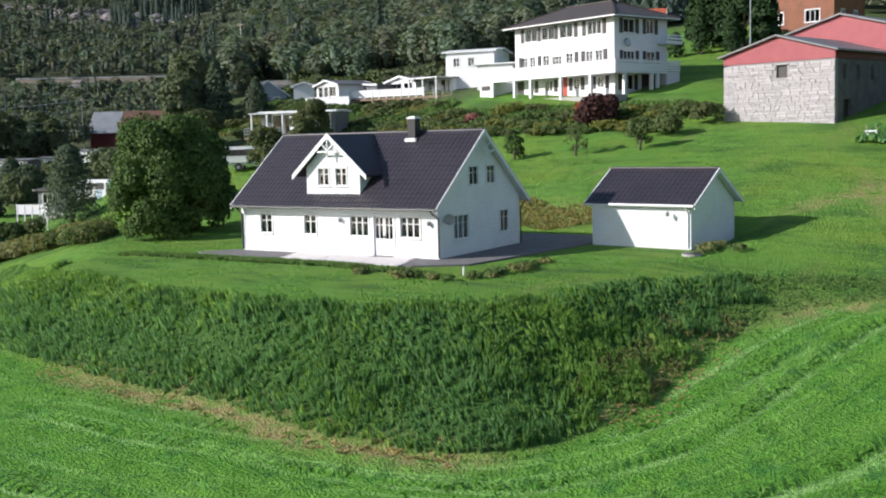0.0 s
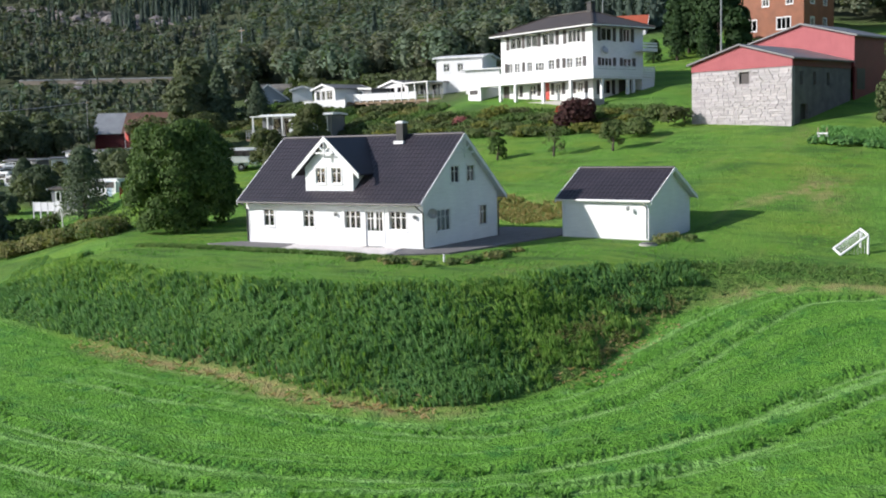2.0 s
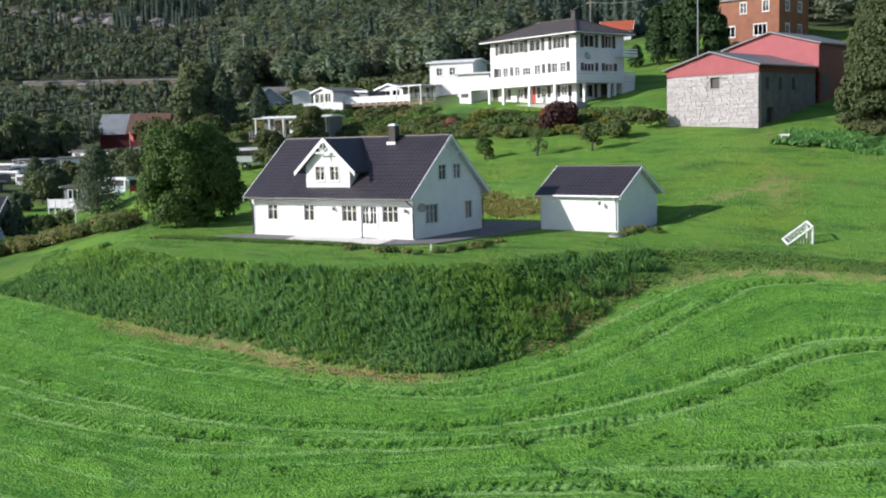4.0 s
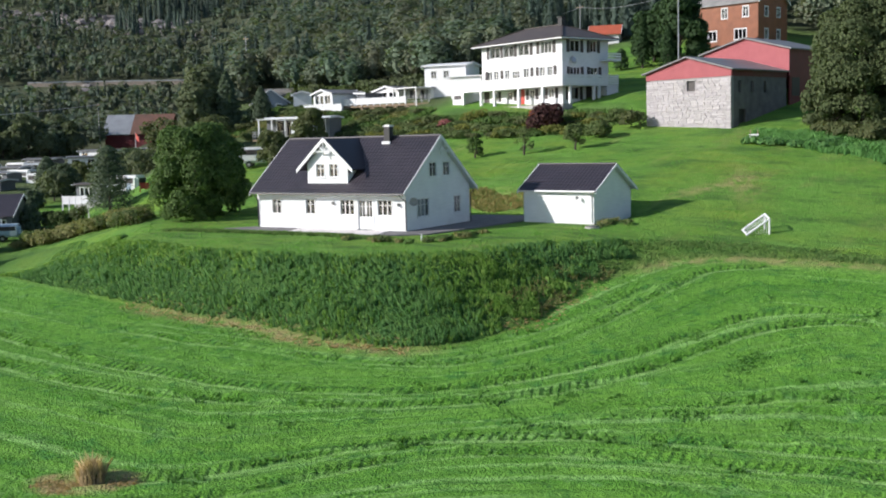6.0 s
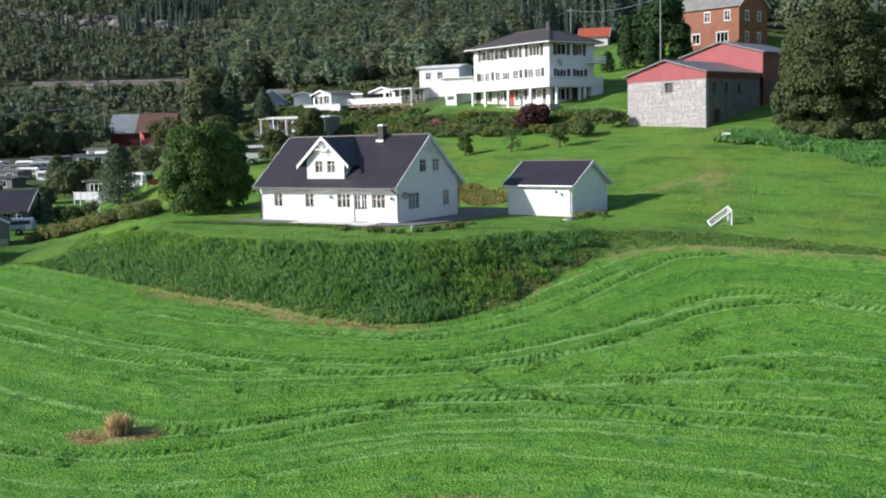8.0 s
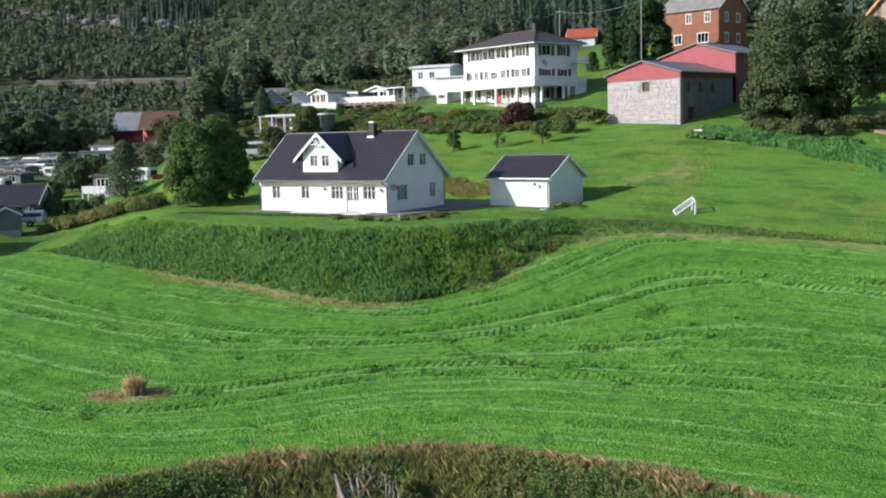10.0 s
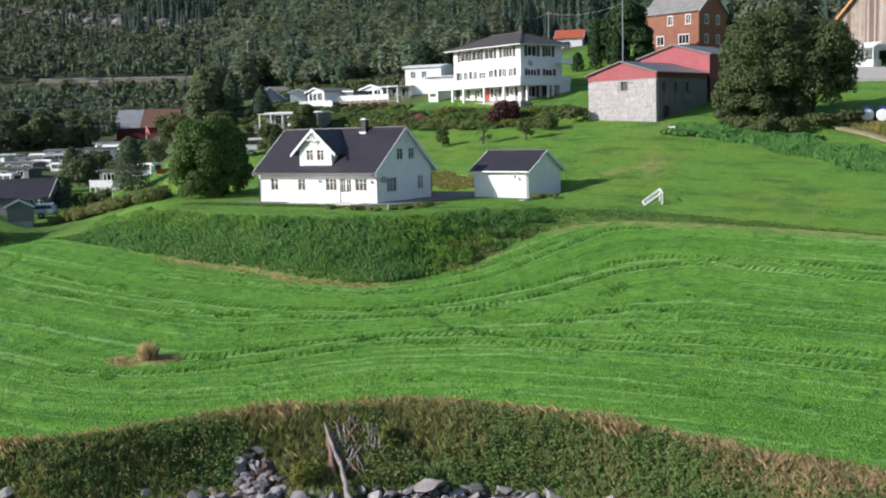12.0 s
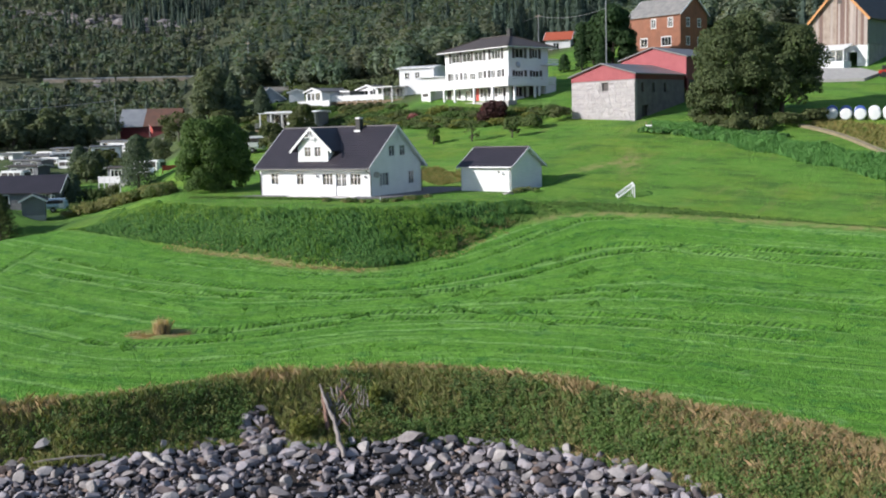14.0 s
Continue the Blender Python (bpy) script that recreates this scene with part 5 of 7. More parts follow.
# small far houses above the guest house
cabin("house", pose(-27.6, 92.5, 18.6, 0, 0, 20), 4.4, 5, 2.8, 0.55, WHITE_RENDER, plain("orange_tiles", (0.45, 0.10, 0.05), (0.36, 0.08, 0.04), 1, 0.7), "pale cottage with orange tiled roof", [(-3, 1, 1, 1.2, 2, ())], category="house", base=2)

# cabins and decks on the shelf left of the guest house
# white cabins, their gables to the fjord
cabin("cabin", pose(-51.5, 50.0, 10.5, 0, 0, -104), 5.0, 4.2, 1.95, 0.24, WHITE_BOARD, ROOF_GREY, "small white holiday cabin with shallow gable roof", [], [(0.4, 0.7, 0.8, 1.1, 1, ()), (1.5, 0.7, 0.7, 1.1, 1, ()), (2.5, 0.7, 1.2, 1.1, 2, ())], group="holiday cabins", base=2.4)
cabin("cabin", pose(-45.0, 54.8, 10.7, 0, 0, -104), 5.0, 5.0, 1.95, 0.22, WHITE_BOARD, ROOF_GREY, "white holiday cabin behind a white deck", [], [(0.5, 0.6, 0.8, 1.2, 1, ()), (1.7, 0.6, 0.8, 1.2, 1, ()), (3.0, 0.6, 1.4, 1.2, 2, ())], group="holiday cabins", base=2.4)
cabin("cabin", pose(-48.4, 52.8, 10.5, 0, 0, -104), 4.0, 4.4, 1.8, 0.06, GREY_HOUSE, ROOF_GREY, "low grey annex cabin between white cabins", [], [(1.2, 0.5, 1.4, 1.1, 2, ())], group="holiday cabins", base=2.4)
porch = cabin("cabin", pose(-39.7, 54.8, 10.6, 0, 0, -104), 3.6, 4.6, 2.1, 0.05, WHITE_BOARD, ROOF_GREY, "white lean-to cabin with a roofed open porch", [], [(0.5, 0.3, 1.2, 1.7, 2, ()), (2.6, 0.3, 1.5, 1.7, 2, ())], group="holiday cabins", base=2.4)
part("porch_roof", boxes((0.31, 2.6, -0.2, 4.9, 2.12, 2.24)), WHITE, porch)
for y in (0.1, 2.4, 4.6):
    part("porch_post", boxes((2.4, 2.52, y, y + 0.12, -0.9, 2.12)), WHITE, porch)
skirt = thing("terrace_wall", pose(-51.6, 48.2, 10.2, 0, 0, 6), "low white boarded terrace wall before the cabin", "terrace wall")
for i in range(6):
    part("panel", boxes((i * 0.98, i * 0.98 + 0.94, -0.03, 0.03, 0.0, 0.85)), WHITE_BOARD, skirt)
    part("post", boxes((i * 0.98 - 0.06, i * 0.98 + 0.06, 0.034, 0.14, -1.2, 0.9)), WHITE, skirt)
part("cap", boxes((-0.06, 5.9, -0.06, 0.06, 0.9, 0.95)), WHITE, skirt)
deck = thing("deck", pose(-47.9, 50.5, 10.8, 0, 0, 5), "raised timber deck on crossed struts", "deck")
for i in range(20):
    part("board", boxes((0, 13.8, i * 0.14, i * 0.14 + 0.125, 0.0, 0.05)), FENCE_WOOD, deck)
part("beam", boxes((0, 13.8, 0.02, 0.14, -0.22, -0.002)), FENCE_WOOD, deck)
for i in range(8):
    part("post", boxes((0.1 + i * 1.75, 0.25 + i * 1.75, 0.1, 0.25, -2.6, -0.004)), FENCE_WOOD, deck)
for i in range(2, 7):
    part("strut", bar(bmesh.new(), (0.2 + i * 1.75, 0.05, -1.35), (0.2 + (i + 1) * 1.75, 0.05, -0.25), 0.12), FENCE_WOOD, deck)
    part("strut", bar(bmesh.new(), (0.2 + i * 1.75, -0.08, -0.25), (0.2 + (i + 1) * 1.75, -0.08, -1.35), 0.12), FENCE_WOOD, deck)
white_fence(pose(-47.9, 50.45, 10.85, 0, 0, 5), 11, "white panelled deck railing on the slope", 0.95, legs=0.1)
rail = thing("deck_railing", pose(-37.4, 51.4, 10.85, 0, 0, 5), "open grey bar railing on the timber deck", "railing")
for z in (0.3, 0.6, 0.92):
    part("rail", boxes((0, 3.4, -0.02, 0.02, z - 0.04, z)), GREY_METAL, rail)
for i in range(4):
    part("post", boxes((i * 1.12 - 0.03, i * 1.12 + 0.03, -0.03, 0.03, 0.0, 0.96)), GREY_METAL, rail)
cabin("house", pose(-30.8, 55.1, 11.8, 0, 0, 12), 5.6, 4.8, 3.6, 0.14, WHITE_RENDER, WHITE, "white flat roofed house beside the guest house", [(-4.7, 2.1, 0.7, 0.9, 2, (0.5,)), (-3.0, 2.1, 0.7, 0.9, 2, (0.5,))], category="house", base=3.5, low=WHITE_RENDER)
cabin("house", pose(-27.6, 53.6, 11.0, 0, 0, 12), 4.0, 3.5, 2.8, 0.05, WHITE_RENDER, WHITE, "white annex wing beside the guest house", [(-2.0, 0.9, 0.8, 0.5, 1, ())], category="house", base=2.5)
cabin("house", pose(-66.5, 62.5, 10.2, 0, 0, 40), 4.6, 5.0, 2.6, 0.6, plain("pale_blue_boarding", (0.42, 0.48, 0.55), (0.36, 0.42, 0.5), 1, 0.6), ROOF_SLATE, "small pale blue house among the trees", [(-3, 0.8, 1, 1.1, 2, ())], category="house", base=2)
cabin("cabin", pose(-55.5, 50.5, 10.9, 0, 0, -50), 2.2, 2.4, 1.8, 0.3, WHITE_BOARD, WHITE, "tiny white shed on the slope", base=2)
# dark low cabin with open white framed porch
lowc = cabin("cabin", pose(-36.4, 35.2, 6.75, 0, 0, 20), 7.6, 4.0, 2.3, 0.05, GREY_HOUSE, WHITE, "low grey cabin with white framed open porch", [(-3.0, 0.3, 1.0, 1.7, 1, ()), (-1.5, 0.3, 1.0, 1.7, 1, ()), (-6.4, 0.2, 2.4, 1.9, 2, ())], category="cabin", base=2.5, ov=0.2)
part("porch_floor", boxes((-8.6, -3.0, -1.9, -0.02, -0.2, -0.02)), FENCE_WOOD, lowc)
part("porch_roof", boxes((-8.2, -0.2, -1.7, -0.21, 2.2, 2.3)), WHITE, lowc)
for x in (-8.0, -6.4, -4.8, -3.0):
    part("porch_post", boxes((x, x + 0.14, -1.65, -1.51, -0.02, 2.2)), WHITE, lowc)
for x in (-4.0, -3.5):
    part("porch_panel", boxes((x, x + 0.4, -1.6, -1.56, 0.0, 1.9)), WHITE_BOARD, lowc)
for z in (0.3, 0.55, 0.82):
    part("porch_rail", boxes((-8.6, -4.5, -1.9, -1.86, z, z + 0.06)), GREY_METAL, lowc)
for i in range(14):
    part("baluster", boxes((-8.6 + i * 0.3, -8.56 + i * 0.3, -1.898, -1.862, -0.02, 0.82)), GREY_METAL, lowc)


def caravan(name, m, a, b, h, mat, label, group="caravans", stripe=None):
    """A caravan or camper: rounded body, windows, door, wheels."""
    ob = thing(name, m, label, "caravan", group)
    bm = bmesh.new()
    bmesh.ops.create_cube(bm, size=1.0, matrix=Matrix.Translation((-a / 2, b / 2, 0.45 + h / 2)) @ Matrix.Diagonal((a, b, h, 1)))
    bmesh.ops.bevel(bm, geom=bm.edges, offset=0.28, segments=4, affect="EDGES")
    part("body", bm, mat, ob)
    for x, w in ((-a + 0.5, 1.2), (-a / 2 - 0.4, 0.9), (-1.6, 1.1)):
        part("window", boxes((x, x + w, -0.02, 0.01, 0.45 + h * 0.52, 0.45 + h * 0.84)), SHUTTER, ob, "dark tinted caravan window")
    part("window", boxes((-0.012, 0.02, b * 0.2, b * 0.8, 0.45 + h * 0.52, 0.45 + h * 0.84)), SHUTTER, ob)
    part("door", boxes((-a / 2 + 0.75, -a / 2 + 1.4, -0.015, 0.01, 0.6, 0.45 + h * 0.88)), stripe or WHITE, ob)
    for y in (0.12, b - 0.32):
        w = part("wheel", rod(bmesh.new(), [(-a / 2, y, 0.33), (-a / 2, y + 0.2, 0.33)], 0.33, 14), TYRE, ob)
        part("hub", rod(bmesh.new(), [(-a / 2, y - 0.01, 0.33), (-a / 2, y + 0.21, 0.33)], 0.16, 10), METAL, w)
    return ob


def at(x, y, dz=0.0, rz=0.0):
    return pose(x, y, ground_at(x, y) + dz, 0, 0, rz)


caravan("camper_van", at(-36.6, 24.8, 0.0, 34), 3.6, 2.0, 1.7, CARAVAN, "white camper van with dark windows beside trees", stripe=CAR_BLUE)
# grey house at the edge of the camp
gh = cabin("house", pose(-57.4, 8.2, -2.9, 0, 0, 36), 10.0, 6.4, 2.4, 0.62, GREY_HOUSE, ROOF_DARK, "grey boarded house with dark brown roof", [(-2.6, 0.1, 0.9, 2.0, 2, (0.5,)), (-1.3, 0.8, 0.7, 1.1, 1, ()), (-7.6, 0.9, 1.2, 1.2, 2, ())], category="house", base=2.5)
sb = cabin("shed", pose(-51.9, -1.1, -2.8, 0, 0, -38), 3.4, 2.6, 1.75, 0.5, GREY_HOUSE, ROOF_BROWN, "small grey shed with white gable trim", category="shed", base=2)
caravan("car", at(-53.6, 6.6, 0.0, 48), 3.6, 1.8, 1.3, CAR_BLUE, "pale blue car beside the grey house", group="cars")
part("porch_roof", boxes((-3.2, -0.4, -1.5, -0.31, 2.2, 2.3)), ROOF_BROWN, gh)
for x in (-3.1, -0.6):
    part("porch_post", boxes((x, x + 0.12, -1.45, -1.33, -0.4, 2.2)), WHITE, gh)
cabin("house", pose(-63.4, 51.2, 10.0, 0, 0, -42), 6.0, 4.6, 2.0, 0.72, plain("pale_grey_boarding", (0.34, 0.38, 0.44), (0.28, 0.32, 0.38), 1, 0.6), ROOF_SLATE, "small pale grey cottage with slate roof", [], [(0.7, 0.6, 0.9, 1.1, 2, ()), (3.0, 0.6, 0.7, 1.1, 1, ())], category="house", base=2.6)
# red barn with half rusted roof
rb = thing("barn", pose(-137.5, 101.6, 5.2, 0, 0, 34), "dark red barn with half rusted sheet roof", "barn")
part("wall", boxes((-14, 0, 0, 8, -3, 3.9)), RED_BARN, rb)
SWAP = Matrix(((0, 1, 0, 0), (1, 0, 0, 0), (0, 0, 1, 0), (0, 0, 0, 1)))
for y0, z0, y1, z1, x0, x1, mat, lab in ((-0.5, 3.7, 4, 7.9, -14.4, -8.4, GREY_METAL, "bare grey sheet roof"), (-0.5, 3.7, 4, 7.9, -8.4, 0.4, RUST, "rusted brown sheet roof"), (4, 7.9, 8.5, 3.7, -14.4, 0.4, RUST, "rusted brown sheet roof")):
    bm = prism(bmesh.new(), [(y0, z0), (y1, z1), (y1, z1 + 0.2), (y0, z0 + 0.2)], x0, x1, SWAP)
    bmesh.ops.recalc_face_normals(bm, faces=bm.faces)
    part("roof", bm, mat, rb, lab)
for x0, x1 in ((-0.2, -0.002), (-13.998, -13.8)):
    part("gable", prism(bmesh.new(), [(0, 3.9), (8, 3.9), (4, 7.7)], x0, x1, SWAP), RED_BARN, rb)

# the camp below: caravans with annexes and decks
def mobile_home(m, a, b, walls, label, roof=None):
    return cabin("mobile_home", m, a, b, 2.1, 0.1, walls, roof or ROOF_GREY, label, [(-a + 0.6, 0.8, 1.2, 1.0, 2, ()), (-2.2, 0.8, 1.2, 1.0, 2, ())], category="mobile home", base=2.0, group="mobile homes")


mobile_home(pose(-118.6, 72.0, 3.6, 0, 0, 14), 8.4, 3.4, WHITE_BOARD, "pale mobile home below the red barn")
mobile_home(pose(-112.2, 76.6, 3.7, 0, 0, 14), 5.0, 3.2, WHITE_BOARD, "white hut beside the flagpole", ROOF_SLATE)
white_fence(pose(-126.4, 67.4, 3.3, 0, 0, 12), 5, "white boarded deck railing in the camp", 0.95)
mobile_home(pose(-63.0, 24.0, -0.2, 0, 0, 14), 3.4, 2.6, GREY_HOUSE, "small grey shelter with flat dark roof", ROOF_BROWN)
caravan("caravan", pose(-58.2, 25.6, 0.5, 0, 0, 16), 4.4, 2.3, 2.0, CARAVAN, "white caravan with a blue awning", stripe=CAR_BLUE)
white_fence(pose(-58.2, 15.2, 0.1, 0, 0, 14), 4, "white boarded terrace wall in the camp", 0.85, 1.0, legs=1.6)
white_fence(pose(-51.0, 20.0, 1.6, 0, 0, 48), 3, "red panelled play fence on white legs", 0.62, 0.75, RED_DOOR, legs=1.2)
for x, y, z, rz, a, b, mat, label in ((-126.0, 57.6, 1.8, 16, 4.2, 2.6, CARAVAN, "white caravan in the camp"), (-133.0, 56.0, 1.8, 16, 5.0, 2.6, CARAVAN, "white caravan in the camp"), (-118.0, 56.8, 1.7, 40, 4.6, 2.5, CARAVAN, "white caravan beside dark trees"), (-112.0, 48.6, 0.8, 12, 4.6, 2.5, CARAVAN, "white caravan in the camp"), (-100, 44, 0.4, 20, 4.4, 2.4, CARAVAN, "white caravan in the camp"), (-92, 27, -0.8, 16, 4.6, 2.4, CARAVAN, "white caravan behind the grey house")):
    caravan("caravan", pose(x, y, z - 0.3, 0, 0, rz), a, b, 2.1, mat, label)
for x, y, z, rz, a, walls, label in ((-121.6, 60.4, 2.4, 16, 6.0, GREY_HOUSE, "grey mobile home in the camp"), (-116.0, 49.6, 1.2, 16, 5.6, GREY_HOUSE, "grey mobile home in the camp"), (-106.0, 40.6, 0.6, 12, 6.4, GREY_HOUSE, "grey mobile home in the camp"), (-110.4, 61.8, 2.6, 44, 5.4, WHITE_BOARD, "white mobile home under trees"), (-128.0, 50.0, 1.6, 16, 6.0, WHITE_BOARD, "white mobile home in the camp"), (-97.0, 33.4, -0.2, 16, 6.0, GREY_HOUSE, "dark grey mobile home in the camp")):
    mobile_home(pose(x, y, z, 0, 0, rz), a, 3.2, walls, label, ROOF_BROWN if "dark" in label else None)
fp = thing("flagpole", pose(-117.4, 75.4, 3.6), "white flagpole with a small hanging flag", "flagpole")
part("pole", rod(bmesh.new(), [(0, 0, -0.3), (0, 0, 5.4)], [0.06, 0.035], 8), WHITE, fp)
part("flag", prism(bmesh.new(), [(0.05, 5.3), (0.10, 4.2), (0.95, 3.5), (0.90, 4.5)], -0.02, 0.02), RED_DOOR, fp, "hanging red flag")

# poles and wires
pole_tops = []
for x, y, h in ((-3.7, 57.4, 13.0), (-35.6, 95.5, 6.0), (-79, 66, 9), (-176, 40, 10), (-141, 86, 10.4)):
    z = ground_at(x, y)
    ob = thing("utility_pole", pose(x, y, z), "tall thin grey utility pole on the slope", "pole", "utility poles")
    part("pole", rod(bmesh.new(), [(0, 0, -0.5), (0, 0, h)], [0.09, 0.06], 8), GREY_METAL, ob)
    part("crossarm", boxes((-0.6, 0.6, -0.05, 0.05, h - 0.5, h - 0.38)), FENCE_WOOD, ob)
    pole_tops.append(Vector((x, y, z + min(h - 0.4, 10.0))))


def wire(p, q, sag, r=0.03):
    pts = [Vector(p).lerp(Vector(q), i / 16) - Vector((0, 0, sag * 4 * (i / 16) * (1 - i / 16))) for i in range(17)]
    ob = solo("overhead_wire", rod(bmesh.new(), pts, r, 5), GREY_METAL, "thin grey overhead wire between poles", "wire", group="wires")
    return ob


wire(pole_tops[0], pole_tops[1], 0.8)
wire(pole_tops[1], pole_tops[1] + Vector((-24, 18, 1)), 0.8)
wire(pole_tops[3], pole_tops[4], 1.2, 0.06)

# bales, machine, goal, seat, drain cover
def bale(m, blue=False):
    ob = thing("hay_bale", m, "round hay bale wrapped in blue film" if blue else "round hay bale wrapped in white film", "hay bale", "wrapped bales")
    film, lab = (PLASTIC_BLUE, "blue film wrap") if blue else (PLASTIC_WHITE, "white film wrap")
    for y0, y1, mat in ((-0.62, 0.05, film), (0.054, 0.62, film)):
        pts = [(0, y0, 0.6), (0, y0 + 0.06, 0.6), (0, y1 - 0.06, 0.6), (0, y1, 0.6)]
        rr = [0.50, 0.60, 0.62, 0.61] if y0 < -0.5 else [0.62, 0.62, 0.60, 0.48]
        part("wrap", rod(bmesh.new(), pts, rr, 24), mat, ob, lab)
    return ob


first, rear = bale(at(30.6, 41.6, -0.06, 12)), None
for i in range(1, 12):
    r, c = i // 6, i % 6
    if i == 6:
        rear = bale(at(30.2, 43.1, -0.06, 12), True)
        continue
    copy_thing(rear if i in (7, 8) else first, at(30.6 + c * 1.42 - 0.4 * r, 41.6 + c * 0.2 + r * 1.5, -0.06, 10 + (i * 7) % 6))
mc = thing("farm_machine", at(31.4, 64.6, 0.0, 20), "small red farm machine parked on grass", "machine")
bm = boxes((-1.3, 1.3, -0.5, 0.5, 0.5, 0.95))
box(bm, -0.2, 0.9, -0.4, 0.4, 0.95, 1.35)
bmesh.ops.bevel(bm, geom=bm.edges, offset=0.08, segments=2, affect="EDGES")
part("body", bm, RED_MACHINE, mc)
part("seat", boxes((-0.9, -0.4, -0.25, 0.25, 0.95, 1.5)), TYRE, mc)
for x in (-0.8, 0.9):
    for y in (-0.6, 0.6):
        part("wheel", rod(bmesh.new(), [(x, y - 0.12, 0.36), (x, y + 0.12, 0.36)], 0.36, 16), TYRE, mc)


def goal():
    """A small football goal of white tube, seen from its side, with long slanted rear stays and a sagging net."""
    x0, y0 = 22.15, 9.5
    z0 = ground_at(x0, y0)
    ob = thing("football_goal", pose(x0, y0, z0), "small white tubular football goal on the lawn", "goal")
    wide = Vector((-0.6, 0.88, 0.0))
    wide.z = ground_at(x0 + wide.x, y0 + wide.y) - z0
    back = Vector((-1.2, -0.78, 0.0))
    back.z = ground_at(x0 + back.x, y0 + back.y) - z0 + 0.06
    top = Vector((0, 0, 1.0))
    for name, p, q in (("post", Vector((0, 0, -0.1)), top), ("post", wide, wide + top), ("crossbar", top, wide + top), ("stay", top, back), ("stay", wide + top, wide + back), ("ground_bar", back, wide + back)):
        part(name, rod(bmesh.new(), [p, q], 0.065, 10), WHITE, ob)
    net = bmesh.new()
    for i in range(1, 8):
        f = i / 8
        bar(net, top.lerp(back, f), (wide + top).lerp(wide + back, f), 0.012)
        bar(net, top.lerp(back, f), Vector((0, 0, 0.02)).lerp(back, f), 0.012)
        bar(net, top + wide * f, back + wide * f, 0.012)
    part("net", net, PLASTIC_WHITE, ob, "thin white goal net")
    return ob


goal()
mk = thing("marker_post", at(4.3, -4.2), "short white marker post in the lawn edge", "post")
part("post", rod(bmesh.new(), [(0, 0, -0.2), (0, 0, 0.35)], [0.06, 0.045], 8), WHITE, mk)
part("cap", rod(bmesh.new(), [(0, 0, 0.35), (0, 0, 0.4)], [0.06, 0.04], 8), GREY_METAL, mk)
dc = thing("drain_cover", at(11.0, 6.4), "low concrete drain cover in the grass", "drain cover")
part("ring", rod(bmesh.new(), [(0, 0, -0.2), (0, 0, 0.10)], 0.5, 18), CONCRETE, dc)
part("lid", rod(bmesh.new(), [(0, 0, 0.1), (0, 0, 0.15)], [0.45, 0.42], 18), GUTTER, dc)
sg = thing("sign", at(13.2, 32.9), "small white sign on two posts", "sign")
part("board", boxes((-0.4, 0.4, -0.02, 0.02, 0.3, 0.6)), WHITE, sg)
for x in (-0.32, 0.32):
    part("post", boxes((x - 0.03, x + 0.03, 0.022, 0.07, -0.3, 1.0)), FENCE_WOOD, sg)
# farm road in front of the old barn
bm = bmesh.new()
road = [(19, 61.5), (24, 60.5), (29, 62), (30, 66), (27, 68.5), (20, 68)]
rv = [bm.verts.new((x, y, ground_at(x, y) + 0.35)) for x, y in road]
rl = [bm.verts.new((x, y, ground_at(x, y) - 1.0)) for x, y in road]
bm.faces.new(rv)
for i in range(len(road)):
    bm.faces.new((rl[i], rl[(i + 1) % len(road)], rv[(i + 1) % len(road)], rv[i]))
bmesh.ops.triangulate(bm, faces=bm.faces)
solo("road", bm, CONCRETE, "pale grey paved farm yard before the old barn", "road", kind="structure")
bm = bmesh.new()
rows = []
for i in range(36):
    x, y = -264 + i * 3.0, 157 + i * 1.9
    z = ground_at(x, y)
    rows.append([bm.verts.new((x + a, y + b, z + c)) for a, b, c in ((1.2, -1.6, -1.0), (1.0, -1.4, 0.7), (-1.2, 1.8, 0.75), (-1.4, 2.0, -1.0))])
for u, v in zip(rows, rows[1:]):
    for c in range(3):
        bm.faces.new((u[c], u[c + 1], v[c + 1], v[c]))
bmesh.ops.recalc_face_normals(bm, faces=bm.faces)
solo("hill_road", bm, plain("pale_rock_cut", (0.27, 0.23, 0.19), (0.2, 0.17, 0.14), 0.2, 0.9), "pale road cut across the wooded hillside", "road", kind="structure")
rail = thing("guard_rail", pose(0, 0, 0), "long grey guard rail along the hill road", "guard rail")
pts = [(-264 + i * 3.0 + 1.0, 157 + i * 1.9 - 1.3) for i in range(36)]
pts = [(x, y, ground_at(x, y) + 1.35) for x, y in pts]
for p, q in zip(pts, pts[1:]):
    part("beam", bar(bmesh.new(), p, q, 0.08, 0.4), GREY_METAL, rail)
    part("post", bar(bmesh.new(), (p[0], p[1], p[2] - 1.6), p, 0.12), GREY_METAL, rail)


# ---- trees and shrubs ----
rng = np.random.default_rng(7)


def leaf_quads(points, normals, size, spread_=0.9, aspect=0.75):
    """Small bent-corner leaves: one quad at each point, facing roughly along its normal."""
    n = len(points)
    nn = normals + rng.normal(0, spread_, (n, 3)) * 0.6
    nn /= np.linalg.norm(nn, axis=1)[:, None] + 1e-9
    t = np.cross(nn, rng.normal(0, 1, (n, 3)))
    t /= np.linalg.norm(t, axis=1)[:, None] + 1e-9
    b = np.cross(nn, t)
    s = size * rng.uniform(0.6, 1.35, (n, 1))
    v = np.stack([points - t * s, points - b * s * aspect + nn * s * 0.2, points + t * s, points + b * s * aspect], 1)
    return v.reshape(-1, 3)


def quads(n):
    return np.arange(n * 4).reshape(-1, 4)


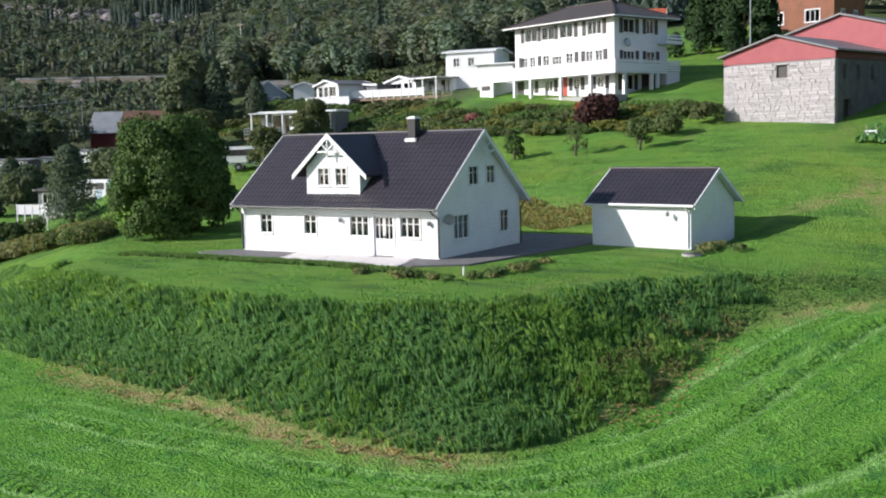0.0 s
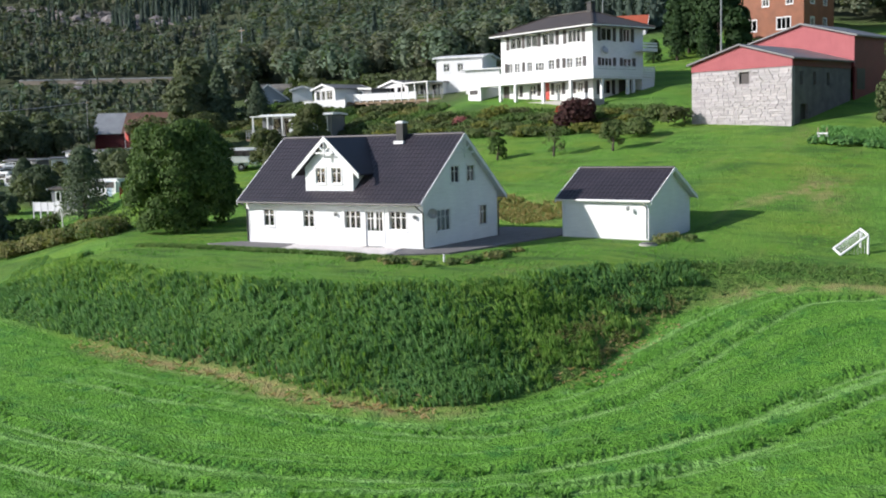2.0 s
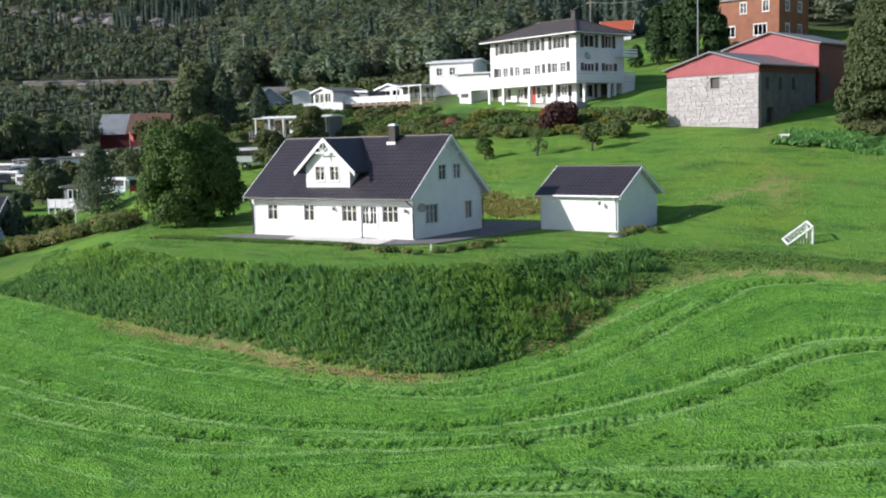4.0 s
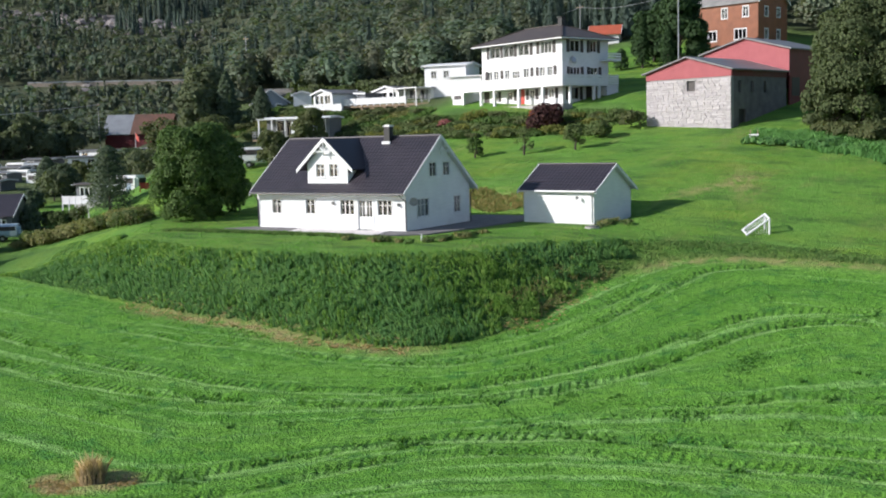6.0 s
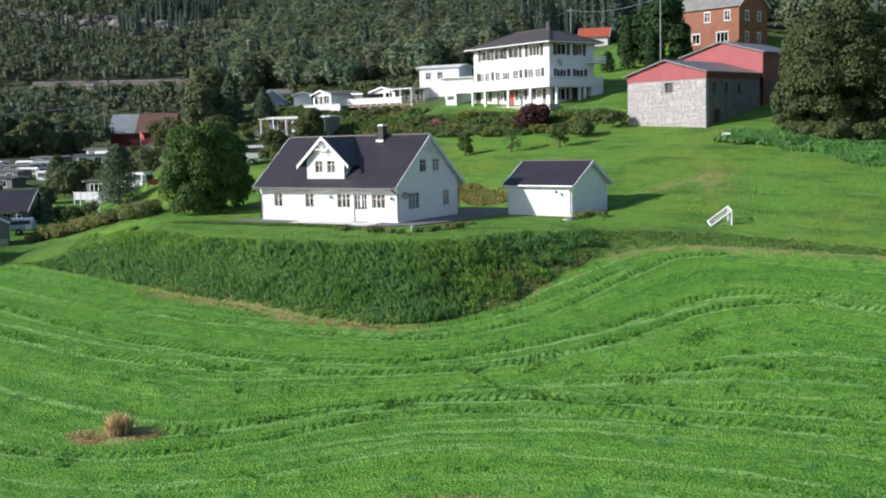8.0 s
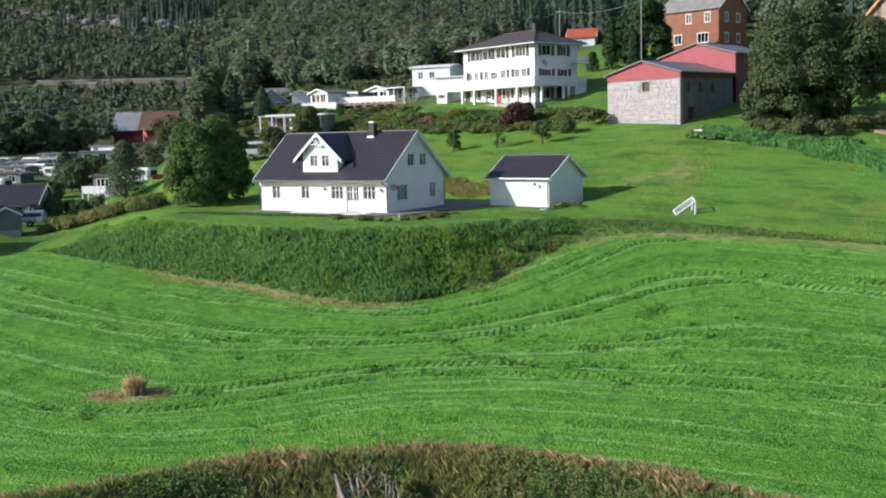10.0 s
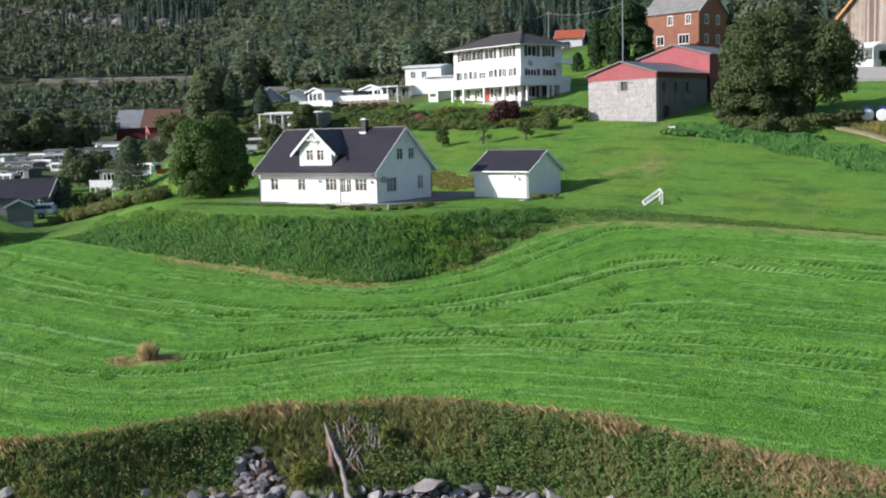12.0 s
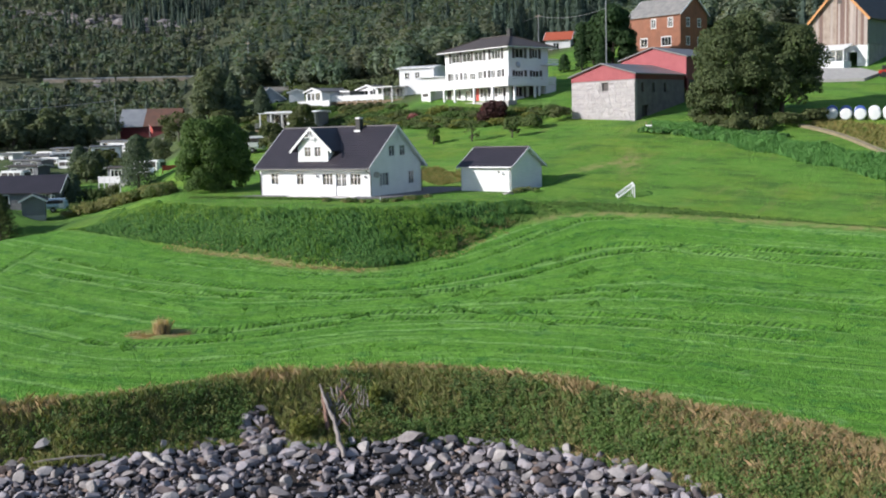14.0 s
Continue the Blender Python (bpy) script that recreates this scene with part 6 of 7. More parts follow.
def lobed(lobes, n):
    """Points and normals near the skins of several ellipsoids (x, y, z, rx, ry, rz)."""
    L = np.array(lobes, float)
    area = (L[:, 3] * L[:, 5]) ** 1.0
    pick = rng.choice(len(L), n, p=area / area.sum())
    d = rng.normal(0, 1, (n, 3))
    d /= np.linalg.norm(d, axis=1)[:, None]
    d[:, 2] = np.where(d[:, 2] < -0.55, -d[:, 2], d[:, 2])
    r = rng.uniform(0.62, 1.06, (n, 1)) ** 0.7
    return L[pick, :3] + d * L[pick, 3:] * r, d


def crown_mesh(name, lobes, n, size, mat):
    p, d = lobed(lobes, n)
    me = mesh_from(name, leaf_quads(p, d, size, 0.6), quads(n))
    me.materials.append(mat)
    return me


def random_lobes(h, r, count, low=0.25, seed=1, knob=(0.24, 0.46)):
    rnd = random.Random(seed)
    out = [(0, 0, h * 0.58, r * 0.72, r * 0.72, h * 0.38)]
    for _ in range(count):
        a, f = rnd.uniform(0, 6.283), rnd.uniform(low, 0.92)
        reach = r * 0.72 * math.sin(math.pi * min(max(f * 0.85 + 0.12, 0), 1)) ** 0.6
        s = r * rnd.uniform(*knob)
        out.append((math.cos(a) * reach, math.sin(a) * reach, min(h * f, h - s * 0.8), s, s, s * rnd.uniform(0.7, 1.0)))
    return out


def tree(m, h, r, n, leaf, mat, label, lobes=16, seed=1, low=0.2, name="tree", group="", knob=(0.24, 0.46)):
    ob = thing(name, m, label, "tree", group)
    rnd = random.Random(seed)
    bm = bmesh.new()
    k = max(0.09, h * 0.022)
    rod(bm, [(0, 0, -0.5), (0.02, 0, h * 0.12), (0.1, 0.05, h * 0.4), (0.05, 0.1, h * 0.75)], [k * 1.5, k, k * 0.7, k * 0.25], 8)
    for i in range(7):
        a, z = rnd.uniform(0, 6.283), h * rnd.uniform(0.15, 0.55)
        e = Vector((math.cos(a) * r * 0.6, math.sin(a) * r * 0.6, z + h * rnd.uniform(0.1, 0.28)))
        rod(bm, [(0.05, 0, z), e * 0.55 + Vector((0, 0, z * 0.45)), e], [k * 0.5, k * 0.3, k * 0.1], 5)
    part("trunk", bm, BARK, ob)
    cr = new("crown", crown_mesh("crown", random_lobes(h, r, lobes, low, seed, knob), n, leaf, mat))
    cr.parent = ob
    return ob


def conifer(m, h, r, n, leaf, mat, label, name="conifer", power=1.0, group=""):
    ob = thing(name, m, label, "conifer", group)
    part("trunk", rod(bmesh.new(), [(0, 0, -0.5), (0, 0, h * 0.5), (0, 0, h * 0.96)], [h * 0.02 + 0.05, h * 0.012 + 0.03, 0.02], 7), BARK, ob)
    f = rng.uniform(0, 1, n) ** 0.75
    tier = 1 - 0.28 * ((f * 11) % 1)
    a = rng.uniform(0, 2 * np.pi, n)
    rad = r * (1 - f) ** power * tier * rng.uniform(0.45, 1.08, n) + 0.04
    p = np.stack([np.cos(a) * rad, np.sin(a) * rad, h * (0.05 + 0.95 * f)], 1)
    d = np.stack([np.cos(a), np.sin(a), 0.4 + 0 * a], 1)
    me = mesh_from("crown", leaf_quads(p, d, leaf, 0.7, 0.5), quads(n))
    me.materials.append(mat)
    cr = new("crown", me)
    cr.parent = ob
    return ob


def shrub(m, h, r, n, leaf, mat, label, seed=1, name="shrub", group="garden shrubs"):
    lob = [(0, 0, h * 0.5, r * 0.8, r * 0.8, h * 0.5)]
    rnd = random.Random(seed)
    for _ in range(6):
        a = rnd.uniform(0, 6.283)
        lob.append((math.cos(a) * r * 0.6, math.sin(a) * r * 0.6, h * rnd.uniform(0.25, 0.75), r * 0.42, r * 0.42, h * 0.3))
    ob = new(name, crown_mesh(name, lob, n, leaf, mat))
    ob.matrix_world = m
    return tagged(ob, label, "shrub", group)


FINE = (0.13, 0.30)
tree(at(-25.6, 4.5, 0, 40), 8.1, 4.3, 40000, 0.11, LEAF_BIG, "large round dark green broadleaf tree beside the house", 90, 3, 0.06, knob=FINE)
tree(at(-27.9, 8.8, 0, 10), 7.4, 3.8, 22000, 0.13, LEAF_BIG, "dark green broadleaf tree behind its neighbour", 70, 5, 0.0, knob=FINE)
tree(at(21.0, 38.0, -0.3), 12.2, 4.7, 40000, 0.13, LEAF_OAK, "large dull green broadleaf tree beside the barn", 70, 11, 0.04, knob=(0.14, 0.38))
tree(at(25.2, 41.4, -0.3), 11.0, 4.8, 30000, 0.14, LEAF_OAK, "broad dull green tree beside wrapped bales", 60, 12, 0.06, knob=(0.14, 0.38))
tree(at(18.6, 37.2, -0.3), 6.6, 2.7, 9000, 0.14, LEAF_OAK, "smaller dull green tree close to the barn", 40, 15, 0.06, knob=FINE)
tree(at(23.0, 39.0, -0.3), 10.8, 3.6, 9000, 0.14, LEAF_OAK, "dull green tree between its larger neighbours", 40, 16, 0.2, knob=FINE)
tree(at(-8.8, 70.0, -0.3), 9.6, 3.7, 9000, 0.26, LEAF_THUJA, "dark broadleaf tree behind columnar conifers", 20, 13, 0.08)
tree(at(-13.2, 72.5, -0.3), 7.0, 3.0, 6000, 0.26, LEAF_THUJA, "dark broadleaf tree above the barn", 18, 14, 0.08)
conifer(at(-12.5, 67.3), 6.2, 1.1, 2600, 0.16, LEAF_THUJA, "dark columnar conifer on the lawn", power=0.45, group="columnar conifers")
conifer(at(-8.6, 66.0), 5.2, 1.1, 2400, 0.16, LEAF_THUJA, "dark columnar conifer on the lawn", power=0.45, group="columnar conifers")
conifer(at(-15.0, 66.5), 2.6, 1.2, 900, 0.16, LEAF_THUJA, "low round clipped conifer on the lawn", power=0.4)
conifer(at(-50.3, 15.3), 7.2, 3.0, 6500, 0.14, LEAF_SPRUCE, "loose grey green pine on the slope", power=0.42)
conifer(at(-86, 33.5, -0.3), 5.6, 2.6, 5000, 0.18, LEAF_SPRUCE, "dark conifer in the camp", power=0.5)
conifer(at(-58, 11, -0.4), 4.2, 2.0, 1800, 0.2, LEAF_SPRUCE, "dark conifer behind the grey house", power=0.8)
conifer(at(-49.0, -6.0, -0.3), 5.6, 2.4, 3200, 0.16, LEAF_DULL, "loose bushy conifer beside the grey shed", power=0.6)
conifer(at(-59.6, 42.2, -0.3), 7.8, 2.6, 6000, 0.22, LEAF_SPRUCE, "tall dark spruce behind the house", power=0.7)
conifer(at(-55.6, 44.4, -0.3), 4.6, 2.2, 3000, 0.2, LEAF_SPRUCE, "dark spruce beside the low cabin", power=0.7)
tree(at(-62.2, 39.4, -0.3), 8.0, 3.0, 8000, 0.2, LEAF_BELT, "tall olive green tree behind the broadleaf tree", 40, 21, 0.1, knob=FINE)
tree(at(-68, 46, -0.3), 8.4, 3.4, 7000, 0.22, LEAF_BELT, "olive green tree behind the spruce", 40, 22, 0.1, knob=FINE)
tree(at(-53.0, 33.5, -0.3), 4.6, 2.6, 4000, 0.18, LEAF_DULL, "brownish green tree behind the broadleaf tree", 30, 25, 0.06, knob=FINE)
tree(at(-33.5, 28.6, -0.3), 5.7, 2.2, 6000, 0.14, LEAF_DULL, "brownish green shrubby tree before the low cabin", 14, 23, 0.06)
tree(at(-34.0, 23.6, -0.3), 4.4, 1.9, 4200, 0.14, LEAF_DULL, "brownish green shrubby tree beside the camper van", 12, 24, 0.06)
# young trees on the upper lawn
tree(at(-12.0, 27.6), 2.0, 0.85, 1300, 0.09, LEAF_BIG, "young round tree on the upper lawn", 14, 31, 0.15, group="young trees")
tree(at(-7.2, 28.6), 2.7, 1.0, 420, 0.10, LEAF_SHRUB, "thin young tree on the upper lawn", 12, 32, 0.2, group="young trees")
tree(at(-2.6, 30.1), 2.5, 1.0, 1300, 0.10, LEAF_SHRUB, "young leafy tree on the upper lawn", 14, 33, 0.1, group="young trees")
shrub(at(-2.4, 34.6), 1.7, 1.5, 1500, 0.12, LEAF_SHRUB, "broad green shrub beside the garden", 34)
shrub(at(-10.2, 38.1), 2.9, 2.0, 3000, 0.15, LEAF_DARKRED, "dark red leaved shrub below the guest house", 3)
shrub(at(-24.3, 40.6), 1.0, 1.0, 700, 0.11, LEAF_PINK, "pink flowering shrub in the garden", 4)
shrub(at(-12.8, 41.6), 1.3, 1.2, 700, 0.13, LEAF_RED, "red flowering shrub below the guest house", 5)
shrub(at(-0.6, 38.3), 1.8, 1.5, 800, 0.15, LEAF_DULL, "brown green shrub beside the stone barn", 6)
rnd = random.Random(21)
for i in range(130):
    x, y = rnd.uniform(-34, -3.5), rnd.uniform(36.0, 43.0)
    if x > -16:
        y = min(y, 42.0)
    s = rnd.uniform(0.6, 1.3)
    mat, tone = rnd.choice(((LEAF_SHRUB, "light green"), (LEAF_SHRUB, "light green"), (LEAF_BIG, "deep green"), (LEAF_DULL, "brownish green"), (LEAF_YELLOW, "yellow green")))
    shrub(at(x, y, -0.1), s * 0.8, s * 1.2, int(460 * s), 0.11, mat, tone + " garden shrub on the slope", i)
for i in range(60):
    x = rnd.uniform(-58, -30)
    y = rnd.uniform(37, 49 if x < -49 else 45.5)
    s = rnd.uniform(0.8, 1.4)
    shrub(at(x, y, -0.1), s * 0.8, s * 1.3, int(420 * s), 0.13, rnd.choice((LEAF_SHRUB, LEAF_DULL, LEAF_BIG)), "scrubby green bush on the slope below cabins", 100 + i, group="slope bushes")
EDGE = [(-30.5, 2.2), (-36, 4.6), (-40, 5.6), (-44, 5.8), (-47, 4.8), (-49.6, 2.6)]
for i in range(60):
    f = rnd.uniform(0, 4.999)
    (ax, ay), (bx, by) = EDGE[int(f)], EDGE[int(f) + 1]
    f -= int(f)
    x, y = ax + (bx - ax) * f + rnd.uniform(-1.0, 1.0), ay + (by - ay) * f + rnd.uniform(-1.0, 2.2)
    s = rnd.uniform(0.7, 1.4)
    shrub(at(x, y, -0.1), s * 1.1, s * 1.2, int(520 * s), 0.10, rnd.choice((GRASS_SHORE, GRASS_SHORE, LEAF_SHRUB)), "brownish scrub along the lawn edge", 200 + i, group="edge scrub")
for i, (x, y, h) in enumerate(((-72, 31, 3.8), (-80, 30, 4.2), (-84, 34, 4.8), (-92, 44, 4.0), (-78, 41, 4.4), (-84, 46, 5.2), (-74, 44, 5.4), (-70, 36, 4.2), (-76, 24, 2.6), (-70, 18, 2.2), (-104, 48, 3.0), (-88, 38, 3.6))):
    tree(at(x, y, -0.3), h, h * 0.62, 1700, 0.19, (LEAF_DULL, LEAF_BELT, LEAF_SPRUCE)[i % 3], ("dull green bushy tree in the camp", "green bushy tree in the camp", "dark bushy tree in the camp")[i % 3], 16, 500 + i, 0.06, group="camp trees", knob=(0.2, 0.36))
# a belt of tall broadleaf trees behind the camp, up to the red barn
for i in range(34):
    f = i % 17 / 16 + rnd.uniform(-0.02, 0.02)
    x, y = -164 + 22 * f + rnd.uniform(-2, 2) - (i // 17) * 7, 50 + 30 * f + rnd.uniform(-2, 2) + (i // 17) * 5
    h = rnd.uniform(5.0, 8.0) + (i // 17) * 1.5
    tree(at(x, y, -0.4), h, h * rnd.uniform(0.36, 0.48), 1900, 0.30, (LEAF_BELT, LEAF_BELT, LEAF_BELT, LEAF_SPRUCE)[i % 4], ("dull green tree behind the camp", "deep green tree behind the camp", "dull green tree behind the camp", "grey green tree behind the camp")[i % 4], 22, 600 + i, 0.08, group="belt trees", knob=(0.18, 0.34))
for i, (x, y) in enumerate(((-57.6, 13.4), (-56.2, 13.8), (-54.8, 14.4), (-55.6, 12.6))):
    shrub(at(x, y, -0.1), 2.0, 1.2, 900, 0.11, (LEAF_DULL, LEAF_SHRUB)[i % 2], "brownish green bush below the terrace wall", 350 + i, group="terrace bushes")
for i in range(16):
    x, y = 13.5 + i * 0.95 + rnd.uniform(-0.3, 0.3), 32.2 + rnd.uniform(-1.2, 1.0)
    s = rnd.uniform(0.5, 0.95)
    shrub(at(x, y, -0.1), s, s * 1.3, int(420 * s), 0.12, GRASS_BLUE, "low nettle clump below the big tree", 300 + i, group="nettle clumps")


# ---- the wooded hillside ----
def small_tree(count, leaf, conif):
    """A crown one unit high: a many-sided core with leaf tufts all round it."""
    core = bmesh.new()
    if conif:
        bmesh.ops.create_cone(core, cap_ends=False, segments=7, radius1=0.085, radius2=0.008, depth=0.85, matrix=Matrix.Translation((0, 0, 0.5)))
        bmesh.ops.triangulate(core, faces=core.faces)
        f = rng.uniform(0, 1, count) ** 0.8
        a = rng.uniform(0, 2 * np.pi, count)
        rad = 0.2 * (1 - f) * rng.uniform(0.6, 1.1, count) * (1 - 0.25 * ((f * 9) % 1)) + 0.01
        p = np.stack([np.cos(a) * rad, np.sin(a) * rad, 0.04 + 0.96 * f], 1)
        d = np.stack([np.cos(a), np.sin(a), 0.5 + 0 * a], 1)
        q = leaf_quads(p, d, leaf, 0.35, 0.5)
    else:
        bmesh.ops.create_icosphere(core, subdivisions=1, radius=1.0, matrix=Matrix.Translation((0, 0, 0.58)) @ Matrix.Diagonal((0.075, 0.075, 0.26, 1)))
        lob = [(0, 0, 0.62, 0.19, 0.19, 0.31)] + [(rng.normal(0, 0.07), rng.normal(0, 0.07), rng.uniform(0.35, 0.8), 0.11, 0.11, 0.16) for _ in range(4)]
        p, d = lobed(lob, count)
        q = leaf_quads(p, d, leaf, 0.4)
    core.verts.ensure_lookup_table()
    cv = np.array([v.co[:] for f_ in core.faces for v in f_.verts])
    core.free()
    tri = np.stack([cv[0::3], cv[1::3], cv[2::3], (cv[0::3] + cv[2::3]) / 2], 1).reshape(-1, 3)
    return np.vstack([tri, q])


def build_forest():
    birch, birch_near = [small_tree(26, 0.06, False) for _ in range(6)], [small_tree(110, 0.036, False) for _ in range(6)]
    spruce, spruce_near = [small_tree(24, 0.05, True) for _ in range(6)], [small_tree(64, 0.034, True) for _ in range(6)]
    birch_close, spruce_close = [small_tree(260, 0.030, False) for _ in range(6)], [small_tree(300, 0.026, True) for _ in range(6)]
    verts, tint = [], []
    eye, count = np.array((48.0, -64.0)), 0
    for q in np.arange(70, 436, 4.3):
        width = q * 1.0 + 60
        for s in np.arange(-width, width, 3.9 + q * 0.003):
            jx, jy = rng.uniform(-2, 2, 2)
            x, y = -0.56 * q + 0.82 * (s + jx), 0.82 * q + 0.56 * (s + jx) + jy
            ang = math.degrees(math.atan2(x - eye[0], y - eye[1]))
            if not -64 < ang < -3:
                continue
            left = s < -22
            if left and q < (84 if s > -45 else 150 if s > -80 else 178 + 0.10 * abs(s)):
                continue
            if ang < -46.5 and q < (186 if ang > -51.6 else 134):
                continue
            if s < -60 and 258 < q < 280:
                continue
            if not left and y < (59 if x < -27 else 92):
                continue
            if rng.random() < 0.05 or (-37 < x < -18 and y < 97):
                continue
            band = q + 0.30 * s
            if 312 < band < 336 and s < 40 and rng.random() < 0.6:
                continue
            conif = noise.noise((x * 0.012, y * 0.012, 9)) > 0.40 or rng.random() < 0.06
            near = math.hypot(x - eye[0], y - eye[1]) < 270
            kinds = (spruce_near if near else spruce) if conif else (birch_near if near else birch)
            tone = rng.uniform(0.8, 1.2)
            # nearest trees: a quarter more brightness put into the leaf tint to lighten them
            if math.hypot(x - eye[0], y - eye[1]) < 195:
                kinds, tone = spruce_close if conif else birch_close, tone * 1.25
            for i in range(3 if conif or near else 2):
                tx, ty = x + rng.uniform(-1.9, 1.9), y + rng.uniform(-1.9, 1.9)
                tpl = kinds[rng.integers(6)]
                h = rng.uniform(6, 10) if conif else rng.uniform(4.8, 7.8)
                w = h * (rng.uniform(0.9, 1.25) if conif else rng.uniform(1.25, 1.9))
                a = rng.uniform(0, 6.283)
                c, sn = math.cos(a), math.sin(a)
                v = np.stack([(tpl[:, 0] * c - tpl[:, 1] * sn) * w + tx, (tpl[:, 0] * sn + tpl[:, 1] * c) * w + ty, tpl[:, 2] * h + ground_fast(tx, ty) - 0.3], 1)
                verts.append(v)
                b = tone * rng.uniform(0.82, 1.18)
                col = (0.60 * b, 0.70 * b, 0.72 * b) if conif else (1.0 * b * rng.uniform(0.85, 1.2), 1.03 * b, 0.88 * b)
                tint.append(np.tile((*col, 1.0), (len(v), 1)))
            count += 1
    v, t = np.vstack(verts), np.vstack(tint)
    me = mesh_from("forest", v, quads(len(v) // 4))
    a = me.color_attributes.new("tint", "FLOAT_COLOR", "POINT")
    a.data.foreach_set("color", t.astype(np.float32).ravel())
    me.materials.append(LEAF_FOREST_HAZE)
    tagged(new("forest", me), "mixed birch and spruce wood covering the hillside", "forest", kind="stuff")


def ground_fast(x, y):
    return float(upland(np.array([x]), np.array([y]))[0])


build_forest()
# grey rock outcrops among the trees
bm = bmesh.new()
for i in range(620):
    s = rnd.uniform(-190, 38)
    q = 324 - 0.30 * s + rnd.uniform(-11, 11) if i % 9 else rnd.uniform(230, 420)
    x, y = -0.56 * q + 0.82 * s, 0.82 * q + 0.56 * s
    r = rnd.uniform(0.8, 2.6)
    g = bmesh.ops.create_icosphere(bm, subdivisions=1, radius=r, matrix=Matrix.Translation((x, y, ground_fast(x, y))) @ Matrix.Diagonal((1.5, 1, 0.7, 1)))
    for v in g["verts"]:
        v.co += Vector((rnd.uniform(-0.4, 0.4), rnd.uniform(-0.4, 0.4), rnd.uniform(-0.3, 0.3))) * r * 0.6
solo("rock_outcrops", bm, ROCK, "grey rock outcrops and scree on the hillside", "rocks", kind="stuff")


# ---- grass, in tufts ----
def tufts(name, x, y, z, h, width, blades, lean, mat, label, category="grass", aim=None):
    """One object of many tufts: each a fan of bent two-triangle blades."""
    n = len(x)
    N = n * blades
    rep = lambda v: np.repeat(v, blades)
    a = rng.uniform(0, 2 * np.pi, N)
    la = rep(rng.uniform(0, 2 * np.pi, n)) + rng.normal(0, 0.7, N) if aim is None else rep(aim) + rng.normal(0, 0.6, N)
    hh = rep(h) * rng.uniform(0.55, 1.15, N)
    ll = hh * lean * rng.uniform(0.3, 1.2, N)
    r = rep(h) * 0.28 * rng.uniform(0, 1, N)
    bx, by, bz = rep(x) + np.cos(a) * r, rep(y) + np.sin(a) * r, rep(z) - 0.04
    w = width * rng.uniform(0.6, 1.3, N)
    sx, sy = -np.sin(a) * w, np.cos(a) * w
    mx, my = bx + np.cos(la) * ll * 0.35, by + np.sin(la) * ll * 0.35
    tx, ty = bx + np.cos(la) * ll, by + np.sin(la) * ll
    v = np.stack([np.stack([bx - sx, by - sy, bz], 1), np.stack([bx + sx, by + sy, bz], 1), np.stack([mx + sx * 0.8, my + sy * 0.8, bz + hh * 0.62], 1), np.stack([tx, ty, bz + hh], 1), np.stack([mx - sx * 0.8, my - sy * 0.8, bz + hh * 0.62], 1)], 1).reshape(-1, 3)
    f = (np.arange(N)[:, None] * 5 + np.array((0, 1, 2, 3, 4))[None])
    me = mesh_from(name, v, f)
    me.materials.append(mat)
    return tagged(new(name, me), label, category, kind="stuff")


def scatter(n, x0, x1, y0, y1, keep):
    x, y = rng.uniform(x0, x1, n), rng.uniform(y0, y1, n)
    z, db, df, ds, along = lay(x, y)
    k = keep(x, y, db, df, ds, along)
    return x[k], y[k], z[k], ds[k], df[k], along[k]


def drift(x, y, s=0.35, seed=0):
    return np.array([noise.noise((a * s, b * s, seed)) for a, b in zip(x, y)])


# tall grass on the steep bank
RANK = leafy("rank_grass", (0.078, 0.165, 0.044), (0.10, 0.195, 0.055), (0.16, 0.23, 0.08), 0.5, rise=0.9)
x, y, z, *_ = scatter(54000, -36, 17.2, -19.5, 6.5, lambda x, y, db, df, ds, al: (db < 0.15 + 4.0 * step(-x, 17, 23)) & (df > 0.05) & (x < 15.6 + 0.7 * np.sin(y * 1.7)))
d, lump = drift(x, y), drift(x, y, 0.95, 3)
tall = np.clip(0.33 + 0.15 * d + 0.26 * lump, 0.18, 0.62) * (1 - 0.55 * step(-x, 19, 27))
tone = drift(x, y, 0.16, 71) + 0.25 * rng.normal(0, 1, len(x))
for k, mat, label in ((tone > -0.02, GRASS_TALL, "tall unmown green grass on the steep bank"), (tone <= -0.02, GRASS_BLUE, "tall blue green grass on the steep bank")):
    tufts("bank_grass", x[k], y[k], z[k], tall[k], 0.018, 10, 0.5, mat, label, aim=-1.5 + 1.2 * d[k])
x, y, z, *_ = scatter(22000, 13.8, 52, -12, 9, lambda x, y, db, df, ds, al: (db < 0.6) & (df > 0.0))
d = drift(x, y, 0.5, 21)
dry = (x < 17.2) & (d > -0.1) & (y < -1.5)
# the shade on this strip is put into the darker grass colour
tufts("bank_end_grass", x[~dry], y[~dry], z[~dry], 0.14 + 0.12 * np.clip(d[~dry], 0, 1), 0.03, 6, 0.9, RANK, "rough green grass on the low end of the bank")
tufts("bank_dry_grass", x[dry], y[dry], z[dry], 0.26 + 0.15 * np.clip(d[dry], 0, 1), 0.02, 7, 0.8, GRASS_SHORE, "brownish dry grass at the end of the bank")
x, y, z, _, df, al = scatter(16000, -12, 26, -19.5, 2, lambda x, y, db, df, ds, al: (df > -1.0) & (df < 0.7) & (((al > 127) & (al < 148)) | (al > 153) & (al < 162)))
k = rng.random(len(x)) < 0.45
tufts("straw", x[k], y[k], z[k], np.full(k.sum(), 0.14), 0.016, 9, 1.8, GRASS_DRY, "pale dry straw along the bank foot")
